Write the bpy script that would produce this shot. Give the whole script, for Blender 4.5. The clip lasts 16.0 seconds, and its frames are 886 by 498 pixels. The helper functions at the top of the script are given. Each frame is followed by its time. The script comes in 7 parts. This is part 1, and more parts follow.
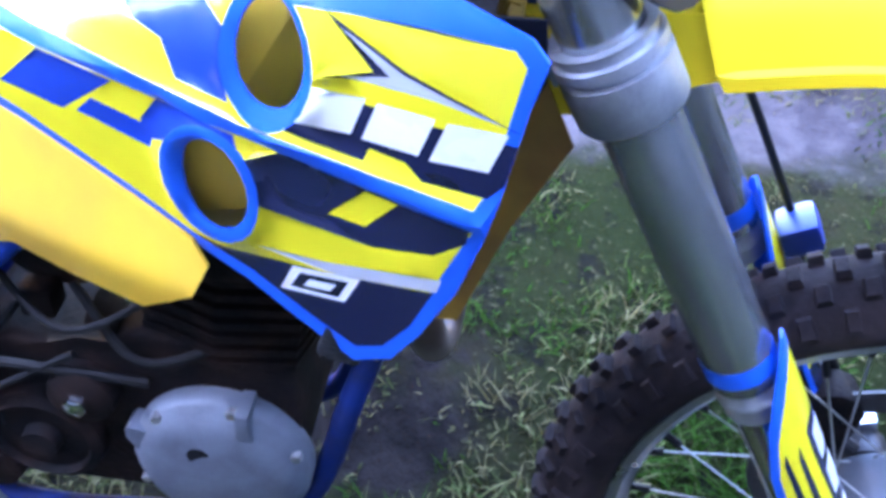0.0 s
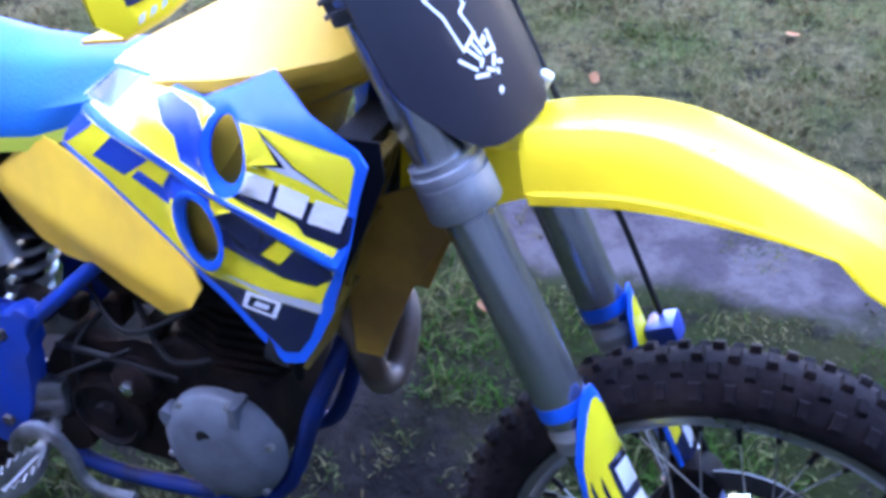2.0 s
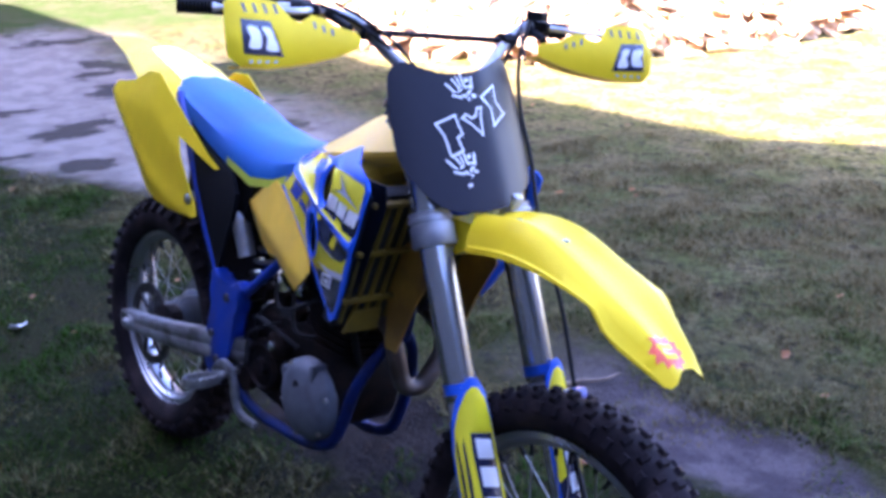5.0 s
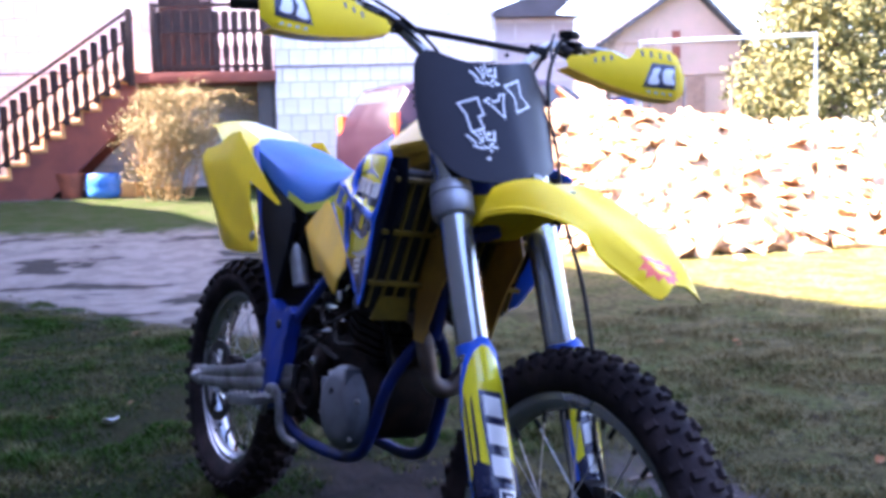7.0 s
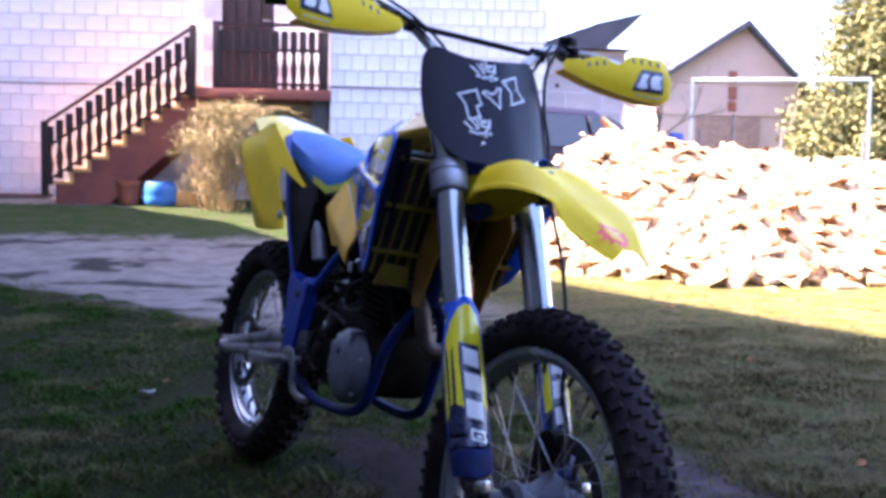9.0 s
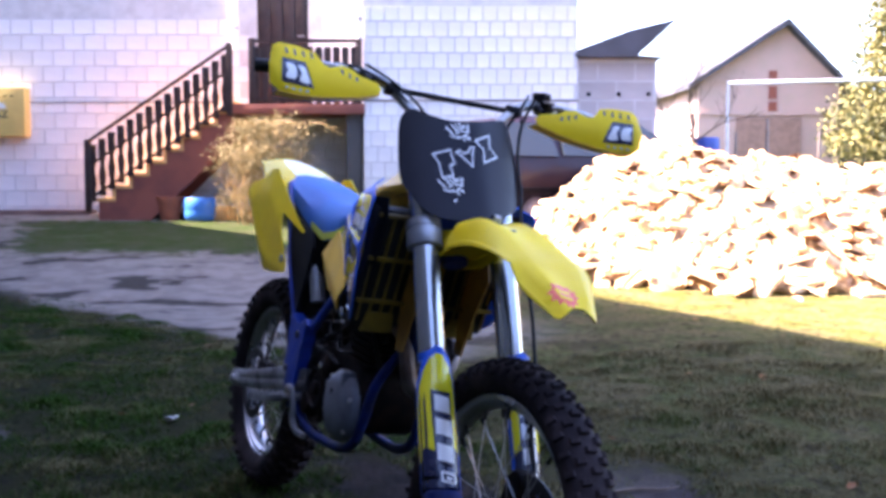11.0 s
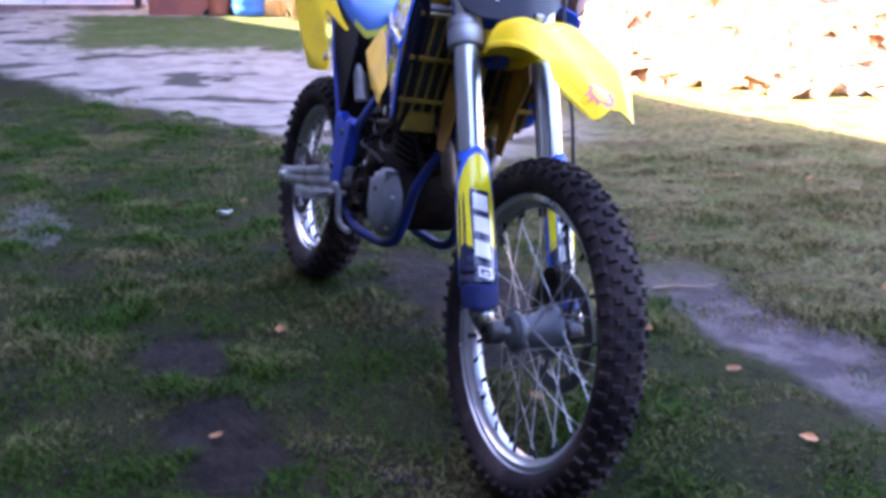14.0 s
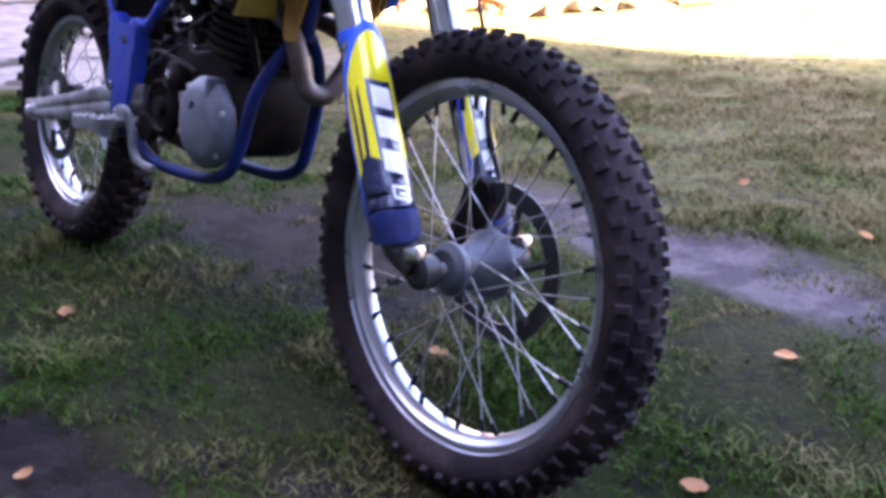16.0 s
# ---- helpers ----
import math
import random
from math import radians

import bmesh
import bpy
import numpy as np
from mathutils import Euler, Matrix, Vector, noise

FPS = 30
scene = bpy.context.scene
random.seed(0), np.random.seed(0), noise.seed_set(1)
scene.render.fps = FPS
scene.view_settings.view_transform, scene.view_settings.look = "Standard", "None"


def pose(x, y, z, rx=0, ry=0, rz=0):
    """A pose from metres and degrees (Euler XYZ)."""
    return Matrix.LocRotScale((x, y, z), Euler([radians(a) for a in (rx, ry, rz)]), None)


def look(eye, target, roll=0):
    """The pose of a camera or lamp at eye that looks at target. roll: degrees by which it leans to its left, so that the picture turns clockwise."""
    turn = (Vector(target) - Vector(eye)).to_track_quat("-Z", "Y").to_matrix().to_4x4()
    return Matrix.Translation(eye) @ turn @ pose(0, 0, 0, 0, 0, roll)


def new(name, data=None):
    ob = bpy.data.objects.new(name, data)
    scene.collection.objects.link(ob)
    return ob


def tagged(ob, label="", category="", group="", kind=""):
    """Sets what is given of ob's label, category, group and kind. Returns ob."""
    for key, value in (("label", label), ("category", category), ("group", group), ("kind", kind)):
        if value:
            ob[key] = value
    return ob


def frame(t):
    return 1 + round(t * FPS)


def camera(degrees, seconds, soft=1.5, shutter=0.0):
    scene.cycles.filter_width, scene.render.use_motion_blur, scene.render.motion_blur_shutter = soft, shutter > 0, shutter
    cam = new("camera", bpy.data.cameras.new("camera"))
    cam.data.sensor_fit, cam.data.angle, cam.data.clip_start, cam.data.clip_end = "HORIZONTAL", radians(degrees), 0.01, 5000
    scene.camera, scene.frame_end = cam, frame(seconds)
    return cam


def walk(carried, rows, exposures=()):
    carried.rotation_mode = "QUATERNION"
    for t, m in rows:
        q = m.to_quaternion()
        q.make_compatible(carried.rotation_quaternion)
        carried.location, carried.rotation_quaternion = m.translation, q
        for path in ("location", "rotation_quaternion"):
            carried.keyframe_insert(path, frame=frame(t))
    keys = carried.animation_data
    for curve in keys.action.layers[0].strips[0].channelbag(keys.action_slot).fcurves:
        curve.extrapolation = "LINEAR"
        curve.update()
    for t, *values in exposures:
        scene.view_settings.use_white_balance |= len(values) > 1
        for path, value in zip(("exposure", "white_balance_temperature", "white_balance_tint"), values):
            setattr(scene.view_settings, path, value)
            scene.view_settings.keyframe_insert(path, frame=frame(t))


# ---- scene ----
cam = camera(45.66, 16.0, 3.8)
# seconds, place, turn
ROWS = [
    (0.0, -0.3358, -0.5472, 1.3071, 42.072, 3.008, 7.033),
    (0.5, -0.1939, -0.6037, 1.3946, 42.964, 4.016, 11.772),
    (1.0, -0.0646, -0.6974, 1.4293, 48.140, 4.047, 16.385),
    (1.5, -0.0088, -0.7796, 1.4574, 50.298, 4.873, 21.098),
    (2.0, 0.0239, -0.7828, 1.4825, 50.719, 5.598, 19.660),
    (2.5, 0.1348, -0.7331, 1.5089, 52.477, 2.972, 21.462),
    (3.0, 0.2761, -0.7575, 1.5183, 57.082, 3.406, 27.952),
    (3.5, 0.5018, -0.8558, 1.4884, 63.802, 0.110, 37.671),
    (4.0, 0.6761, -0.9613, 1.4637, 65.148, -0.907, 43.034),
    (4.5, 0.8748, -1.0653, 1.4595, 67.695, -1.598, 46.002),
    (5.0, 1.0355, -1.1016, 1.4486, 70.522, 1.223, 49.383),
    (7.5, 1.3678, -1.0212, 0.8864, 85.509, 0.131, 58.527),
    (8.0, 1.4602, -1.0623, 0.8637, 85.459, -0.958, 59.243),
    (8.5, 1.4863, -1.0460, 0.8687, 85.580, -1.020, 59.242),
    (9.0, 1.5628, -1.0655, 0.8772, 85.953, -1.015, 60.400),
    (11.5, 1.7981, -0.9979, 1.0259, 85.199, 0.035, 63.638),
    (12.0, 1.8342, -1.0026, 1.0404, 82.499, 0.010, 64.339),
    (12.5, 1.8475, -1.0075, 1.0375, 81.667, -0.248, 65.349),
    (13.0, 1.8597, -1.0191, 1.0365, 79.071, -0.487, 65.342),
    (13.5, 1.8243, -1.0002, 1.0239, 77.243, -0.854, 66.089),
    (14.0, 1.8081, -0.9977, 1.0055, 75.080, -0.018, 65.717),
    (14.5, 1.7052, -0.9821, 0.9685, 75.649, 0.610, 63.887),
    (15.0, 1.5509, -1.0007, 0.9184, 74.325, 1.058, 60.397),
    (15.5, 1.3330, -1.0240, 0.8491, 74.374, 0.415, 53.746),
    (16.0, 1.1330, -1.0142, 0.7964, 72.283, 1.420, 48.617),
]
# seconds, stops, kelvin, tint
EXPOSURES = [(0.0, 5.63, 5720, 26), (1.5, 5.05, 5600, 28), (2.0, 5.05, 5570, 30), (2.5, 4.5, 5550, 33), (3.5, 4.5, 5500, 38), (5.0, 4.05, 5550, 40), (7.5, 3.75, 5850, 33), (9.0, 3.35, 5800, 34), (11.5, 3.2, 6050, 31), (12.5, 2.8, 6050, 33), (13.0, 3.3, 6050, 34), (13.5, 4.05, 6100, 35), (14.5, 4.80, 6200, 40), (16.0, 4.92, 6750, 40)]
walk(cam, [(t, pose(x, y, z, rx, ry, rz)) for t, x, y, z, rx, ry, rz in ROWS], EXPOSURES)
# ---- light ----
SUN_AZ, SUN_EL = 243.0, 47.0          # degrees from +X towards +Y, and above the horizon
to_sun = Vector((math.cos(radians(SUN_AZ)) * math.cos(radians(SUN_EL)), math.sin(radians(SUN_AZ)) * math.cos(radians(SUN_EL)), math.sin(radians(SUN_EL))))
world = bpy.data.worlds.new("world")
scene.world = world
world.use_nodes = True
sky = world.node_tree.nodes.new("ShaderNodeTexSky")
sky.sky_type, sky.sun_disc = "NISHITA", False
sky.sun_elevation, sky.sun_rotation = radians(SUN_EL), radians(90 - SUN_AZ)
sky.dust_density, sky.air_density = 1.6, 1.0
back = world.node_tree.nodes["Background"]
back.inputs["Strength"].default_value = 0.125
world.node_tree.links.new(sky.outputs[0], back.inputs["Color"])
sun = new("sun", bpy.data.lights.new("sun", "SUN"))
sun.data.energy, sun.data.angle, sun.data.color = 5.0, radians(0.6), (1.0, 0.86, 0.66)
sun.matrix_world = look(to_sun * 50, (0, 0, 0))

# ---- materials ----


def material(name, base, rough=0.5, metal=0.0, vary=0.12, scale=6.0, fine=60.0, bump=0.0, tint=None, coat=0.0, spec=0.5, random_value=0.0):
    """A surface with stains at one scale and grain at another. tint: a second colour that the stains lead to."""
    m = bpy.data.materials.new(name)
    m.use_nodes = True
    nt = m.node_tree
    n, l = nt.nodes, nt.links
    b = n["Principled BSDF"]
    b.inputs["Roughness"].default_value, b.inputs["Metallic"].default_value = rough, metal
    b.inputs["Coat Weight"].default_value = coat
    b.inputs["Specular IOR Level"].default_value = spec
    co = n.new("ShaderNodeTexCoord")
    big, small = n.new("ShaderNodeTexNoise"), n.new("ShaderNodeTexNoise")
    big.inputs["Scale"].default_value, small.inputs["Scale"].default_value = scale, fine
    big.inputs["Detail"].default_value, small.inputs["Detail"].default_value = 5, 4
    for t in (big, small):
        l.new(co.outputs["Object"], t.inputs["Vector"])
    mix = n.new("ShaderNodeMix")
    mix.data_type = "RGBA"
    dark = tint or tuple(c * (1 - 2.2 * vary) for c in base)
    mix.inputs["A"].default_value, mix.inputs["B"].default_value = (*dark, 1), (*base, 1)
    ramp = n.new("ShaderNodeMapRange")
    ramp.inputs["From Min"].default_value, ramp.inputs["From Max"].default_value = 0.35, 0.6
    l.new(big.outputs["Fac"], ramp.inputs["Value"])
    l.new(ramp.outputs["Result"], mix.inputs["Factor"])
    hsv = n.new("ShaderNodeHueSaturation")
    val = n.new("ShaderNodeMapRange")
    val.inputs["To Min"].default_value, val.inputs["To Max"].default_value = 1 - vary, 1 + vary
    l.new(small.outputs["Fac"], val.inputs["Value"])
    l.new(mix.outputs["Result"], hsv.inputs["Color"])
    if random_value:
        info, rnd, mul = n.new("ShaderNodeObjectInfo"), n.new("ShaderNodeMapRange"), n.new("ShaderNodeMath")
        rnd.inputs["To Min"].default_value, rnd.inputs["To Max"].default_value = 1 - random_value, 1 + random_value
        mul.operation = "MULTIPLY"
        l.new(info.outputs["Random"], rnd.inputs["Value"])
        l.new(rnd.outputs["Result"], mul.inputs[0])
        l.new(val.outputs["Result"], mul.inputs[1])
        l.new(mul.outputs["Value"], hsv.inputs["Value"])
    else:
        l.new(val.outputs["Result"], hsv.inputs["Value"])
    l.new(hsv.outputs["Color"], b.inputs["Base Color"])
    rr = n.new("ShaderNodeMapRange")
    rr.inputs["To Min"].default_value, rr.inputs["To Max"].default_value = max(0.02, rough - 0.12), min(1, rough + 0.12)
    l.new(big.outputs["Fac"], rr.inputs["Value"])
    l.new(rr.outputs["Result"], b.inputs["Roughness"])
    if bump:
        bu = n.new("ShaderNodeBump")
        bu.inputs["Strength"].default_value, bu.inputs["Distance"].default_value = min(1, bump), 0.004
        l.new(small.outputs["Fac"], bu.inputs["Height"])
        l.new(bu.outputs["Normal"], b.inputs["Normal"])
    return m


YELLOW = material("yellow plastic", (0.82, 0.59, 0.008), 0.42, vary=0.05, fine=30, tint=(0.75, 0.52, 0.008), spec=0.13)
STICKER = material("lemon sticker", (0.88, 0.76, 0.015), 0.2, vary=0.03, coat=0.4)
# dirt on yellow plastic, plus the underside's shade painted into the colour
DIRTY_SHADED = material("dirty underside darkened for shade", (0.16, 0.11, 0.02), 0.8, vary=0.25, scale=14, tint=(0.05, 0.035, 0.02), bump=0.3, spec=0.1)
# yellow plastic with the shade behind the fork put into its colour
LOUVRE = material("shade-darkened yellow plastic", (0.25, 0.165, 0.015), 0.5, vary=0.15, scale=12, tint=(0.12, 0.08, 0.015))
# orange-yellow darkened to carry the dimness between the fork legs
WING = material("dimmed orange-yellow plastic", (0.42, 0.23, 0.025), 0.5, vary=0.15, scale=10, tint=(0.24, 0.12, 0.02))
OCHRE = material("faded yellow plastic", (0.82, 0.50, 0.03), 0.45, vary=0.06, scale=9, tint=(0.70, 0.42, 0.04))
BLUE = material("blue plastic", (0.025, 0.125, 0.68), 0.4, vary=0.08, coat=0.05, spec=0.3)
BLUE_PAINT = material("blue frame paint", (0.010, 0.042, 0.31), 0.35, vary=0.15, scale=14, tint=(0.02, 0.04, 0.22), bump=0.1)
# frame blue with grime, and with the shade low down put into the colour
GRIMY_SHADED_BLUE = material("grimy blue frame paint darkened for shade", (0.005, 0.018, 0.115), 0.55, vary=0.2, scale=18, tint=(0.008, 0.012, 0.045), bump=0.15, spec=0.2)
NAVY = material("navy sticker", (0.012, 0.016, 0.05), 0.25, vary=0.1, coat=0.3)
ROYAL = material("royal blue sticker", (0.02, 0.06, 0.42), 0.22, vary=0.08, coat=0.4)
WHITE = material("white sticker", (0.82, 0.82, 0.80), 0.3, vary=0.04)
GREY_STICKER = material("grey sticker", (0.45, 0.46, 0.48), 0.3, vary=0.05)
RED_STICKER = material("red sticker", (0.85, 0.10, 0.02), 0.3, vary=0.05)
BLACK = material("black plastic", (0.008, 0.008, 0.010), 0.55, vary=0.2, scale=12, spec=0.12)
PLATE = material("black plate plastic", (0.008, 0.0075, 0.014), 0.42, vary=0.15, scale=5, spec=0.2)
RUBBER = material("dusty tyre rubber", (0.013, 0.0105, 0.012), 0.85, vary=0.3, scale=9, fine=90, bump=0.5, tint=(0.036, 0.027, 0.028), spec=0.08)
HOSE = material("hose rubber", (0.009, 0.009, 0.010), 0.6, vary=0.2, spec=0.2)
SEAT_BLUE = material("blue seat vinyl", (0.014, 0.130, 0.42), 0.6, vary=0.08, scale=5, fine=220, bump=0.25, tint=(0.018, 0.10, 0.34), spec=0.25)
SEAT_LIME = material("lime seat stripe", (0.55, 0.62, 0.05), 0.5, vary=0.08)
FORK = material("olive anodised tube", (0.42, 0.44, 0.45), 0.22, 0.85, vary=0.06, fine=120, spec=0.5)
ALU = material("cast aluminium", (0.42, 0.43, 0.45), 0.42, 0.6, vary=0.12, scale=20, fine=200, bump=0.2)
# darker aluminium that carries the weak light low on the bike
DULL_ALU = material("aluminium darkened for shade", (0.36, 0.37, 0.395), 0.45, 0.75, vary=0.2, scale=16, fine=180, bump=0.25, tint=(0.12, 0.115, 0.115))
ALU_GREY = material("grey painted cover", (0.105, 0.118, 0.142), 0.5, 0.1, vary=0.1, scale=25, fine=240, bump=0.2, tint=(0.07, 0.078, 0.095))
RIM = material("dulled aluminium rim", (0.37, 0.38, 0.41), 0.30, 0.85, vary=0.06, scale=18)
SPOKE = material("bright spoke steel", (0.38, 0.37, 0.36), 0.35, 0.7, vary=0.1, scale=30)
CHROME = material("chrome", (0.75, 0.75, 0.77), 0.14, 1.0, vary=0.04)
STEEL = material("dull steel", (0.42, 0.41, 0.40), 0.4, 0.8, vary=0.15, scale=30)
PIPE = material("heat-stained header pipe", (0.17, 0.14, 0.125), 0.5, 0.5, vary=0.2, scale=16, tint=(0.10, 0.07, 0.055))
# oily black castings, with the shade low on the bike added to the colour
ENGINE = material("oily engine casting darkened for shade", (0.007, 0.0065, 0.007), 0.6, 0.0, vary=0.3, scale=22, fine=150, bump=0.4, tint=(0.018, 0.011, 0.009), spec=0.06)
HUB = material("grey hub casting", (0.070, 0.077, 0.092), 0.45, 0.3, vary=0.12, scale=25, bump=0.2)
DISC = material("dark brake steel", (0.036, 0.032, 0.033), 0.45, 0.3, vary=0.2, scale=30)
RADIATOR = material("dark radiator core", (0.02, 0.02, 0.024), 0.6, 0.2, vary=0.25, fine=300, bump=0.6)

# ---- mesh helpers ----


def part(name, bm, mat, parent=None, label="", angle=40, at=None):
    """Links a bmesh as ONE mesh object under a thing or a part."""
    me = bpy.data.meshes.new(name)
    bmesh.ops.recalc_face_normals(bm, faces=bm.faces)
    bm.to_mesh(me)
    bm.free()
    for m in (mat if isinstance(mat, (list, tuple)) else [mat]):
        me.materials.append(m)
    for p in me.polygons:
        p.use_smooth = True
    me.set_sharp_from_angle(angle=radians(angle))
    ob = new(name, me)
    if parent is not None:
        ob.parent = parent
    if at is not None:
        ob.matrix_local = at
    if label:
        tagged(ob, label)
    return ob


def V(*a):
    return Vector(a)


def tube(bm, pts, r, n=10, mi=0, cap=True):
    """A round bar along points; r: one radius or one a point."""
    pts = [Vector(p) for p in pts]
    rs = r if isinstance(r, (list, tuple)) else [r] * len(pts)
    rings, side = [], None
    for i, p in enumerate(pts):
        d = (pts[min(i + 1, len(pts) - 1)] - pts[max(i - 1, 0)]).normalized()
        if side is None:
            side = d.orthogonal().normalized()
        else:
            side = (side - d * side.dot(d)).normalized()
        other = d.cross(side)
        rings.append([bm.verts.new(p + rs[i] * (math.cos(a) * side + math.sin(a) * other)) for a in (2 * math.pi * k / n for k in range(n))])
    for a, b in zip(rings, rings[1:]):
        for k in range(n):
            bm.faces.new((a[k], a[(k + 1) % n], b[(k + 1) % n], b[k])).material_index = mi
    if cap:
        for ring in (rings[0][::-1], rings[-1]):
            bm.faces.new(ring).material_index = mi
    return bm


def curve(pts, n=6):
    """Points of a smooth line through pts."""
    pts = [Vector(p) for p in pts]
    ext = [2 * pts[0] - pts[1], *pts, 2 * pts[-1] - pts[-2]]
    out = []
    for i in range(1, len(ext) - 2):
        a, b, c, d = ext[i - 1:i + 3]
        for k in range(n):
            t = k / n
            out.append(0.5 * (2 * b + (c - a) * t + (2 * a - 5 * b + 4 * c - d) * t * t + (3 * b - a - 3 * c + d) * t ** 3))
    return out + [pts[-1]]


def lathe(bm, origin, axis, profile, n=32, mi=0, close=False):
    """Turns a profile of (radius, along) round an axis."""
    axis = Vector(axis).normalized()
    u = axis.orthogonal().normalized()
    w = axis.cross(u)
    o = Vector(origin)
    rings = []
    for r, h in profile:
        if r < 1e-6:
            rings.append([bm.verts.new(o + axis * h)])
        else:
            rings.append([bm.verts.new(o + axis * h + r * (math.cos(a) * u + math.sin(a) * w)) for a in (2 * math.pi * k / n for k in range(n))])
    pairs = list(zip(rings, rings[1:])) + ([(rings[-1], rings[0])] if close else [])
    for a, b in pairs:
        for k in range(n):
            q = (a[k % len(a)], a[(k + 1) % len(a)], b[(k + 1) % len(b)], b[k % len(b)])
            q = tuple(dict.fromkeys(q))
            if len(q) > 2:
                bm.faces.new(q).material_index = mi
    return bm


def loft(bm, sections, mi=0, closed=True, caps=True):
    """A skin over sections of equally many points."""
    rings = [[bm.verts.new(p) for p in s] for s in sections]
    n = len(rings[0])
    for a, b in zip(rings, rings[1:]):
        for k in range(n if closed else n - 1):
            bm.faces.new((a[k], a[(k + 1) % n], b[(k + 1) % n], b[k])).material_index = mi
    if caps:
        bm.faces.new(rings[0][::-1]).material_index = mi
        bm.faces.new(rings[-1]).material_index = mi
    return bm


def box(bm, size, m=None, bevel=0.0, mi=0):
    """A box of that size, posed by m, with bevelled edges."""
    made = bmesh.ops.create_cube(bm, size=1.0, matrix=(m or Matrix()) @ Matrix.Diagonal((*size, 1)))
    faces = {f for v in made["verts"] for f in v.link_faces}
    for f in faces:
        f.material_index = mi
    if bevel:
        edges = list({e for v in made["verts"] for e in v.link_edges})
        bmesh.ops.bevel(bm, geom=edges, offset=bevel, segments=2, affect="EDGES", profile=0.6)
    return bm


def prism(bm, outline, place, w0, w1, mi=0, bevel=0.0):
    """An outline of (u, v) pulled from w0 to w1; place(u, v, w) gives the point."""
    a = [bm.verts.new(place(u, v, w0)) for u, v in outline]
    b = [bm.verts.new(place(u, v, w1)) for u, v in outline]
    n = len(a)
    fs = [bm.faces.new(a[::-1]), bm.faces.new(b)]
    fs += [bm.faces.new((a[k], a[(k + 1) % n], b[(k + 1) % n], b[k])) for k in range(n)]
    for f in fs:
        f.material_index = mi
    if bevel:
        edges = list({e for f in fs[:2] for e in f.edges})
        bmesh.ops.bevel(bm, geom=edges, offset=bevel, segments=2, affect="EDGES", profile=0.6)
    return bm


def inside(p, poly):
    x, y = p
    hit = False
    for (ax, ay), (bx, by) in zip(poly, poly[1:] + poly[:1]):
        if (ay > y) != (by > y) and x < (bx - ax) * (y - ay) / (by - ay) + ax:
            hit = not hit
    return hit


def smooth_loop(poly, n=4):
    """A closed outline rounded through its points."""
    m = len(poly)
    out = []
    for i in range(m):
        a, b, c, d = (Vector(poly[(i + k - 1) % m]) for k in range(4))
        for k in range(n):
            t = k / n
            q = 0.5 * (2 * b + (c - a) * t + (2 * a - 5 * b + 4 * c - d) * t * t + (3 * b - a - 3 * c + d) * t ** 3)
            out.append((q.x, q.y))
    return out


def painted(bm, outline, surface, layers=(), holes=(), step=0.02, thick=0.003, back=0):
    """A moulded panel: an outline of (u, v) with holes, on surface(u, v), with stickers let into its face.
    layers: (outline, material index), later ones on top."""
    from mathutils.geometry import delaunay_2d_cdt
    vs, es = [], []
    for loop in [list(outline), *map(list, holes), *(list(p) for p, _ in layers)]:
        k = len(vs)
        vs += [Vector(p) for p in loop]
        es += [(k + i, k + (i + 1) % len(loop)) for i in range(len(loop))]
    us, ws = [p[0] for p in outline], [p[1] for p in outline]
    u = min(us) + step / 2
    sv = step[1] if isinstance(step, tuple) else step
    while u < max(us):
        w = min(ws) + sv / 2
        while w < max(ws):
            if inside((u, w), list(outline)):
                vs.append(Vector((u, w)))
            w += sv
        u += step
    co, _, faces, *_ = delaunay_2d_cdt(vs, es, [], 0, 1e-6)
    e = 1e-4
    front, rear = {}, {}

    def vert(i):
        if i not in front:
            a, b = co[i]
            p = Vector(surface(a, b))
            nrm = (Vector(surface(a + e, b)) - p).cross(Vector(surface(a, b + e)) - p)
            nrm = nrm.normalized() if nrm.length > 0 else V(0, 0, 1)
            front[i] = bm.verts.new(p)
            rear[i] = bm.verts.new(p - nrm * thick)
        return front[i]

    count = {}
    keep = []
    for f in faces:
        c = (sum(co[i][0] for i in f) / len(f), sum(co[i][1] for i in f) / len(f))
        if not inside(c, list(outline)) or any(inside(c, list(h)) for h in holes):
            continue
        mi = 0
        for poly, k in layers:
            if inside(c, list(poly)):
                mi = k
        keep.append((f, mi))
        for a, b in zip(f, list(f[1:]) + [f[0]]):
            count[frozenset((a, b))] = count.get(frozenset((a, b)), 0) + 1
    for f, mi in keep:
        fv = [vert(i) for i in f]
        bm.faces.new(fv).material_index = mi
        bm.faces.new([rear[i] for i in reversed(f)]).material_index = back
        for a, b in zip(f, list(f[1:]) + [f[0]]):
            if count[frozenset((a, b))] == 1:
                bm.faces.new((front[b], front[a], rear[a], rear[b])).material_index = back
    return bm


def ring(cx, cy, rx, ry, n=20, turn=0.0):
    c, s = math.cos(radians(turn)), math.sin(radians(turn))
    return [(cx + rx * math.cos(a) * c - ry * math.sin(a) * s, cy + rx * math.cos(a) * s + ry * math.sin(a) * c) for a in (2 * math.pi * k / n for k in range(n))]


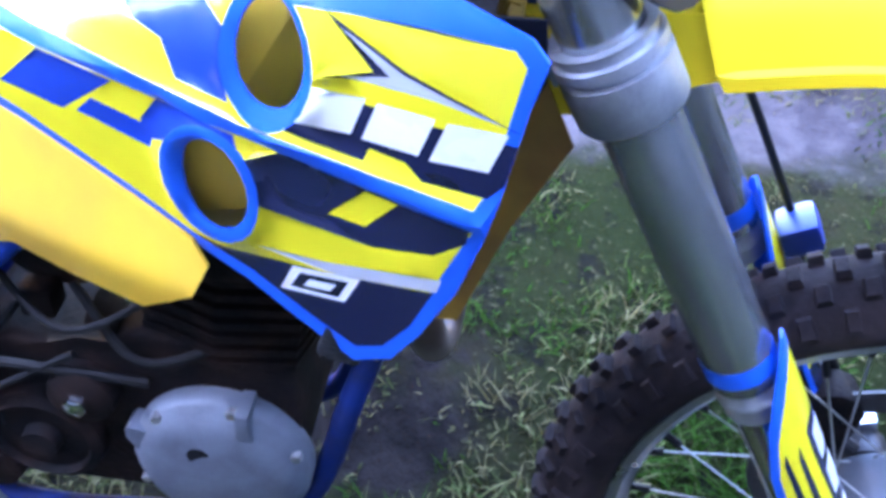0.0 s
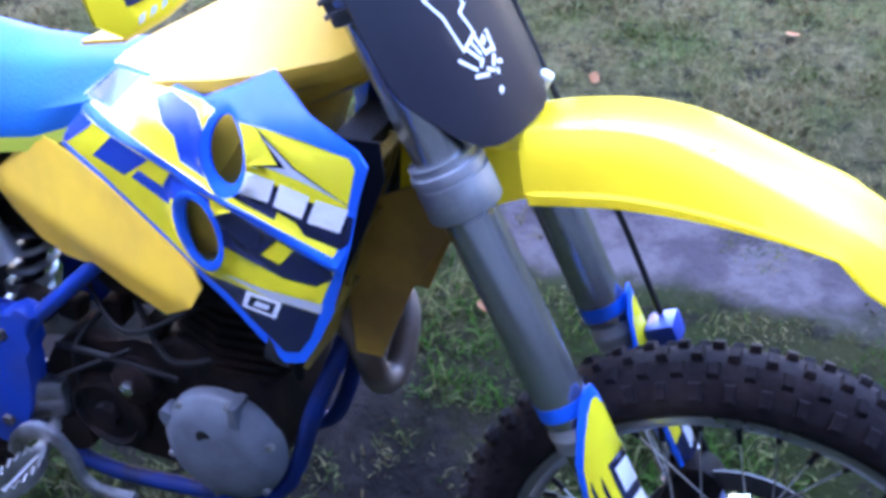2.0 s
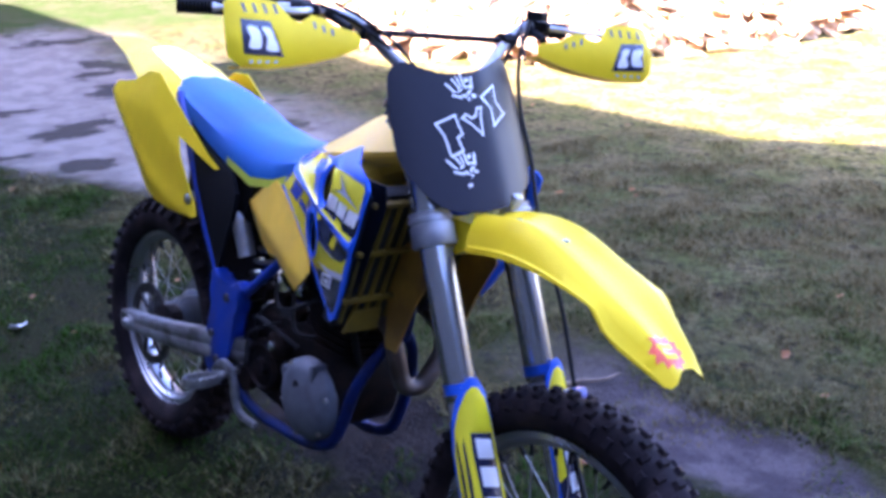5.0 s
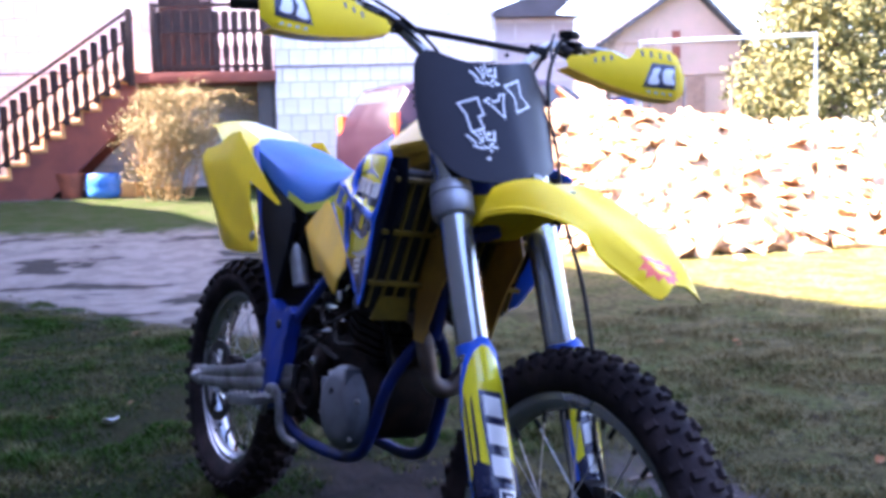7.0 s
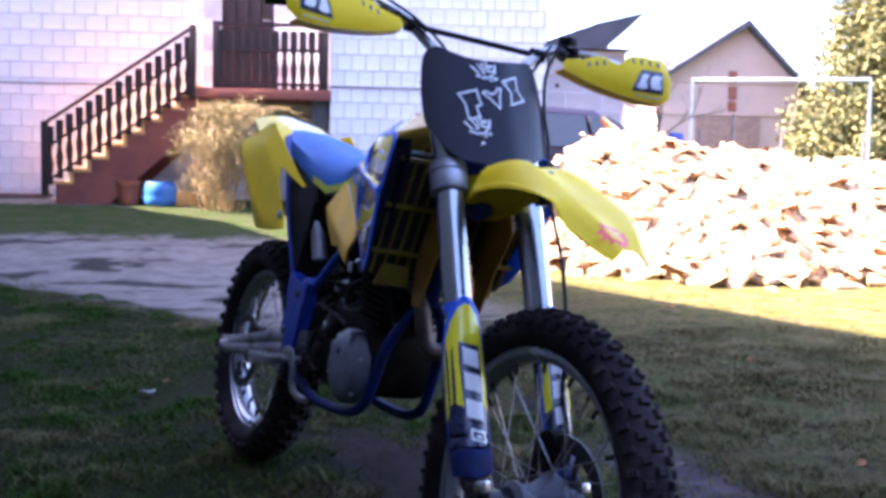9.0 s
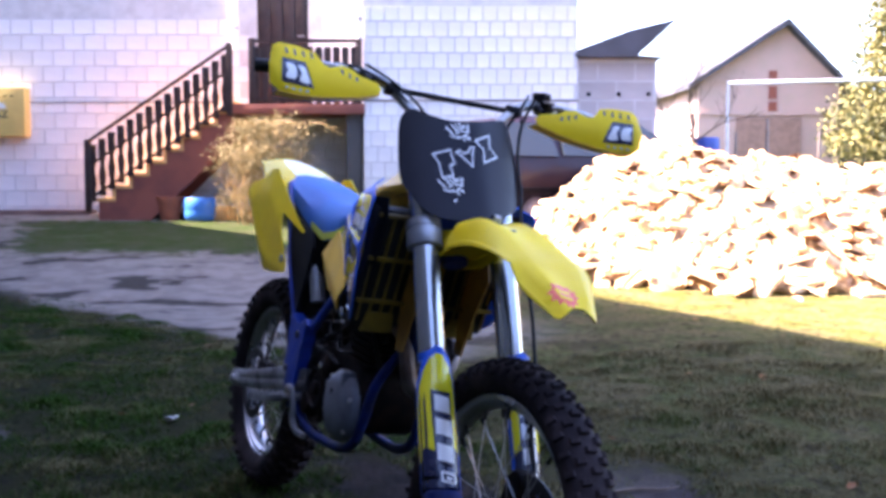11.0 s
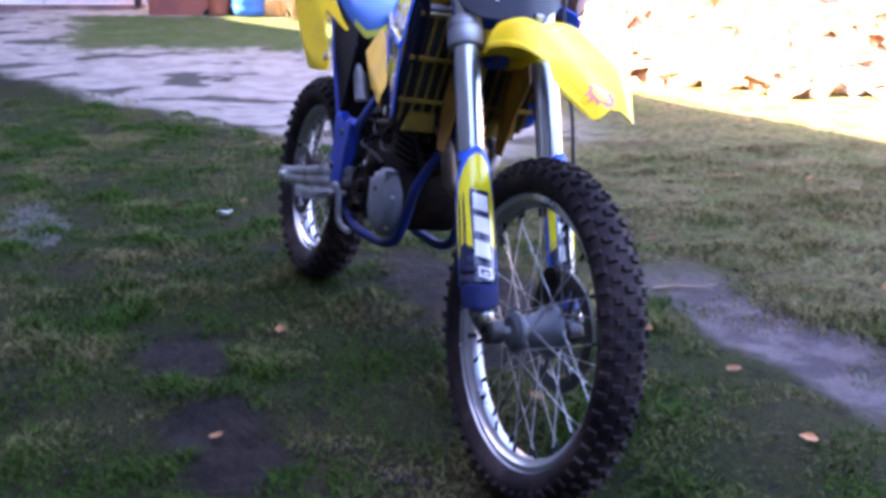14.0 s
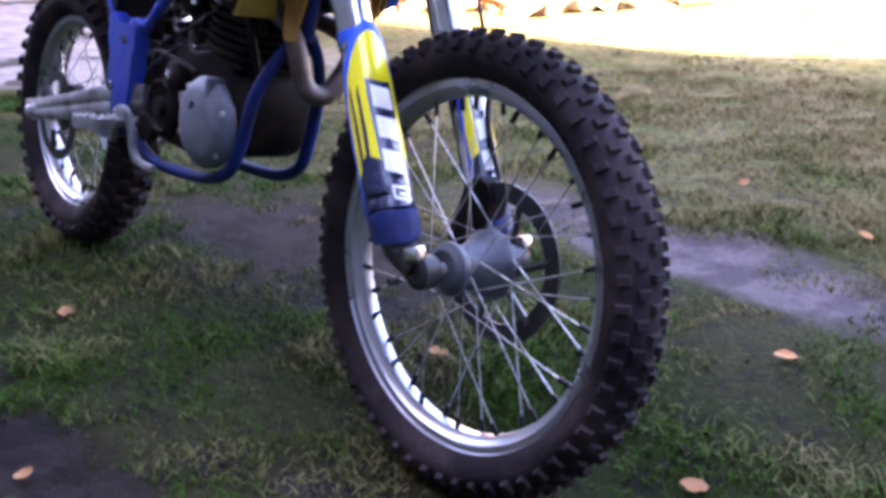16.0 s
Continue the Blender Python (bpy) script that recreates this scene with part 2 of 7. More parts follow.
def glide(table, x):
    """Reads a table of (x, value) with a smooth line through it."""
    x = min(max(x, table[0][0]), table[-1][0])
    k = max(i for i in range(len(table) - 1) if table[i][0] <= x)
    slope = []
    for i in (k, k + 1):
        a, b = table[max(i - 1, 0)], table[min(i + 1, len(table) - 1)]
        slope.append((b[1] - a[1]) / (b[0] - a[0]))
    (a, p), (b, q) = table[k], table[k + 1]
    h = b - a
    t = (x - a) / h
    return (2 * t ** 3 - 3 * t * t + 1) * p + (t ** 3 - 2 * t * t + t) * h * slope[0] + (3 * t * t - 2 * t ** 3) * q + (t ** 3 - t * t) * h * slope[1]


def lerp(table, x):
    """Reads a table of (x, value) with straight lines between."""
    if x <= table[0][0]:
        return table[0][1]
    for (a, p), (b, q) in zip(table, table[1:]):
        if x <= b:
            return p + (q - p) * (x - a) / (b - a)
    return table[-1][1]


# ---- the yard ----
AHEAD, RIGHT = V(-0.8960, 0.4440, 0), V(0.4440, 0.8960, 0)   # away from the viewer, and along the house front
HOUSE = V(-11.64, 5.66, 0)


def smooth(a, b, x):
    t = min(1.0, max(0.0, (x - a) / (b - a)))
    return t * t * (3 - 2 * t)


def height(x, y):
    """The ground: a rut under the front wheel, a slow rise towards the house."""
    s = -0.896 * x + 0.444 * y
    z = 0.075 * max(0.0, s - 6.5) if s < 14 else 0.5625
    z += 0.012 * noise.noise(V(x * 0.9, y * 0.9, 0)) + 0.006 * noise.noise(V(x * 4, y * 4, 3))
    z -= 0.084 * math.exp(-((x - 0.0) / 0.45) ** 2 - ((y + 0.03) / 0.28) ** 2)
    z += 0.014 * math.exp(-((x + 1.44) / 0.35) ** 2 - ((y + 0.01) / 0.25) ** 2)
    track = 1.02 + 0.10 * math.sin(x * 1.3) - 0.08 * x
    z -= 0.022 * math.exp(-((y - track) / 0.22) ** 2) * smooth(-3.0, -1.0, x)
    return z


def axis(fine0, fine1, step, far):
    a = list(np.arange(fine0, fine1, step))
    g, x = step, fine1
    while x < far:
        a.append(x)
        g *= 1.22
        x += g
    a.append(far)
    g, x = step, fine0 - step
    while x > -far:
        a.insert(0, x)
        g *= 1.22
        x -= g
    return [-far] + a


xs, ys = axis(-5.0, 2.2, 0.06, 400.0), axis(-1.5, 4.0, 0.06, 400.0)
me = bpy.data.meshes.new("ground")
me.from_pydata([(x, y, height(x, y)) for x in xs for y in ys], [], [(i * len(ys) + j, (i + 1) * len(ys) + j, (i + 1) * len(ys) + j + 1, i * len(ys) + j + 1) for i in range(len(xs) - 1) for j in range(len(ys) - 1)])
for p in me.polygons:
    p.use_smooth = True
ground = tagged(new("ground", me), "trampled short grass with mud and a sandy track", "ground", kind="structure")


# bare wet patches: place and half sizes; the first also paints the bike's shadow
MUD_AND_SHADE = [(-1.05, 0.42, 0.55, 0.26), (-0.34, -0.56, 0.34, 0.13), (-0.90, -0.53, 0.22, 0.13), (-0.63, 0.26, 0.18, 0.12), (0.35, -0.55, 0.2, 0.1)]
# pale dusty patch
DUST = (-2.75, -0.80, 0.42, 0.13)


def ground_material():
    m = bpy.data.materials.new("trampled grass and sand")
    m.use_nodes = True
    n, l = m.node_tree.nodes, m.node_tree.links
    b = n["Principled BSDF"]
    b.inputs["Roughness"].default_value = 0.95
    b.inputs["Specular IOR Level"].default_value = 0.04
    co = n.new("ShaderNodeTexCoord")

    def tex(scale, detail=6, rough=0.6):
        t = n.new("ShaderNodeTexNoise")
        t.inputs["Scale"].default_value, t.inputs["Detail"].default_value, t.inputs["Roughness"].default_value = scale, detail, rough
        l.new(co.outputs["Object"], t.inputs["Vector"])
        return t.outputs["Fac"]

    def span(v, a, c, lo=0.0, hi=1.0):
        r = n.new("ShaderNodeMapRange")
        r.interpolation_type = "SMOOTHSTEP"
        for k, x in (("From Min", a), ("From Max", c), ("To Min", lo), ("To Max", hi)):
            r.inputs[k].default_value = x
        l.new(v, r.inputs["Value"])
        return r.outputs["Result"]

    def calc(op, a, c):
        q = n.new("ShaderNodeMath")
        q.operation = op
        for i, v in enumerate((a, c)):
            if isinstance(v, (int, float)):
                q.inputs[i].default_value = v
            else:
                l.new(v, q.inputs[i])
        return q.outputs[0]

    def mix(f, a, c):
        q = n.new("ShaderNodeMix")
        q.data_type = "RGBA"
        l.new(f, q.inputs["Factor"])
        for k, v in (("A", a), ("B", c)):
            if isinstance(v, tuple):
                q.inputs[k].default_value = (*v, 1)
            else:
                l.new(v, q.inputs[k])
        return q.outputs["Result"]

    sep = n.new("ShaderNodeSeparateXYZ")
    l.new(co.outputs["Object"], sep.inputs[0])
    x, y = sep.outputs["X"], sep.outputs["Y"]
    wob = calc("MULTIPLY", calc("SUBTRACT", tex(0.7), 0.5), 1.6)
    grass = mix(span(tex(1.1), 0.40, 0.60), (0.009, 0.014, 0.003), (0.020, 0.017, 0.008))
    # drier towards the firewood, with the sunlit ground's brightness painted into the colours
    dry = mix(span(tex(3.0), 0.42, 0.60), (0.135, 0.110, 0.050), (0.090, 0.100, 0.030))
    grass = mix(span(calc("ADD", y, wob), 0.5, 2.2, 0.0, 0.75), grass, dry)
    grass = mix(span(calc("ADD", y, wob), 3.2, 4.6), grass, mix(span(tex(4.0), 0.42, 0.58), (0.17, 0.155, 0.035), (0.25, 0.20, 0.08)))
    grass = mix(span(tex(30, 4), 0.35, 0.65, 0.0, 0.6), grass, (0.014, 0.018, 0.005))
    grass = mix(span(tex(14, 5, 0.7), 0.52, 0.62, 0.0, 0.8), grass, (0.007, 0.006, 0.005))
    grass = mix(span(tex(90, 3), 0.58, 0.72, 0.0, 0.7), grass, (0.075, 0.068, 0.032))
    soil = mix(span(tex(9), 0.4, 0.6), (0.005, 0.0036, 0.0034), (0.014, 0.0104, 0.0096))
    sand = mix(span(tex(5), 0.4, 0.6), (0.165, 0.142, 0.124), (0.215, 0.188, 0.166))
    lay = n.new("ShaderNodeCombineXYZ")
    l.new(calc("ADD", calc("MULTIPLY", x, 0.444), calc("MULTIPLY", y, 0.896)), lay.inputs["X"])
    l.new(calc("MULTIPLY", calc("ADD", calc("MULTIPLY", x, -0.896), calc("MULTIPLY", y, 0.444)), 1.35), lay.inputs["Y"])
    rut = n.new("ShaderNodeTexNoise")
    rut.inputs["Scale"].default_value, rut.inputs["Detail"].default_value, rut.inputs["Roughness"].default_value = 1.35, 5, 0.55
    l.new(lay.outputs["Vector"], rut.inputs["Vector"])
    sand = mix(span(rut.outputs["Fac"], 0.46, 0.60, 0.0, 0.5), sand, (0.105, 0.092, 0.080))
    sand = mix(span(rut.outputs["Fac"], 0.560, 0.60, 0.0, 0.9), sand, (0.034, 0.031, 0.026))
    bare = calc("MULTIPLY", span(tex(1.3, 7, 0.65), 0.57, 0.63), span(y, 0.6, 2.4, 1.0, 0.35))
    # bare wet patches, and the painted shadow beyond the bike
    ragged = calc("MULTIPLY", calc("SUBTRACT", tex(7.0, 8, 0.7), 0.5), 4.2)
    for mx, my, ra, rb in MUD_AND_SHADE:
        dx, dy = calc("DIVIDE", calc("SUBTRACT", x, mx), ra), calc("DIVIDE", calc("SUBTRACT", y, my), rb)
        far = calc("ADD", calc("ADD", calc("MULTIPLY", dx, dx), calc("MULTIPLY", dy, dy)), ragged)
        bare = calc("MAXIMUM", bare, span(far, 0.35, 1.45, 1.0, 0.0))
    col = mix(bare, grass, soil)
    wet = span(bare, 0.3, 0.9, 0.95, 0.75)
    l.new(wet, b.inputs["Roughness"])
    # the sandy drive along the house, and a narrow worn track beside the front wheel
    s = calc("ADD", calc("ADD", calc("MULTIPLY", x, -0.896), calc("MULTIPLY", y, 0.444)), calc("MULTIPLY", wob, 0.5))
    r = calc("ADD", calc("ADD", calc("MULTIPLY", x, 0.444), calc("MULTIPLY", y, 0.896)), calc("MULTIPLY", wob, 0.6))
    col = mix(span(s, 8.5, 9.2), col, mix(span(tex(3.5, 7, 0.7), 0.42, 0.60), (0.034, 0.052, 0.014), (0.052, 0.056, 0.026)))
    tufts = calc("MULTIPLY", calc("SUBTRACT", tex(3.2, 8, 0.72), 0.5), 2.4)
    near_s, near_r = calc("ADD", s, tufts), calc("ADD", r, tufts)
    edge = calc("ADD", calc("SUBTRACT", y, calc("ADD", calc("MULTIPLY", x, 0.34), 2.25)), calc("ADD", calc("MULTIPLY", wob, 0.45), calc("MULTIPLY", tufts, 0.22)))
    lawn = calc("MULTIPLY", calc("MULTIPLY", span(near_s, 8.6, 9.35), span(near_s, 11.7, 12.1, 1.0, 0.0)), span(calc("SUBTRACT", near_r, calc("MULTIPLY", s, -0.35)), -1.6, -1.1))
    drive = calc("MULTIPLY", span(edge, -0.10, 0.25), calc("SUBTRACT", 1.0, lawn))
    drive = calc("MULTIPLY", drive, span(calc("ADD", y, wob), 2.2, 3.1, 1.0, 0.0))
    drive = calc("MULTIPLY", drive, span(calc("ADD", x, wob), -3.9, -3.1, 1.0, 0.0))
    col = mix(drive, col, sand)
    wob2 = calc("MULTIPLY", calc("SUBTRACT", tex(2.6, 7, 0.65), 0.5), 0.55)
    line = calc("ADD", calc("ADD", y, calc("MULTIPLY", x, 0.10)), wob2)
    strip = calc("MULTIPLY", span(line, 0.80, 0.95), span(line, 1.08, 1.25, 1.0, 0.0))
    strip = calc("MULTIPLY", strip, span(x, -1.5, -0.6))
    col = mix(strip, col, mix(span(tex(7), 0.4, 0.6), (0.052, 0.043, 0.046), (0.092, 0.077, 0.078)))
    dx, dy = calc("DIVIDE", calc("SUBTRACT", x, DUST[0]), DUST[2]), calc("DIVIDE", calc("SUBTRACT", y, DUST[1]), DUST[3])
    far = calc("ADD", calc("ADD", calc("MULTIPLY", dx, dx), calc("MULTIPLY", dy, dy)), ragged)
    col = mix(span(far, 0.6, 1.3, 0.8, 0.0), col, (0.075, 0.066, 0.064))
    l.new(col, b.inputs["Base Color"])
    bu = n.new("ShaderNodeBump")
    bu.inputs["Strength"].default_value, bu.inputs["Distance"].default_value = 0.9, 0.02
    l.new(calc("ADD", tex(45, 6, 0.7), calc("MULTIPLY", tex(8), 0.6)), bu.inputs["Height"])
    l.new(bu.outputs["Normal"], b.inputs["Normal"])
    return m


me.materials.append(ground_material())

# the building behind the viewer that keeps the yard in shade
WALL_GREY = material("dark grey render", (0.075, 0.072, 0.07), 0.9, vary=0.1, scale=1.5, fine=40, bump=0.3)
bm = bmesh.new()
# unseen; its top is stepped to place the sunlit patches
prism(bm, [(-25.0, -0.5), (6.9, -0.5), (6.9, 12.0), (-3.2, 12.0), (-6.0, 8.72), (-9.9, 8.72), (-9.9, 7.45), (-13.3, 7.45), (-14.3, 6.88), (-15.25, 6.72), (-15.25, 6.0), (-25.0, 6.0)], lambda u, v, w: V(u, w, v), -7.2, -3.2)
shade_house = part("wall_south", bm, WALL_GREY)
tagged(shade_house, "unseen plain grey wall screening light from the yard", "wall", kind="structure")
# unseen wall added to limit the low sky light from the east
bm = bmesh.new()
box(bm, (0.4, 22.0, 5.0), pose(7.0, 2.0, 2.2))
tagged(part("wall_east", bm, WALL_GREY), "unseen plain grey wall screening light from the yard", "wall", kind="structure")


# ---- the house: u along its front, d in front of it, z up ----
def hp(u, d, z):
    return HOUSE + RIGHT * u - AHEAD * d + V(0, 0, z)


HM = Matrix(((RIGHT.x, -AHEAD.x, 0, HOUSE.x), (RIGHT.y, -AHEAD.y, 0, HOUSE.y), (0, 0, 1, 0), (0, 0, 0, 1)))
BLOCK = material("white limestone block", (0.78, 0.77, 0.78), 0.85, vary=0.05, scale=2.0, fine=60, bump=0.3, tint=(0.68, 0.67, 0.69), random_value=0.04)
MORTAR = material("grey mortar", (0.56, 0.55, 0.56), 0.95, vary=0.08, bump=0.3)
REDBROWN = material("red-brown painted concrete", (0.26, 0.075, 0.045), 0.7, vary=0.15, scale=3, tint=(0.18, 0.05, 0.035), bump=0.2)
# the warm sun on the steps is put into this concrete colour
STEPPALE = material("concrete in sunlit gold", (0.70, 0.38, 0.13), 0.85, vary=0.1, bump=0.2)
BROWNWOOD = material("dark brown stained wood", (0.040, 0.020, 0.015), 0.5, vary=0.2, scale=8, tint=(0.02, 0.011, 0.009))
FELT = material("dark damp-proof felt", (0.16, 0.15, 0.16), 0.9, vary=0.15, bump=0.2)
WALLS = []


def block_wall(name, u0, u1, d, z0, z1, thick, label, openings=(), long=0.29, high=0.218):
    """A wall of coursed blocks, each its own piece, on a mortar core. openings: (u0, u1, z0, z1)."""
    bm = bmesh.new()
    cuts_u = sorted({u0, u1, *(o[0] for o in openings), *(o[1] for o in openings)})
    for a, b in zip(cuts_u, cuts_u[1:]):
        spans = [(z0, z1)]
        for o in openings:
            if a >= o[0] - 1e-6 and b <= o[1] + 1e-6:
                spans = [(z0, o[2]), (o[3], z1)]
        for c, e in spans:
            if e > c:
                box(bm, (b - a, thick, e - c), HM @ pose((a + b) / 2, d - thick / 2 - 0.008, (c + e) / 2))
    w = tagged(part(name, bm, MORTAR), label, "wall", kind="structure")
    w["courses"] = 1
    WALLS.append((w, u0, u1, d, z0, z1, openings, long, high))
    return w


block_wall("wall_west", -9.5, -0.87, 0.0, 0.0, 6.0, 0.35, "white block house wall with pale mortar joints", [(-2.42, -1.70, 1.95, 4.0)])
block_wall("wall_north", -0.87, 1.95, 1.0, 0.0, 6.0, 1.35, "white block wall of the projecting house bay", (), 0.185, 0.205)
bm = bmesh.new()
box(bm, (11.6, 6.0, 6.0), HM @ pose(-3.7, -3.45, 3.0))
tagged(part("wall_core", bm, WALL_GREY), "plain grey body of the house behind its front", "wall", kind="structure")
bm = bmesh.new()
box(bm, (2.85, 0.04, 0.018), HM @ pose(0.53, 1.0, 1.985), 0.003)
tagged(part("trim_1", bm, FELT), "thin dark felt strip along the bay wall", "ledge", kind="structure")
bm = bmesh.new()
box(bm, (4.6, 0.04, 0.018), HM @ pose(-5.3, 0.0, 2.03), 0.003)
tagged(part("trim_2", bm, FELT), "thin dark felt strip along the house wall", "ledge", kind="structure")

# door on the balcony
bm = bmesh.new()
box(bm, (0.72, 0.10, 2.05), HM @ pose(-2.06, -0.12, 2.975), 0.01)
door = tagged(part("door_1", bm, BROWNWOOD), "dark brown wooden house door, shut", "door", kind="structure")
for k in range(4):
    bm = bmesh.new()
    box(bm, (0.15, 0.02, 1.85), HM @ pose(-2.32 + 0.173 * k, -0.06, 2.97), 0.004)
    part("plank", bm, BROWNWOOD, door)
bm = bmesh.new()
tube(bm, [hp(-1.76, -0.07, 2.95), hp(-1.76, 0.0, 2.95), hp(-1.86, 0.0, 2.95)], 0.012, 8)
part("handle", bm, STEEL, door, "steel door handle")

# balcony slab
bm = bmesh.new()
box(bm, (1.78, 1.10, 0.13), HM @ pose(-1.74, 0.50, 1.875), 0.008)
tagged(part("balcony_slab", bm, REDBROWN), "red-brown painted concrete balcony slab", "balcony", kind="structure")
bm = bmesh.new()
box(bm, (0.20, 0.20, 1.5), HM @ pose(-1.0, 0.85, 1.07), 0.008)
tagged(part("balcony_pier", bm, WALL_GREY), "grey pier under the balcony slab", "pier", kind="structure")

# stairs rising along the front
N_STEP, RISE, RUN, U0, Z0 = 8, 0.164, 0.226, -4.37, 0.535
bm = bmesh.new()
prof = [(U0, 0.30)]
for k in range(N_STEP):
    prof += [(U0 + RUN * k, Z0 + RISE * (k + 1) - 0.035), (U0 + RUN * (k + 1), Z0 + RISE * (k + 1) - 0.035)]
prof += [(U0 + RUN * N_STEP, Z0 + RISE * N_STEP - 0.38), (U0 + 0.55, 0.30)]
prism(bm, prof, lambda u, v, w: hp(u, w, v), 0.92, 1.0)
prism(bm, prof, lambda u, v, w: hp(u, w, v), 0.05, 0.13)
stairs = tagged(part("stairs", bm, REDBROWN), "red-brown concrete outdoor stairs with treads in sunlit gold", "stairs", kind="structure")
for k in range(N_STEP):
    bm = bmesh.new()
    u, z = U0 + RUN * k, Z0 + RISE * (k + 1)
    box(bm, (RUN + 0.03, 0.97, 0.045), HM @ pose(u + RUN / 2 - 0.015, 0.53, z - 0.0125), 0.005)
    box(bm, (0.045, 0.96, RISE - 0.04), HM @ pose(u + RUN - 0.023, 0.53, z + RISE / 2 - 0.012), 0.0)
    part("tread", bm, STEPPALE, stairs, "tread and riser in sunlit gold")


def baluster(bm, u, d, z0, z1):
    """A flat sawn baluster with a waisted outline."""
    h = z1 - z0
    side = [(0.040, 0.0), (0.040, 0.08), (0.026, 0.14), (0.040, 0.24), (0.046, 0.36), (0.028, 0.46), (0.024, 0.52), (0.028, 0.57), (0.046, 0.64), (0.046, 0.90), (0.038, 0.93)]
    out = [(u - a, z0 + b * h) for a, b in side] + [(u + a, z0 + b * h) for a, b in side[::-1]]
    prism(bm, out, lambda x, v, w: hp(x, d + w, v), -0.012, 0.012)


def railing(name, pts, d, count, label):
    (u0, z0), (u1, z1) = pts
    thing = tagged(new(name), label, "railing")
    thing.matrix_world = Matrix.Translation(hp(u0, d, z0))
    inv = thing.matrix_world.inverted()

    def add(n, bm):
        part(n, bm, BROWNWOOD, thing, at=inv)
    H = 0.86
    for lift in (0.10, H * 0.62, H):
        bm = bmesh.new()
        prism(bm, [(u0, z0 + lift - 0.02), (u1, z1 + lift - 0.02), (u1, z1 + lift + 0.02), (u0, z0 + lift + 0.02)], lambda x, v, w: hp(x, d + w, v), 0.012 if lift < H else -0.03, 0.040 if lift < H else 0.045)
        add("rail", bm)
    for k in range(count):
        t = (k + 0.5) / count
        bm = bmesh.new()
        baluster(bm, u0 + (u1 - u0) * t, d, z0 + (z1 - z0) * t + 0.03, z0 + (z1 - z0) * t + H - 0.02)
        add("baluster", bm)
    for u, z in ((u0, z0), (u1, z1)):
        bm = bmesh.new()
        prism(bm, [(u - 0.04, z - 0.06), (u + 0.04, z - 0.06), (u + 0.04, z + H + 0.03), (u - 0.04, z + H + 0.03)], lambda x, v, w: hp(x, d + w, v), -0.04, 0.04, bevel=0.006)
        add("post", bm)
    return thing


railing("stair_railing", [(-4.49, 0.58), (-2.62, 1.84)], 1.03, 15, "dark brown wooden stair railing with sawn balusters")
railing("balcony_railing", [(-2.33, 1.90), (-0.93, 1.90)], 1.0, 12, "dark brown wooden balcony railing with sawn balusters")

# the yellow gas box on the wall
GAS = material("yellow gas box paint", (0.62, 0.45, 0.13), 0.6, vary=0.06, scale=5)
bm = bmesh.new()
box(bm, (0.75, 0.22, 0.68), HM @ pose(-5.98, 0.11, 1.88), 0.012)
gas = tagged(part("gas_meter_box", bm, GAS), "yellow metal gas meter box hung on the wall", "meter box")
for k in range(5):
    bm = bmesh.new()
    box(bm, (0.045, 0.012, 0.018), HM @ pose(-6.18 + 0.10 * k, 0.222, 2.10), 0.003)
    part("vent_slot", bm, BLACK, gas)
bm = bmesh.new()
prism(bm, [(-6.10, 1.93), (-5.86, 1.93), (-5.88, 1.99), (-5.93, 2.01), (-6.03, 2.01), (-6.08, 1.99)], lambda u, v, w: hp(u, w, v), 0.218, 0.224)
part("pictogram", bm, WHITE, gas, "pale pictogram")
bm = bmesh.new()
tube(bm, [hp(-6.12, 0.06, 0.45), hp(-6.12, 0.06, 1.55)], 0.035, 12)
part("gas_pipe", bm, MORTAR, gas, "grey painted gas pipe")
txt = bpy.data.curves.new("lettering", "FONT")
txt.body, txt.size, txt.extrude, txt.align_x = "GAZ", 0.145, 0.003, "CENTER"
probe = bpy.data.objects.new("probe", txt)
me = bpy.data.meshes.new_from_object(probe)
bpy.data.objects.remove(probe)
lettering = new("lettering", me)
me.materials.append(material("dark lettering", (0.05, 0.045, 0.04), 0.6))
lettering.parent = gas
q = hp(-5.98, 0.224, 1.80)
lettering.matrix_world = Matrix(((RIGHT.x, 0, -AHEAD.x, q.x), (RIGHT.y, 0, -AHEAD.y, q.y), (0, 1, 0, q.z), (0, 0, 0, 1)))
tagged(lettering, "dark letters")

# white bars added down the front in place of sunlit wall edges
def downpipe(u, d, z0, z1):
    bm = bmesh.new()
    tube(bm, [hp(u, d, z0), hp(u, d, z1)], 0.045, 12)
    p = tagged(part("downpipe", bm, WHITE), "white upright bar standing for a sunlit wall edge", "pipe", "downpipes")
    for z in (z0 + 0.3, z1 - 1.0):
        bm = bmesh.new()
        lathe(bm, hp(u, d, z), (0, 0, 1), [(0.047, -0.02), (0.052, -0.02), (0.052, 0.02), (0.047, 0.02)], 12, close=True)
        part("bracket", bm, STEEL, p)


downpipe(-2.72, 0.07, 2.75, 6.0)
downpipe(-0.93, 0.95, 2.75, 6.0)
# low concrete plinth along the wall
bm = bmesh.new()
box(bm, (3.4, 0.35, 0.12), HM @ pose(-6.4, 0.18, 0.465), 0.02)
tagged(part("plinth", bm, material("dusty brown concrete", (0.20, 0.125, 0.105), 0.9, vary=0.2, scale=3, bump=0.3)), "low dusty brown concrete edge along the wall", "plinth", kind="structure")

# under the balcony
BARREL = material("blue barrel plastic", (0.05, 0.22, 0.70), 0.45, vary=0.1)
bm = bmesh.new()
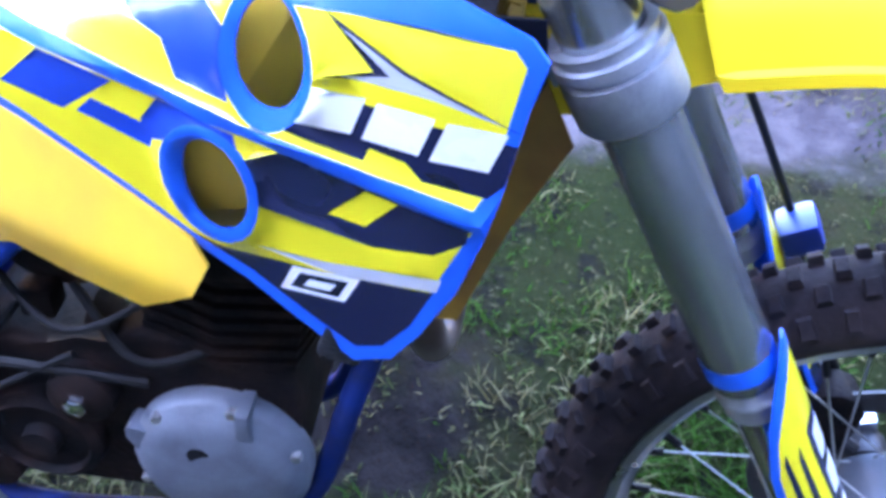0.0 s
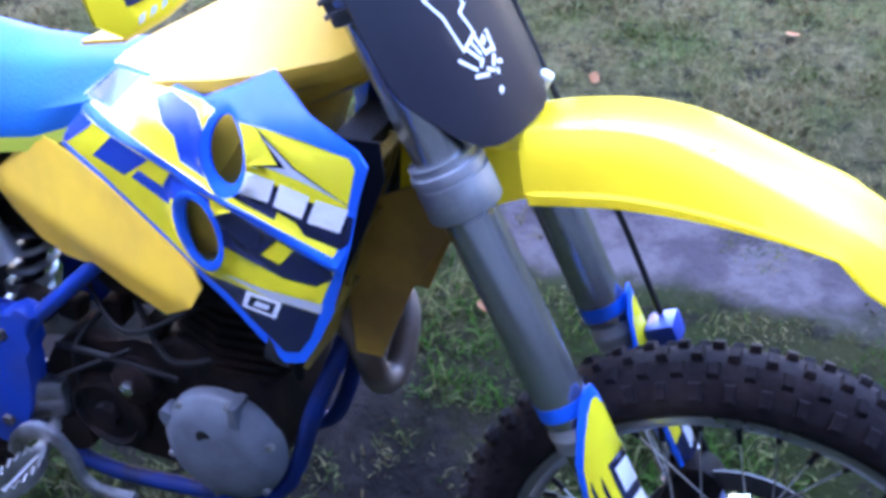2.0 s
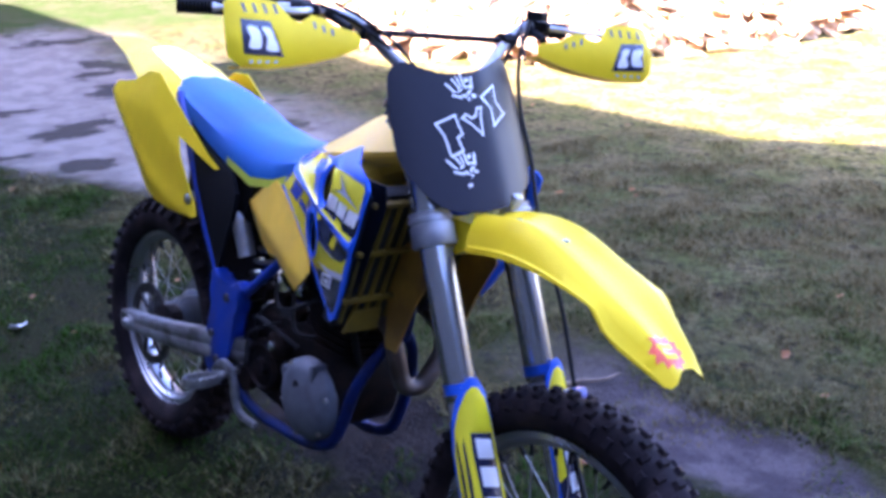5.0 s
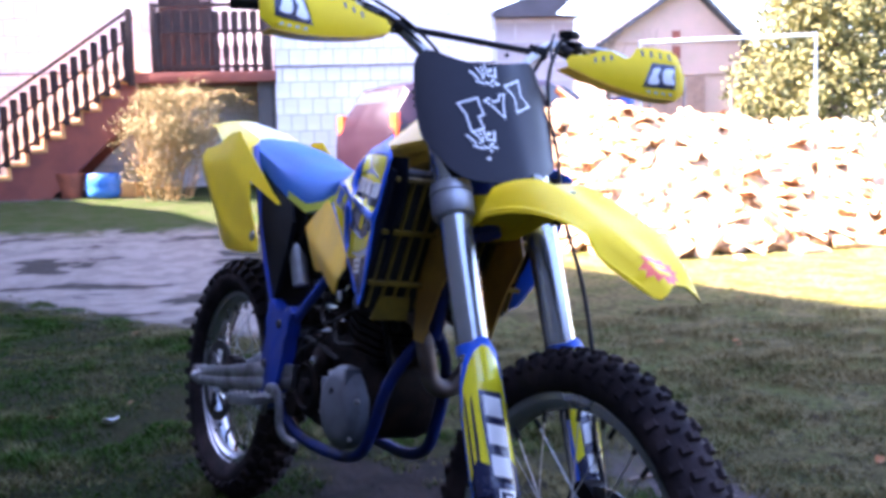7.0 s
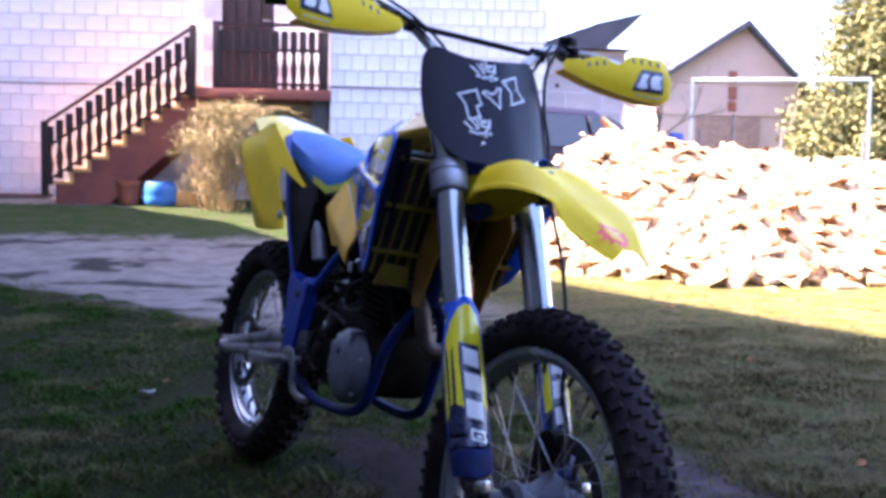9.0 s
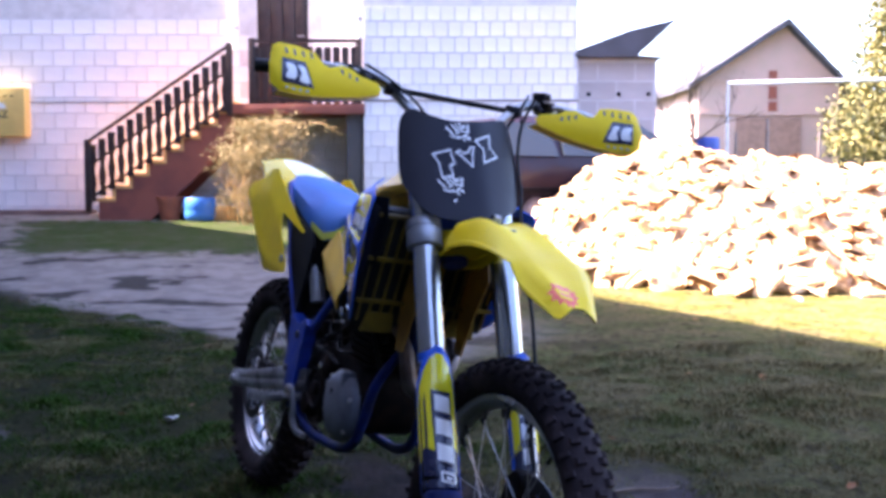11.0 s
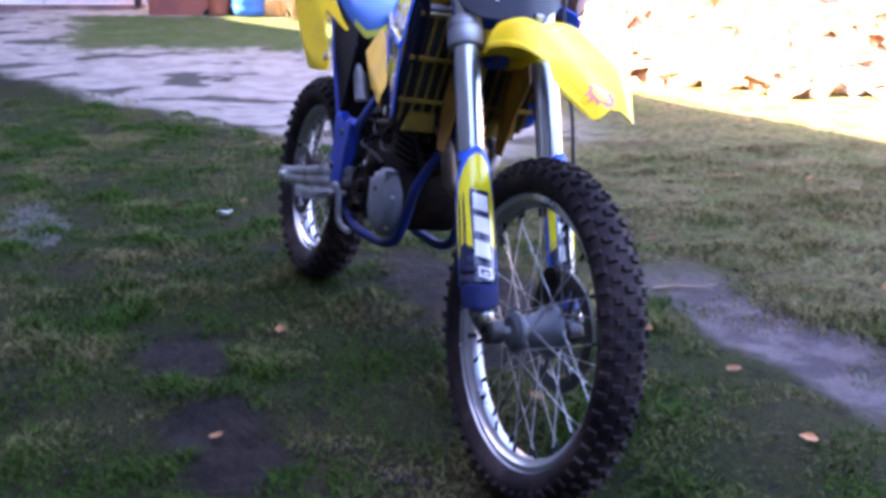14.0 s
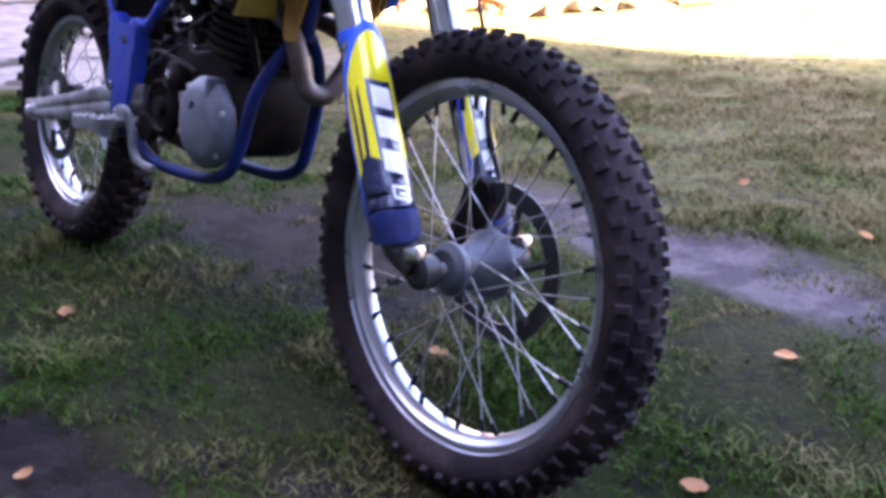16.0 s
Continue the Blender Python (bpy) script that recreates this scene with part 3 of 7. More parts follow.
lathe(bm, hp(-3.05, 0.95, height(*hp(-3.05, 0.95, 0).xy) + 0.0), (0, 0, 1), [(0, 0), (0.19, 0), (0.215, 0.03), (0.225, 0.10), (0.215, 0.13), (0.225, 0.16), (0.215, 0.27), (0.20, 0.30), (0.18, 0.29), (0.0, 0.27)], 28)
tub = tagged(part("plastic_tub", bm, BARREL), "blue plastic tub on the ground under the stairs", "tub")
bm = bmesh.new()
lathe(bm, hp(-3.46, 0.90, height(*hp(-3.46, 0.9, 0).xy)), (0, 0, 1), [(0, 0), (0.13, 0), (0.17, 0.26), (0.185, 0.26), (0.185, 0.31), (0.165, 0.31), (0.155, 0.24), (0, 0.22)], 24)
tagged(part("flower_pot", bm, material("terracotta", (0.34, 0.10, 0.05), 0.8, vary=0.12, scale=9)), "reddish clay flower pot on the ground", "pot")
bm = bmesh.new()
box(bm, (0.26, 0.2, 0.20), HM @ pose(-2.72, 0.95, height(*hp(-2.72, 0.95, 0).xy) + 0.09, 0, 0, 20), 0.03)
tagged(part("stone", bm, STEPPALE), "pale grey building stone on the grass", "stone")

TEAL = material("teal enamel", (0.02, 0.16, 0.20), 0.4, vary=0.1)
bm = bmesh.new()
lathe(bm, hp(-1.09, 0.45, height(*hp(-1.09, 0.45, 0).xy)), (0, 0, 1), [(0, 0), (0.085, 0), (0.10, 0.34), (0.108, 0.345), (0.108, 0.36), (0.092, 0.355), (0.078, 0.04), (0, 0.04)], 24)
tagged(part("bucket", bm, TEAL), "teal bucket standing against the house wall", "bucket")

# ---- annex, barn, drying frame, trees and fence further off ----
ANNEX = material("pinkish grey block", (0.45, 0.40, 0.39), 0.9, vary=0.08, scale=2, bump=0.3, random_value=0.06)
ROOF = material("dark roofing felt", (0.075, 0.075, 0.09), 0.8, vary=0.15, scale=3)
BRICK = material("weathered barn brick", (0.50, 0.34, 0.29), 0.9, vary=0.15, scale=3, fine=40, bump=0.4, tint=(0.46, 0.33, 0.27))
bm = bmesh.new()
box(bm, (1.05, 2.5, 2.55), HM @ pose(2.50, -0.4, 1.275))
annex = tagged(part("annex", bm, MORTAR), "small grey block annex beside the house", "outbuilding")
bm = bmesh.new()
prism(bm, [(1.92, 2.56), (1.92, 2.64), (2.62, 2.90), (3.25, 3.05), (3.10, 2.90), (2.75, 2.58), (3.12, 2.56)], lambda u, v, w: hp(u, w, v), -1.7, 1.0)
part("roof", bm, ROOF, annex, "dark felt roof")
for k in range(3):
    bm = bmesh.new()
    lathe(bm, hp(2.12 + 0.40 * k, 0.85, 2.08), -AHEAD, [(0, 0.012), (0.03, 0.012), (0.03, 0), (0, 0)], 12)
    part("tie_hole", bm, BLACK, annex)
WALLS.append((annex, 1.99, 3.02, 0.85, 0.5, 2.55, (), 0.50, 0.25))


def at(s, r, z=0.0):
    """A place s metres ahead and r metres to the side of the bike's front axle."""
    return AHEAD * s + RIGHT * r + V(0, 0, z)


barn = tagged(new("barn"), "old brick barn with a pointed gable, far behind", "barn")
barn.matrix_world = Matrix(((RIGHT.x, -AHEAD.x, 0, 0), (RIGHT.y, -AHEAD.y, 0, 0), (0, 0, 1, 0), (0, 0, 0, 1)))
barn.location = at(27.0, 9.25)
bm = bmesh.new()
prism(bm, [(-1.95, 0.3), (1.95, 0.3), (1.95, 3.55), (0.42, 5.05), (-1.95, 3.60)], lambda u, v, w: V(u, w, v), -9.0, 0.0)
part("wall", bm, BRICK, barn)
bm = bmesh.new()
prism(bm, [(-2.25, 3.50), (0.42, 5.26), (2.25, 3.40), (2.25, 3.28), (0.42, 5.08), (-2.25, 3.36)], lambda u, v, w: V(u, w, v), -9.2, 0.3)
part("roof", bm, ROOF, barn, "dark roof with a plain verge")
bm = bmesh.new()
prism(bm, [(-0.9, 0.3), (0.9, 0.3), (0.9, 2.6), (-0.9, 2.6)], lambda u, v, w: V(u, w, v), 0.0, 0.05)
part("door", bm, material("faded barn door", (0.33, 0.20, 0.15), 0.8, vary=0.12), barn, "faded brown barn door")
for k in range(3):
    bm = bmesh.new()
    box(bm, (0.22, 0.05, 0.34), pose(0.1, 0.02, 2.85 + 0.42 * k))
    part("vent", bm, REDBROWN, barn)
for z in (2.70, 3.60):
    bm = bmesh.new()
    box(bm, (3.9, 0.06, 0.10), pose(0.0, 0.02, z))
    part("string_course", bm, BRICK, barn)
bm = bmesh.new()
prism(bm, [(2.3, 0.5), (5.2, 0.5), (5.2, 3.0), (2.3, 3.6)], lambda u, v, w: V(u, w, v), -8.0, -1.0)
part("lean_to", bm, ROOF, barn, "dark lean-to shed")

bm = bmesh.new()
gx = [at(16.4, 5.11), at(16.4, 8.30)]
hz = 2.60
tube(bm, [gx[0] + V(0, 0, height(*gx[0].xy)), gx[0] + V(0, 0, hz), gx[1] + V(0, 0, hz + 0.08), gx[1] + V(0, 0, height(*gx[1].xy))], 0.036, 10)
tagged(part("drying_frame", bm, WHITE), "white painted metal pipe frame standing on the grass", "frame")
# drum behind the heap
DRUM = material("blue drum plastic", (0.035, 0.07, 0.30), 0.5, vary=0.12)
q = at(15.2, 4.42)
bm = lathe(bmesh.new(), q + V(0, 0, height(*q.xy)), (0, 0, 1), [(0, 0), (0.20, 0), (0.22, 0.03), (0.22, 0.34), (0.235, 0.36), (0.22, 0.38), (0.22, 0.70), (0.235, 0.72), (0.22, 0.74), (0.22, 1.02), (0.20, 1.05), (0, 1.04)], 24)
tagged(part("plastic_drum", bm, DRUM), "tall blue plastic drum standing behind the firewood", "drum")
# mesh fence
FENCE = material("rusty fence steel", (0.28, 0.22, 0.19), 0.6, 0.5, vary=0.15)
fence = tagged(new("fence"), "low wire mesh fence on thin steel posts", "fence")
fence.location = at(15.5, 6.5)
inv = Matrix.Translation(-fence.location)
for k in range(5):
    p = at(15.5, 5.0 + 1.4 * k)
    z = height(*p.xy)
    part("post", tube(bmesh.new(), [p + V(0, 0, z), p + V(0, 0, z + 1.15)], 0.025, 8), FENCE, fence, at=inv)
bm = bmesh.new()
a, b = at(15.5, 5.0), at(15.5, 10.6)
for k in range(60):
    for sgn in (1, -1):
        t0 = k / 60
        t1 = t0 + sgn * 0.18
        if 0 <= t1 <= 1:
            p, q = a.lerp(b, t0), a.lerp(b, t1)
            tube(bm, [p + V(0, 0, 0.62), q + V(0, 0, 1.62)], 0.004, 3, cap=False)
part("mesh", bm, FENCE, fence)
p = at(13.0, 4.72)
bm = tube(bmesh.new(), [p + V(0, 0, 0.4), p + V(0, 0, 1.80)], 0.024, 8)
tagged(part("steel_post", bm, FENCE), "thin rusty steel post behind the firewood", "post")


def limbs(bm, start, direction, length, r, depth, rnd, tips, spread=0.6, kids=3):
    """A branching bar; the ends go into tips."""
    pts, d = [Vector(start)], Vector(direction).normalized()
    for k in range(3):
        d = (d + V(rnd.uniform(-1, 1), rnd.uniform(-1, 1), rnd.uniform(-0.3, 0.8)) * 0.18).normalized()
        pts.append(pts[-1] + d * length / 3)
    tube(bm, pts, [r * (1 - 0.18 * k) for k in range(4)], 5 if depth else 3, cap=False)
    if depth == 0:
        tips.append((pts[-1], d))
        tips.append((pts[-2], d))
        return
    for k in range(kids):
        e = (d + V(rnd.uniform(-1, 1), rnd.uniform(-1, 1), rnd.uniform(-0.4, 0.9)) * spread).normalized()
        limbs(bm, pts[-1 - (k % 2)], e, length * rnd.uniform(0.55, 0.8), r * 0.55, depth - 1, rnd, tips, spread, kids)


BARK = material("grey bark", (0.20, 0.15, 0.11), 0.9, vary=0.2, scale=12, bump=0.5)
TWIG = material("dry golden twigs", (0.42, 0.27, 0.10), 0.8, vary=0.2, scale=6, tint=(0.28, 0.19, 0.09))
rnd = random.Random(11)
# leafless sapling
tree = tagged(new("bare_tree"), "small leafless tree with thin pale branches", "tree")
tp = at(14.25, 3.94)
tree.location = tp + V(0, 0, height(*tp.xy))
bm, tips = bmesh.new(), []
tube(bm, [(0, 0, -0.1), (0.02, 0.01, 0.6), (0.0, 0.03, 1.4)], [0.045, 0.036, 0.02], 8)
part("trunk", bm, BARK, tree)
bm = bmesh.new()
for k in range(7):
    limbs(bm, (0, 0.02, 0.75 + 0.09 * k), (rnd.uniform(-1, 1), rnd.uniform(-1, 1), 0.9), 0.58, 0.018, 3, rnd, tips, 0.8, 3)
part("crown", bm, material("thin brown branch bark", (0.11, 0.07, 0.045), 0.9, vary=0.2, scale=10, tint=(0.16, 0.11, 0.07)), tree)


def leaf_cloud(tips, count, size, spread, rnd, stretch=1.0):
    """Many small bent leaves round branch ends, as one mesh."""
    vs, fs = [], []
    for k in range(count):
        c, d = tips[rnd.randrange(len(tips))]
        p = c + V(rnd.gauss(0, spread), rnd.gauss(0, spread), rnd.gauss(0, spread * stretch))
        a = V(rnd.uniform(-1, 1), rnd.uniform(-1, 1), rnd.uniform(-1, 0.6)).normalized()
        b = a.orthogonal().normalized() * size * 0.32
        s = size * rnd.uniform(0.6, 1.4)
        i = len(vs)
        vs += [p, p + a * s * 0.5 + b, p + a * s, p + a * s * 0.5 - b]
        fs += [(i, i + 1, i + 2), (i, i + 2, i + 3)]
    m = bpy.data.meshes.new("crown")
    m.from_pydata(vs, [], fs)
    return m


def island_material(name, a, b, rough=0.8):
    m = material(name, a, rough, vary=0.1, tint=b)
    n, l = m.node_tree.nodes, m.node_tree.links
    g = n.new("ShaderNodeNewGeometry")
    mix = [x for x in n if x.type == "MIX"][0]
    l.new(g.outputs["Random Per Island"], mix.inputs["Factor"])
    return m


# conifer behind the fence
# sunlit gold and the dark of the gaps are mixed in as needle colours
NEEDLE = island_material("golden-lit and gap-dark green needles", (0.27, 0.23, 0.06), (0.04, 0.055, 0.02))
fir = tagged(new("conifer"), "tall golden-green conifer with drooping sprays", "tree")
tp = at(23.5, 12.2)
fir.location = tp + V(0, 0, 0.5)
bm = bmesh.new()
tube(bm, [(0, 0, -0.2), (0.05, 0, 4.0), (0, 0, 9.0)], [0.22, 0.14, 0.03], 8)
part("trunk", bm, BARK, fir)
bm, tips = bmesh.new(), []
for k in range(120):
    z = 0.9 + 8.0 * (k / 120)
    a = k * 2.4
    ln = (2.4 * (1 - z / 10.5) + 0.3) * rnd.uniform(0.75, 1.15)
    pts = [V(0, 0, z), V(math.cos(a) * ln * 0.55, math.sin(a) * ln * 0.55, z + 0.12), V(math.cos(a) * ln, math.sin(a) * ln, z - 0.25)]
    tube(bm, curve(pts, 3), [0.03, 0.028, 0.024, 0.02, 0.015, 0.01, 0.006], 4, cap=False)
    for t in (0.35, 0.55, 0.75, 0.95):
        tips.append((V(math.cos(a) * ln * t, math.sin(a) * ln * t, z + 0.1 - 0.35 * t * t), V(0, 0, -1)))
tagged(part("branch", bm, BARK, fir), kind="stuff")
m = leaf_cloud(tips, 52000, 0.13, 0.16, rnd, 1.3)
m.materials.append(NEEDLE)
crown = new("crown", m)
crown.parent = fir
# dry bush at the stairs
bush = tagged(new("bush"), "dry golden shrub with tangled twigs beside the stairs", "bush")
tp = hp(-2.22, 1.25, 0)
bush.location = V(tp.x, tp.y, height(tp.x, tp.y))
bm, tips = bmesh.new(), []
for k in range(54):
    a, rr = rnd.uniform(0, 6.28), 0.30 * math.sqrt(rnd.random())
    d = V(math.cos(a) * 0.30, math.sin(a) * 0.30, 1.0)
    limbs(bm, (math.cos(a) * rr, math.sin(a) * rr, -0.03), d, 0.52, 0.007, 2, rnd, tips, 0.9, 3)
# long twigs arching over to one side
for k in range(44):
    out = RIGHT * rnd.uniform(-0.6, 1.1) + AHEAD * rnd.uniform(-0.6, 0.6)
    ln = rnd.uniform(0.35, 0.62)
    pts = curve([V(0, 0, 0.75) + out * 0.15, V(0, 0, 1.22) + out * ln * 0.7, V(0, 0, 1.28) + out * ln * 1.25, V(0, 0, 1.12) + out * ln * 1.7], 5)
    tube(bm, pts, [0.006 - 0.0003 * i for i in range(len(pts))], 4, cap=False)
    tips += [(q, V(0, 0, 1)) for q in pts[6:]]
tagged(part("stem", bm, TWIG, bush), kind="stuff")
# clumps of leaves with gaps between them
body = []
for k in range(80):
    z = 0.05 + 1.33 * rnd.random()
    a = rnd.uniform(0, 6.28)
    rr = (0.29 + 0.20 * math.sin(math.pi * min(1.0, z / 1.45) ** 1.2)) * rnd.uniform(0.3, 1.12)
    c = V(rr * math.cos(a), rr * math.sin(a), z) + RIGHT * (0.24 * z - 0.15)
    for i in range(24):
        body.append((c + V(rnd.gauss(0, 0.055), rnd.gauss(0, 0.055), rnd.gauss(0, 0.045)), V(0, 0, 1)))
m = leaf_cloud(tips * 2 + body, 17000, 0.026, 0.035, rnd)
m.materials.append(island_material("dry golden leaves", (0.34, 0.25, 0.10), (0.10, 0.09, 0.03)))
crown = new("crown", m)
crown.parent = bush
# ---- firewood ----
SPLIT = material("fresh split firewood", (0.68, 0.49, 0.28), 0.8, vary=0.14, scale=14, fine=80, bump=0.4, tint=(0.46, 0.24, 0.10), random_value=0.22)

LOG_BARK = material("red-brown log bark", (0.26, 0.12, 0.055), 0.9, vary=0.2, scale=20, fine=90, bump=0.6, tint=(0.15, 0.07, 0.04), random_value=0.25)


# the crest of the heap: metres to the side, metres high
CREST = [(0.35, 0.0), (0.70, 0.22), (1.05, 0.50), (1.30, 0.70), (1.55, 0.90), (1.90, 1.02), (2.30, 1.07), (2.70, 0.98), (3.20, 0.91), (3.80, 0.86), (5.60, 0.82), (7.60, 0.0)]


def pile_height(s, r):
    front = 6.35 + 0.22 * (r - 2.9) ** 2 * (1 if r < 2.9 else 0.25)
    a = smooth(front, front + 2.3, s) * (1 - smooth(9.8, 12.4, s))
    return a * lerp(CREST, r) * (1 + 0.04 * math.sin(r * 5.3 + s * 3.1))


def ground_at(s, r):
    p = at(s, r)
    return height(p.x, p.y)


pile = tagged(new("firewood_pile"), "big sunlit heap of fresh split firewood on the grass", "firewood")
pile.location = at(8.6, 3.6, ground_at(8.6, 3.6))
inv = Matrix.Translation(-pile.location)
NS, NR = 40, 44
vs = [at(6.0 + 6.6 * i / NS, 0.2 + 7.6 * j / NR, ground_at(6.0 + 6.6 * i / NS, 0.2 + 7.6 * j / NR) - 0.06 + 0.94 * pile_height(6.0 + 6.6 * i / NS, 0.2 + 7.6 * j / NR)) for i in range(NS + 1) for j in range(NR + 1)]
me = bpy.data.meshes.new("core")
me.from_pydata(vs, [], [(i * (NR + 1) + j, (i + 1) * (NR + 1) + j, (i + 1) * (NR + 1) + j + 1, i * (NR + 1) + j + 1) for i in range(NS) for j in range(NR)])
# dark sheet under the logs; its colour stands for shade in the gaps
me.materials.append(material("painted shade in wood heap gaps", (0.085, 0.036, 0.018), 0.95, vary=0.2, scale=8, bump=0.5))
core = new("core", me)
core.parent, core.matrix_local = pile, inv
rnd = random.Random(21)


def billet(rnd):
    """One split log: a wedge or a slab with a little bend and uneven ends."""
    ln = rnd.uniform(0.30, 0.50)
    kind = rnd.random()
    w, h = rnd.uniform(0.08, 0.19), rnd.uniform(0.022, 0.05)
    sec = [(-w / 2, -h / 2), (w / 2, -h / 2 * rnd.uniform(0.5, 1)), (w * 0.1, h / 2)] if kind < 0.5 else [(-w / 2, -h / 2), (w / 2, -h / 2), (w * 0.42, h * 0.2), (0, h / 2), (-w * 0.42, h * 0.3)]
    vs = []
    for k, x in enumerate((-ln / 2, 0, ln / 2)):
        g = rnd.uniform(0.85, 1.08)
        bend = 0.012 * (1 if k == 1 else -1)
        vs += [(x + rnd.uniform(-0.012, 0.012), a * g, b * g + bend) for a, b in sec]
    n = len(sec)
    fs = [tuple(range(n))[::-1], tuple(range(2 * n, 3 * n))]
    for q in range(2):
        fs += [(q * n + k, q * n + (k + 1) % n, (q + 1) * n + (k + 1) % n, (q + 1) * n + k) for k in range(n)]
    return vs, fs


kinds = [billet(rnd) for _ in range(14)]
meshes = []
for vs, fs in kinds:
    m = bpy.data.meshes.new("log")
    m.from_pydata(vs, [], fs)
    m.materials.append(SPLIT)
    m.materials.append(LOG_BARK)
    sides = len(vs) // 3
    for p in m.polygons:
        if p.index >= 2 and (p.index - 2) % sides == 0:
            p.material_index = 1
    meshes.append(m)
spots = []
for _ in range(6000):
    s, r = rnd.uniform(6.1, 11.2), rnd.uniform(0.3, 7.4)
    h = pile_height(s, r)
    if h > 0.05 or (rnd.random() < 0.05 and 6.0 < s < 9 and 0.6 < r < 6 and pile_height(s + 0.5, r) > 0.1):
        spots.append((s, r, h))
spots.sort(key=lambda q: q[0] + 0.25 * abs(q[1] - 2.6))
spots = spots[:1650]
joined_v, joined_f, joined_bark = [], [], []
for k, (s, r, h) in enumerate(spots):
    e = 0.12
    up = V(0, 0, 1) - AHEAD * (pile_height(s + e, r) - pile_height(s - e, r)) / (2 * e) - RIGHT * (pile_height(s, r + e) - pile_height(s, r - e)) / (2 * e)
    tilt = V(0, 0, 1).rotation_difference(up.normalized()).to_matrix().to_4x4()
    m = Matrix.Translation(at(s, r, ground_at(s, r) + h + rnd.uniform(-0.06, 0.08))) @ tilt @ pose(0, 0, 0, rnd.gauss(0, 24), rnd.gauss(0, 20), rnd.uniform(0, 360))
    j = rnd.randrange(len(kinds))
    if k % 6 == 0 and k < 1800:
        ob = new("log", meshes[j])
        ob.parent, ob.matrix_local = pile, inv @ m
    else:
        i = len(joined_v)
        joined_v += [inv @ m @ Vector(v) for v in kinds[j][0]]
        joined_f += [tuple(i + a for a in f) for f in kinds[j][1]]
        joined_bark += [p.material_index for p in meshes[j].polygons]
me = bpy.data.meshes.new("loose_firewood")
me.from_pydata(joined_v, [], joined_f)
me.materials.append(SPLIT)
# each joined log takes its own shade
heap_mat = SPLIT.copy()
heap_mat.name = "heaped split firewood"
n, l = heap_mat.node_tree.nodes, heap_mat.node_tree.links
g = n.new("ShaderNodeNewGeometry")
info = [x for x in n if x.type == "OBJECT_INFO"][0]
for link in list(info.outputs["Random"].links):
    l.new(g.outputs["Random Per Island"], link.to_socket)
me.materials[0] = heap_mat
me.materials.append(LOG_BARK)
for p, bark in zip(me.polygons, joined_bark):
    p.material_index = bark
heap = tagged(new("loose_firewood", me), kind="stuff")
heap.parent = pile

# ---- the car behind the heap ----
MAROON = material("dark plum car paint", (0.018, 0.007, 0.015), 0.4, vary=0.08, coat=0.15, spec=0.3)
GLASS = bpy.data.materials.new("car glass")
GLASS.use_nodes = True
b = GLASS.node_tree.nodes["Principled BSDF"]
b.inputs["Base Color"].default_value, b.inputs["Roughness"].default_value, b.inputs["Metallic"].default_value = (0.05, 0.06, 0.07, 1), 0.06, 0.0
car = tagged(new("car"), "dark plum estate car parked before the house", "car")
cp = at(10.6, 1.80)
car.matrix_world = Matrix(((RIGHT.x, AHEAD.x, 0, cp.x), (RIGHT.y, AHEAD.y, 0, cp.y), (0, 0, 1, ground_at(10.6, 1.80)), (0, 0, 0, 1))) @ pose(0, 0, 0, 0, 0, 24) @ Matrix.Diagonal((0.92, 0.92, 0.95, 1))
# x towards its nose, y away from the viewer
def car_section(x, z0, belt, roof, wb, wr):
    pts = [(-wb * 0.92, z0), (-wb, z0 + 0.12), (-wb * 1.01, belt * 0.72), (-wb * 0.97, belt), (-wr, roof - 0.07), (-wr * 0.82, roof), (wr * 0.82, roof), (wr, roof - 0.07), (wb * 0.97, belt), (wb * 1.01, belt * 0.72), (wb, z0 + 0.12), (wb * 0.92, z0)]
    return [V(x, y, z) for y, z in pts]


bm = bmesh.new()
loft(bm, [car_section(*c) for c in ((-2.10, 0.35, 0.80, 0.84, 0.74, 0.66), (-2.02, 0.24, 0.90, 1.05, 0.80, 0.66), (-1.80, 0.22, 0.93, 1.34, 0.83, 0.62), (-1.45, 0.22, 0.94, 1.41, 0.84, 0.62), (-0.60, 0.20, 0.93, 1.43, 0.85, 0.62), (0.20, 0.20, 0.92, 1.41, 0.85, 0.61), (0.62, 0.20, 0.91, 1.25, 0.85, 0.60), (1.12, 0.20, 0.88, 0.94, 0.84, 0.64), (1.70, 0.22, 0.80, 0.84, 0.81, 0.66), (2.02, 0.26, 0.66, 0.70, 0.76, 0.62), (2.12, 0.34, 0.56, 0.60, 0.68, 0.58))])
body = part("body", bm, MAROON, car, angle=30)
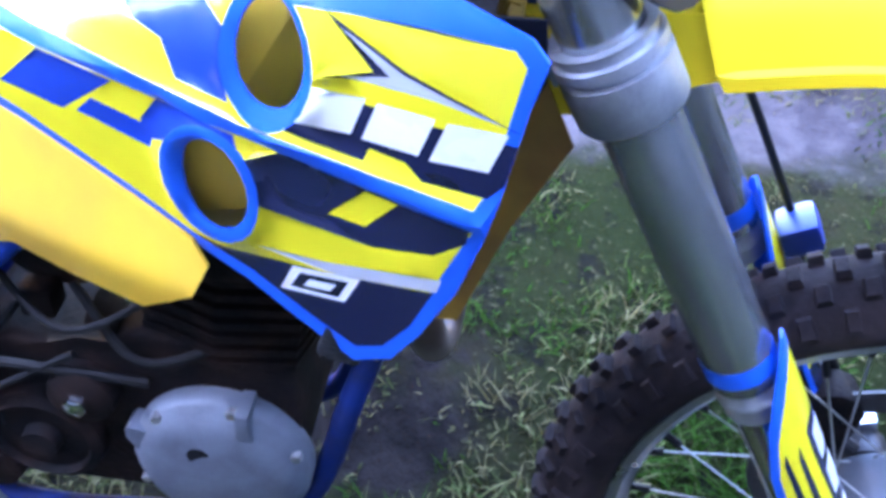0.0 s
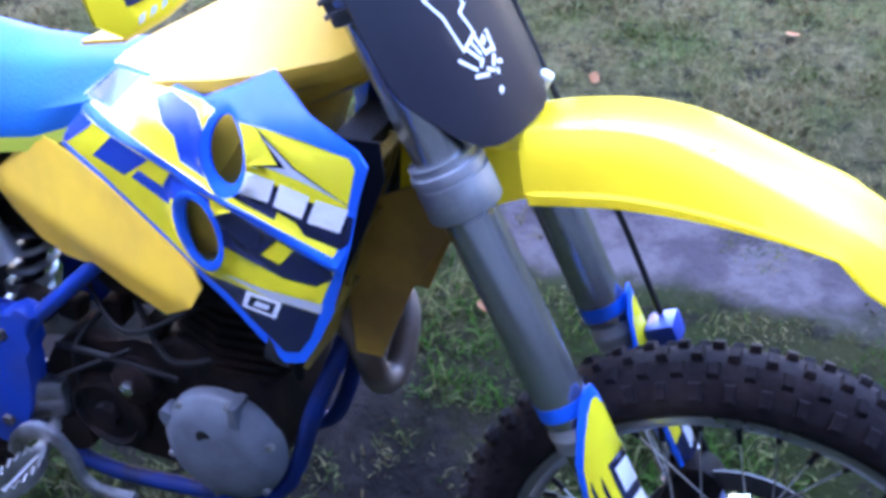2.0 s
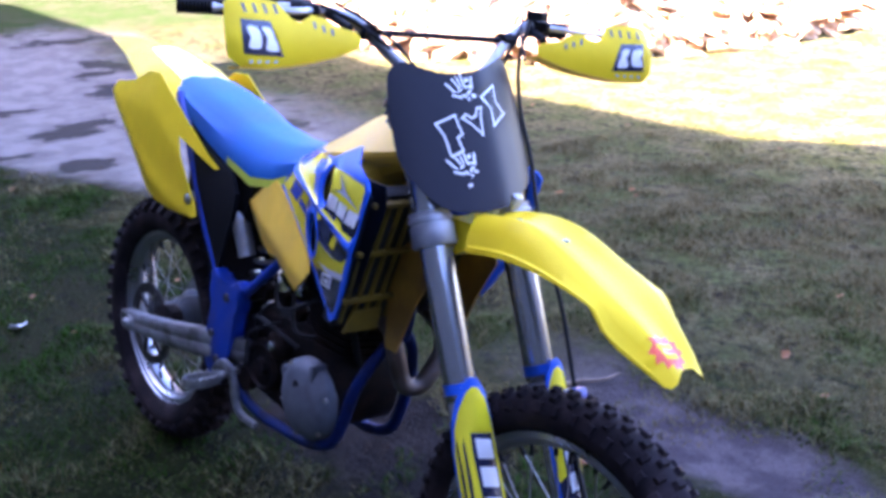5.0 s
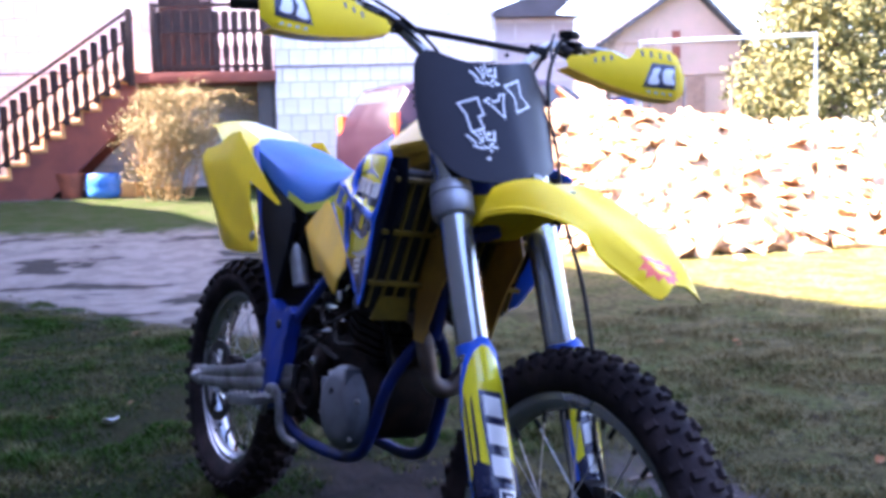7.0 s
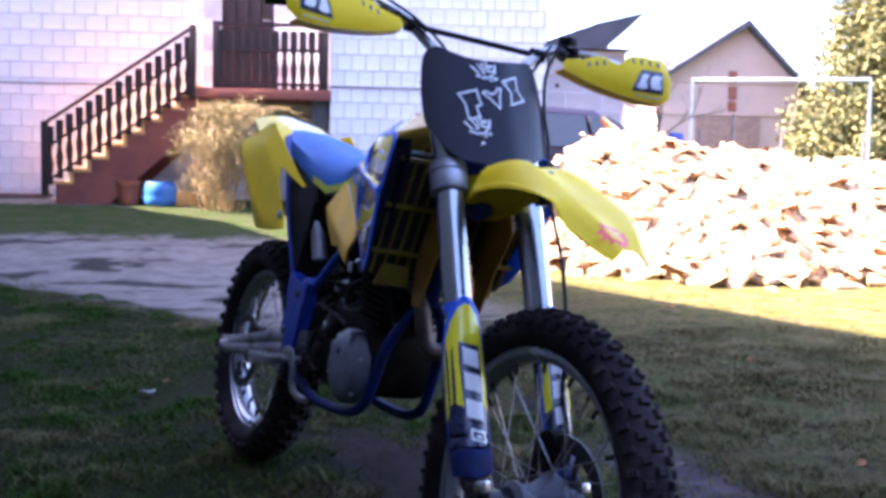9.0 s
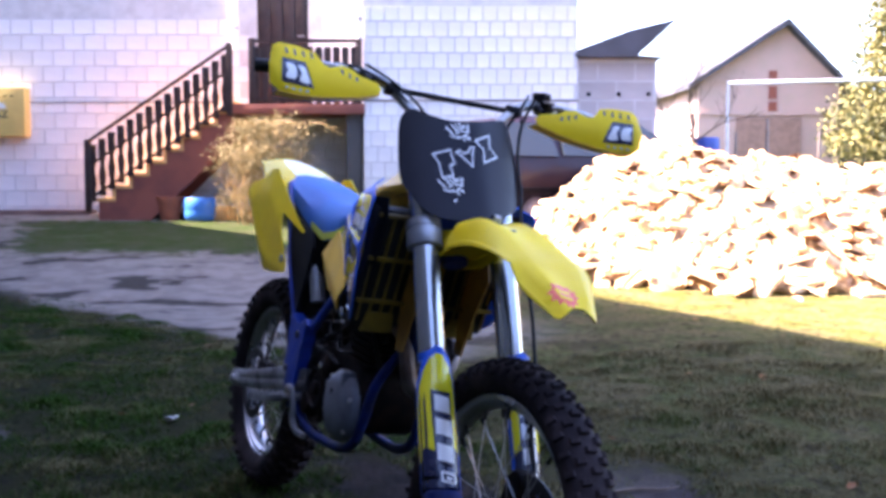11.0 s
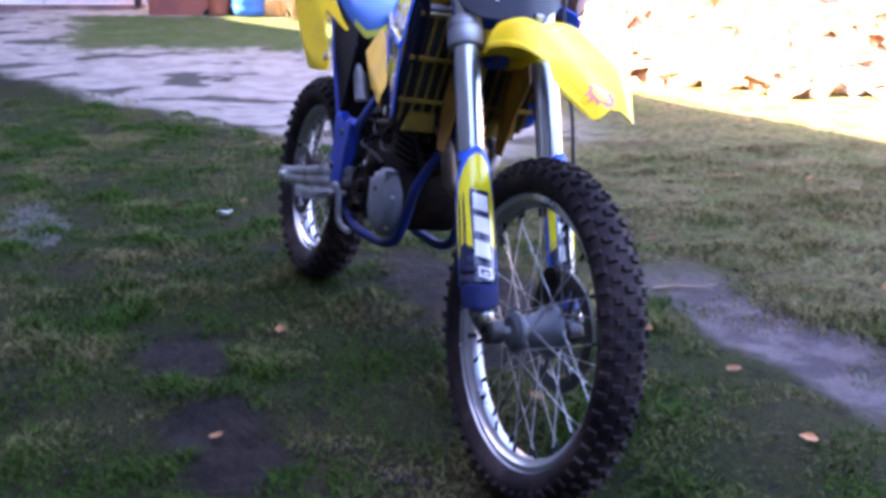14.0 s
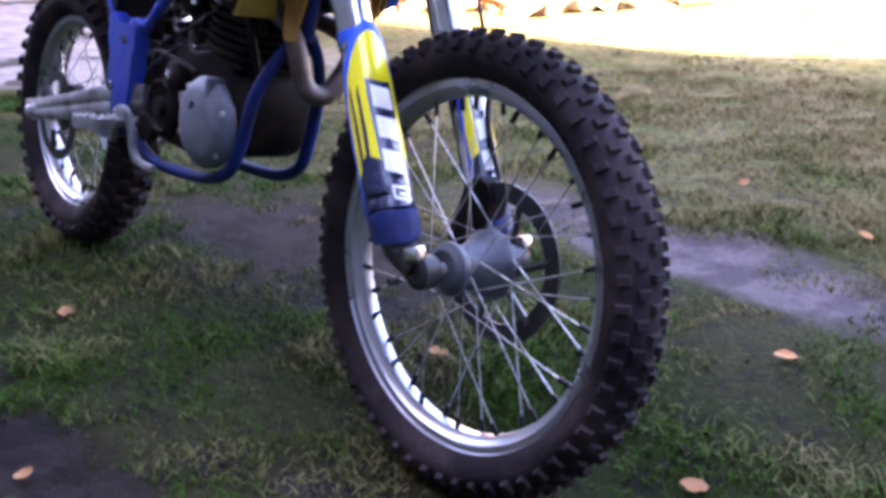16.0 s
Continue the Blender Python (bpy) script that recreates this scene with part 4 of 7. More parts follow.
for side in (-1, 1):
    for x0, x1, x2, x3 in ((-1.72, -0.95, -1.02, -1.62), (-0.88, -0.05, -0.06, -0.86), (0.02, 0.98, 0.34, 0.02)):
        bm = bmesh.new()
        f = lambda x, z, w, side=side: V(x, side * (0.848 - (z - 0.93) * 0.50 + w), z)
        prism(bm, [(x0, 0.955), (x1, 0.945), (x2, 1.335), (x3, 1.335)], f, -0.01, 0.012)
        part("side_window", bm, GLASS, body, "dark tinted side window")
    for x in (-0.50, 0.40):
        bm = bmesh.new()
        box(bm, (0.16, 0.03, 0.03), pose(x, side * 0.868, 0.80), 0.008)
        part("door_handle", bm, STEEL, body)
    bm = bmesh.new()
    box(bm, (3.4, 0.02, 0.06), pose(-0.1, side * 0.868, 0.56), 0.006)
    part("rub_strip", bm, BLACK, body)
    bm = bmesh.new()
    box(bm, (0.13, 0.16, 0.11), pose(0.70, side * 0.95, 0.99), 0.03)
    part("mirror", bm, MAROON, body)
    bm = bmesh.new()
    box(bm, (0.06, 0.16, 0.34), pose(-2.03, side * 0.70, 0.88), 0.02)
    part("tail_light", bm, RED_STICKER, body, "red tail light")
bm = bmesh.new()
prism(bm, [(-0.52, 0.0), (0.52, 0.0), (0.46, 1.0), (-0.46, 1.0)], lambda u, v, w: V(1.06 - 0.44 * v + w * 0.6, u * 1.1, 0.965 + 0.29 * v + w), 0.0, 0.014)
part("windscreen", bm, GLASS, body)
bm = bmesh.new()
prism(bm, [(-0.52, 0.0), (0.52, 0.0), (0.46, 1.0), (-0.46, 1.0)], lambda u, v, w: V(-2.03 + 0.20 * v - w, u * 1.1, 0.98 + 0.32 * v + w * 0.4), 0.0, 0.014)
part("rear_window", bm, GLASS, body)
for x in (-1.28, 1.30):
    for side in (-1, 1):
        bm = bmesh.new()
        lathe(bm, (x, side * 0.80, 0.30), (0, side, 0), [(0.18, 0.075), (0.28, 0.07), (0.305, 0.04), (0.305, -0.09), (0.18, -0.09)], 28, close=True)
        tyre_ob = part("wheel", bm, RUBBER, car)
        bm = bmesh.new()
        lathe(bm, (x, side * 0.80, 0.30), (0, side, 0), [(0.0, 0.07), (0.06, 0.07), (0.10, 0.05), (0.17, 0.06), (0.185, 0.075), (0.185, 0.0), (0, 0.0)], 20)
        part("hubcap", bm, ALU, tyre_ob, "grey wheel trim")
# ---- the motorcycle: x forward, y to its left, z up, from the rear axle ----
BIKE = pose(-1.4433, 0.0395, 0.3330, -8.346, 2.257, -0.653)
BASE = Matrix.Translation((0.70, 0.0, -0.335))
bike = tagged(new("dirt_bike"), "yellow and blue motocross bike with dark knobbly tyres, leaning on grass", "motorcycle")
bike.matrix_world = BIKE @ BASE
LOCAL = BASE.inverted()


def bpart(name, bm, mat, parent=None, label="", angle=40):
    """A part of the motorcycle, or a piece of one of its parts."""
    if parent is None:
        return part(name, bm, mat, bike, label, angle, LOCAL)
    return part(name, bm, mat, parent, label, angle)


def both(f):
    """Builds a part for the right side and for the left."""
    return [f(-1), f(1)]


# wheels
def tyre(bm, c, R, half, rim, knobs, size, rows):
    """A knobbly tyre round the y axis."""
    k_ = (R - rim) / 1.857
    prof = []
    for k in range(17):
        a = -2.6 + 5.2 * k / 16
        prof.append((R - k_ + k_ * math.cos(a), half * math.sin(a)))
    lathe(bm, c, (0, 1, 0), prof, 72, close=True)
    return bm


def tread(bm, c, R, half, rim, knobs, size, rows):
    """The rubber knobs, each narrower at its top."""
    k_ = (R - rim) / 1.857
    for k in range(knobs):
        for j, (a, deep) in enumerate(rows):
            phase = (k + 0.5 * (j % 2)) / knobs * 2 * math.pi
            m = Matrix.Translation(c) @ Matrix.Rotation(-phase, 4, "Y") @ Matrix.Translation((R - k_ + k_ * math.cos(a), half * math.sin(a), 0)) @ Matrix.Rotation(a * 0.85, 4, "Z")
            w, l = size[0] * (0.5 if j % 2 else 0.575), size[1] * (0.45 + 0.125 * random.random())
            loft(bm, [[m @ V(h, y * w * g, z * l * g) for y, z in ((-1, -1), (1, -1), (1, 1), (-1, 1))] for h, g in ((-deep, 1.0), (deep * 0.7, 0.92), (deep, 0.78))])
    return bm


def wheel(name, c, R, half, rim_r, rim_half, hub_r, hub_half, knobs, size, rows, spokes, label):
    c = Vector(c)
    bm = bmesh.new()
    lathe(bm, c, (0, 1, 0), [(0.012, -hub_half - 0.006), (0.030, -hub_half - 0.006), (0.036, -hub_half), (hub_r * 0.80, -hub_half + 0.004), (hub_r * 0.80, -hub_half + 0.012), (hub_r * 0.66, -hub_half + 0.022), (hub_r * 0.70, 0), (hub_r * 0.90, hub_half - 0.030), (hub_r * 1.08, hub_half - 0.014), (hub_r * 1.08, hub_half - 0.004), (0.04, hub_half), (0.026, hub_half + 0.012), (0.012, hub_half + 0.012)], 32, close=True)
    hub = bpart(name, bm, HUB, None, label)
    part("tyre", tyre(bmesh.new(), c, R, half, rim_r, knobs, size, rows), RUBBER, hub, "dusty black rubber tyre", 35)
    tagged(part("tread", tread(bmesh.new(), c, R, half, rim_r, knobs, size, rows), RUBBER, hub, "dusty black rubber knobs", 35), kind="stuff")
    bm = bmesh.new()
    lathe(bm, c, (0, 1, 0), [(rim_r, -rim_half), (rim_r - 0.002, -rim_half + 0.004), (rim_r - 0.012, -rim_half + 0.005), (rim_r - 0.016, -rim_half * 0.55), (rim_r - 0.026, -rim_half * 0.35), (rim_r - 0.028, 0), (rim_r - 0.026, rim_half * 0.35), (rim_r - 0.016, rim_half * 0.55), (rim_r - 0.012, rim_half - 0.005), (rim_r - 0.002, rim_half - 0.004), (rim_r, rim_half), (rim_r - 0.006, 0)], 72, close=True)
    part("rim", bm, RIM, hub, "polished aluminium rim")
    r0 = rim_r - 0.027
    for k in range(spokes):
        a = 2 * math.pi * (k + 0.5) / spokes
        side = -1 if k % 2 else 1
        lead = 0.42 if (k // 2) % 2 else -0.42
        p = c + V(r0 * math.cos(a), 0.006 * side, r0 * math.sin(a))
        q = c + V(hub_r * 0.95 * math.cos(a + lead * 1.9), side * (hub_half - 0.008), hub_r * 0.95 * math.sin(a + lead * 1.9))
        bm = tube(bmesh.new(), [q, p], 0.0012, 5)
        tube(bm, [p, p + (q - p).normalized() * 0.020], 0.0042, 6, 1)
        part("spoke", bm, [SPOKE, BLACK], hub)
    return hub


WB = 1.4430
front_wheel = wheel("front_wheel", (WB, 0, 0), 0.355, 0.046, 0.287, 0.027, 0.052, 0.050, 56, (0.019, 0.013), [(-1.12, 0.0065), (-0.52, 0.0075), (0.0, 0.0075), (0.52, 0.0075), (1.12, 0.0065)], 36, "spoked front wheel with a grey aluminium hub")
rear_wheel = wheel("rear_wheel", (-0.004, 0, 0.010), 0.318, 0.058, 0.235, 0.032, 0.062, 0.060, 40, (0.026, 0.020), [(-1.0, 0.011), (-0.45, 0.013), (0.0, 0.013), (0.45, 0.013), (1.0, 0.011)], 36, "spoked rear wheel with a grey aluminium hub")


def disc(hub, c, y, r, inner):
    bm = bmesh.new()
    lathe(bm, (c[0], y, c[2]), (0, 1, 0), [(inner, -0.002), (r, -0.002), (r, 0.002), (inner, 0.002)], 48, close=True)
    for k in range(6):
        a = k * math.pi / 3
        tube(bm, [(c[0] + 0.045 * math.cos(a), y, c[2] + 0.045 * math.sin(a)), (c[0] + (inner + 0.01) * math.cos(a + 0.25), y, c[2] + (inner + 0.01) * math.sin(a + 0.25))], 0.006, 6)
    for k in range(24):
        a = k * math.pi / 12
        rr = inner + (r - inner) * (0.3 + 0.4 * (k % 2))
        lathe(bm, (c[0] + rr * math.cos(a), y, c[2] + rr * math.sin(a)), (0, 1, 0), [(0, -0.0028), (0.005, -0.0028), (0.005, 0.0028), (0, 0.0028)], 8)
    return part("brake_disc", bm, DISC, hub, "drilled dark steel brake disc")


disc(front_wheel, (WB, 0, 0), 0.066, 0.128, 0.098)
disc(rear_wheel, (0, 0, 0), -0.072, 0.110, 0.085)
bm = bmesh.new()
lathe(bm, (0, 0.075, 0), (0, 1, 0), [(0.07, -0.003), (0.105, -0.003), (0.105, 0.003), (0.07, 0.003)], 48, close=True)
part("sprocket", bm, STEEL, rear_wheel)

# fork
FK = V(-0.49, 0, 1).normalized()                       # along the legs, upwards
FN = V(1, 0, 0.49).normalized()                        # forward, square to the legs


def leg(y, z):
    return V(1.115 + (0.56 - z) * 0.49, y, z)


FORK_Y = 0.098
def fork_leg(s):
    y = s * FORK_Y
    bm = bmesh.new()
    lathe(bm, leg(y, 0.30), FK, [(0, 0), (0.0285, 0), (0.0295, 0.006), (0.0295, 0.24), (0.0295, 0.33), (0.031, 0.36), (0.031, 0.50), (0.029, 0.56), (0.026, 0.575), (0.022, 0.58), (0, 0.58)], 32)
    upper = bpart("fork_leg", bm, FORK, None, "olive-grey anodised upper fork tube")
    bm = bmesh.new()
    lathe(bm, leg(y, 0.30), FK, [(0.0300, 0.012), (0.0302, 0.012), (0.0302, 0.030), (0.0300, 0.030)], 32, close=True)
    part("band", bm, BLUE, upper, "blue tape band")
    bm = bmesh.new()
    lathe(bm, leg(y, 0.30), FK, [(0.0245, 0.001), (0.0275, 0.001), (0.0275, -0.012), (0.029, -0.014), (0.029, -0.019), (0.0275, -0.021), (0.0275, -0.034), (0.0245, -0.036)], 32, close=True)
    part("seal", bm, ALU, upper, "bare metal dust seal")
    bm = bmesh.new()
    lathe(bm, leg(y, 0.30), FK, [(0, 0), (0.0235, 0), (0.0235, -0.24), (0, -0.24)], 24)
    part("slider", bm, CHROME, upper, "chromed slider")
    # axle clamp
    bm = bmesh.new()
    tube(bm, [leg(y, 0.075), leg(y, 0.02) + FN * 0.008, V(WB - 0.008, y, 0.0)], [0.025, 0.026, 0.022], 16)
    lathe(bm, (WB, y - s * 0.022, 0), (0, s, 0), [(0, 0), (0.024, 0), (0.026, 0.006), (0.026, 0.030), (0.020, 0.036), (0.014, 0.037), (0.013, 0.031), (0, 0.031)], 24)
    for k in (-1, 1):
        tube(bm, [V(WB - 0.036, y + s * 0.012, 0.022 * k), V(WB - 0.036, y + s * 0.030, 0.022 * k)], 0.006, 6)
    bpart("axle_clamp", bm, DISC, None, "dark scuffed cast axle clamp")
    bm = bmesh.new()
    box(bm, (0.030, 0.020, 0.022), pose(WB - 0.004, y + s * 0.014, 0.028, 0, -20, 0), 0.004)
    bpart("pinch_bolt", bm, CHROME, None, "bright pinch bolt")
    return upper


both(fork_leg)
bm = bmesh.new()
tube(bm, [(WB, -0.105, 0), (WB, 0.105, 0)], 0.011, 12)
bpart("front_axle", bm, STEEL)


def clamp(z, h, r, label):
    bm = bmesh.new()
    for s in (-1, 1):
        y = s * FORK_Y
        lathe(bm, leg(y, z), FK, [(0.030, -h / 2), (r - 0.002, -h / 2), (r, -h / 2 + 0.003), (r, h * 0.12), (r - 0.004, h * 0.14), (r - 0.004, h * 0.2), (r, h * 0.22), (r, h * 0.34), (r - 0.004, h * 0.36), (r - 0.002, h / 2), (0.030, h / 2)], 32, close=True)
    c = leg(0, z) - FN * 0.022
    out = [(-0.03, -0.072), (0.018, -0.075), (0.030, -0.04), (0.034, 0), (0.030, 0.04), (0.018, 0.075), (-0.03, 0.072), (-0.045, 0)]
    prism(bm, out, lambda u, v, w: c + FN * u + V(0, v, 0) + FK * w, -h * 0.22, h * 0.22, bevel=0.004)
    ob = bpart("triple_clamp", bm, ALU, None, label)
    for s in (-1, 1):
        for k in (0.2, -0.25):
            p = leg(s * FORK_Y, z) + FK * h * k
            part("bolt", tube(bmesh.new(), [p + V(-0.034, -s * 0.03, 0), p + V(-0.034, s * 0.012, 0)], 0.007, 8), STEEL, ob)
    return ob


clamp(0.570, 0.062, 0.0400, "grey cast lower triple clamp")
clamp(0.770, 0.034, 0.0385, "grey cast upper triple clamp")
bm = bmesh.new()
tube(bm, [leg(0, 0.53) - FN * 0.045, leg(0, 0.80) - FN * 0.045], 0.030, 20)
bpart("steering_head", bm, BLUE_PAINT)

# fork guards: u is the angle round the leg (0 forward, 90 outward), v the way up the leg
def guard_surface(s):
    def f(u, v):
        a = radians(u)
        r = 0.0385 - 0.003 * math.cos(2 * a)
        flare = 0.006 * max(0.0, 1 - v / 0.06) if v < 0.06 else 0.0
        p = leg(s * FORK_Y, 0.0) + FK * v + FN * 0.004
        return p + FN * (r + flare) * math.cos(a) * 1.0 + V(0, s, 0) * (r + flare) * math.sin(a)
    return f


def panel_on(bm, outline, surface, layers, du, dv, thick):
    """painted() for a surface whose first coordinate is an angle."""
    k = dv / du
    sc = lambda poly: [(u * k, v) for u, v in poly]
    return painted(bm, sc(outline), lambda u, v: surface(u / k, v), [(sc(p), i) for p, i in layers], (), dv, thick)


def fork_guard(s):
    bm = bmesh.new()
    top = [(-62, 0.10), (-62, 0.24), (-52, 0.30), (-35, 0.345), (-10, 0.368), (15, 0.372), (40, 0.362), (66, 0.335), (88, 0.30), (104, 0.25), (110, 0.19), (110, 0.10)]
    edge = [(-53, 0.10), (-53, 0.236), (-44, 0.292), (-30, 0.330), (-8, 0.352), (14, 0.356), (37, 0.346), (60, 0.322), (80, 0.290), (94, 0.246), (99, 0.19), (99, 0.10)]
    lay = [(edge, 1)]
    navy = [(-53, 0.075), (-53, 0.150), (-20, 0.165), (8, 0.185), (30, 0.150), (70, 0.165), (99, 0.130), (99, 0.075)]
    lay += [(navy, 2)]
    for o in (0, 18):
        lay += [([(62 + o * 0.9, 0.115), (70 + o * 0.9, 0.118), (66 + o, 0.26), (60 + o, 0.275), (58 + o, 0.20)], 2)]
    # upright row of white block marks with dark edges
    lay += [([(-28, 0.272), (42, 0.280), (44, 0.250), (38, 0.130), (-30, 0.118)], 2)]
    for v0 in (0.228, 0.180, 0.128):
        lay += [([(-22, v0), (-22, v0 + 0.034), (32, v0 + 0.042), (32, v0 + 0.008)], 3)]
    lay += [([(-26, 0.086), (-26, 0.108), (24, 0.114), (24, 0.092)], 3), ([(-20, 0.090), (-20, 0.104), (18, 0.109), (18, 0.096)], 2), ([(-12, 0.094), (-12, 0.099), (8, 0.102), (8, 0.097)], 3)]
    out = [(-62, 0.075)] + top + [(110, 0.075)]
    panel_on(bm, out, guard_surface(s), lay, 8.0, 0.012, 0.0025 * s)
    g = bpart("fork_guard", bm, [BLUE, STICKER, NAVY, WHITE], None, "yellow, blue and navy plastic fork guard")
    bm = bmesh.new()
    low = [(-70, 0.034), (-70, 0.058), (-56, 0.076), (60, 0.078), (108, 0.076), (112, 0.050), (96, 0.030), (20, 0.020)]
    def boot(u, v):
        a = radians(u)
        return leg(s * FORK_Y, 0.0) + FK * v + FN * 0.006 + FN * 0.040 * math.cos(a) + V(0, s * 0.040, 0) * math.sin(a)
    panel_on(bm, low, boot, [], 8.0, 0.012, 0.003 * s)
    part("boot", bm, GRIMY_SHADED_BLUE, g, "blue lower lip")
    return g


both(fork_guard)

# front mudguard: u is x, v goes across from -1 to 1
F_TOP = [(1.15, 0.604), (1.20, 0.617), (1.27, 0.626), (1.33, 0.620), (1.40, 0.597), (1.47, 0.570), (1.53, 0.545), (1.583, 0.519), (1.615, 0.498), (1.640, 0.474)]
F_LOW = [(1.15, 0.540), (1.19, 0.549), (1.28, 0.564), (1.37, 0.566), (1.45, 0.557), (1.487, 0.547), (1.515, 0.518), (1.56, 0.494), (1.640, 0.463)]
F_WIDE = [(1.15, 0.080), (1.25, 0.086), (1.37, 0.092), (1.45, 0.093), (1.487, 0.092), (1.515, 0.090), (1.57, 0.068), (1.640, 0.040)]


# the section: a shallow trough, raised shoulders, a side and a small lip
F_DROP = [(0.0, 0.84), (0.25, 0.88), (0.46, 1.0), (0.52, 0.96), (0.70, 0.60), (0.86, 0.20), (0.90, 0.15), (1.0, 0.0)]
F_OUT = [(0.0, 0.0), (0.25, 0.27), (0.46, 0.52), (0.52, 0.60), (0.70, 0.81), (0.86, 0.93), (0.90, 0.985), (1.0, 1.0)]


def fender(u, v):
    top, low, wide = glide(F_TOP, u), glide(F_LOW, u), glide(F_WIDE, u)
    a = abs(v)
    k = lerp(F_DROP, a)
    return V(u, wide * math.copysign(lerp(F_OUT, a), v) * (0.92 if v > 0 else 1.0) - 0.16 * max(0.0, u - 1.50), low + (top - low) * k)


bm = bmesh.new()
out = [(1.152 + 0.032 * abs(v) ** 2, v) for v in [-1 + k / 8 for k in range(17)]]
out += [(1.15 + 0.03 * k, 1.0) for k in range(2, 16) if 1.15 + 0.03 * k < 1.615] + [(1.620, 1.0), (1.630, 0.86), (1.632, 0.62), (1.621, 0.25), (1.619, 0.0), (1.621, -0.25), (1.632, -0.62), (1.630, -0.86), (1.620, -1.0)] + [(1.15 + 0.03 * k, -1.0) for k in range(15, 1, -1) if 1.15 + 0.03 * k < 1.615]
SC = 0.09
mark = [(1.592 + 0.031 * k * math.cos(a), -0.27 + 0.47 * k * math.sin(a)) for a, k in ((2 * math.pi * i / 22, 1.0 if i % 2 else 0.76) for i in range(22))]
inner = [(1.580, -0.52), (1.604, -0.50), (1.604, -0.06), (1.580, -0.06)]
bar = [(1.5885, -0.44), (1.596, -0.44), (1.596, -0.02), (1.5885, -0.02)]
run = [1.19 + 0.012 * k for k in range(35)]
folds = [([(u, w) for u in run] + [(u, -w) for u in run[::-1]], 0) for w in (0.90, 0.86, 0.70, 0.52, 0.46, 0.25, 0.02)]
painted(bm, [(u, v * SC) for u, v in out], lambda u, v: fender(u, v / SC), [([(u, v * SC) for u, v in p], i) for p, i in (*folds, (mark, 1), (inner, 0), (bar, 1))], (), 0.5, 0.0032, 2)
fender_ob = bpart("front_mudguard", bm, [YELLOW, RED_STICKER, DIRTY_SHADED], None, "glossy yellow plastic front mudguard with a red sticker", 32)
for x in (1.235, 1.346):
    p = fender(x, -0.15)
    bm = bmesh.new()
    lathe(bm, p, (0, 0, 1), [(0, 0.003), (0.003, 0.003), (0.0065, 0.0015), (0.0065, -0.003), (0, -0.003)], 12)
    part("bolt", bm, STEEL, fender_ob)
# the mount under the mudguard, between the legs
bm = bmesh.new()
loft(bm, [[V(x, -w, z0), V(x, -w * 0.8, z1), V(x, w * 0.8, z1), V(x, w, z0), V(x, w * 0.8, z0 + 0.02), V(x, -w * 0.8, z0 + 0.02)] for x, w, z0, z1 in ((1.03, 0.055, 0.50, 0.575), (1.10, 0.062, 0.51, 0.585), (1.17, 0.068, 0.545, 0.592), (1.20, 0.070, 0.555, 0.598))])
part("mount", bm, YELLOW, fender_ob)

# number plate
def plate(u, v):
    return V(1.088 - 0.55 * (v - 0.765) - 2.4 * u * u + 0.004 * math.exp(-((u - 0.02) / 0.03) ** 2), u, v)


bm = bmesh.new()
out = smooth_loop([(-0.140, 0.835), (-0.122, 0.847), (-0.093, 0.840), (-0.045, 0.833), (0.030, 0.843), (0.100, 0.857), (0.122, 0.853), (0.140, 0.820), (0.147, 0.757), (0.143, 0.700), (0.125, 0.655), (0.080, 0.635), (0.046, 0.626), (0.036, 0.636), (0.022, 0.620), (-0.050, 0.613), (-0.105, 0.617), (-0.143, 0.656), (-0.158, 0.690), (-0.157, 0.757), (-0.151, 0.812)], 3)
lay = []


def block(cx, cz, w, h, turn, shape):
    """A mark's outline, set at a place and turned."""
    c, s = math.cos(radians(turn)), math.sin(radians(turn))
    return [(cx + w * a * c - h * b * s, cz + w * a * s + h * b * c) for a, b in shape]


SLAB = [(-0.5, -0.5), (0.42, -0.5), (0.5, 0.5), (-0.42, 0.5)]
NOTCHED = [(-0.5, -0.5), (0.10, -0.5), (0.14, -0.12), (0.40, -0.10), (0.42, 0.22), (0.5, 0.5), (-0.42, 0.5), (-0.34, 0.1)]
CROSS = [(-0.5, -0.5), (0.5, -0.5), (0.24, 0.0), (0.5, 0.5), (-0.5, 0.5), (-0.24, 0.0)]
HEAD = [(-0.62, 0.30), (-0.30, 0.36), (-0.12, 0.18), (0.12, 0.18), (0.30, 0.36), (0.62, 0.30), (0.34, 0.02), (0.20, -0.22), (0.0, -0.55), (-0.20, -0.22), (-0.34, 0.02)]
def inset(poly, d):
    """An outline drawn inwards by d."""
    area = sum(a[0] * b[1] - b[0] * a[1] for a, b in zip(poly, poly[1:] + poly[:1]))
    sg = 1 if area > 0 else -1
    out = []
    for i in range(len(poly)):
        a, b, c = (Vector(poly[(i + k - 1) % len(poly)]) for k in range(3))
        n0, n1 = (b - a).normalized(), (c - b).normalized()
        m0, m1 = Vector((-n0.y, n0.x)) * sg, Vector((-n1.y, n1.x)) * sg
        k = (m0 + m1) / max(0.35, 1 + m0.dot(m1))
        out.append((b.x + k.x * d, b.y + k.y * d))
    return out


for cx, cz, w, h, shape in ((-0.062, 0.733, 0.050, 0.056, NOTCHED), (-0.010, 0.758, 0.044, 0.050, HEAD), (0.044, 0.782, 0.052, 0.054, CROSS)):
    lay += [(block(cx, cz, w, h, 22, shape), 1), (inset(block(cx, cz, w, h, 22, shape), 0.0032), 0)]
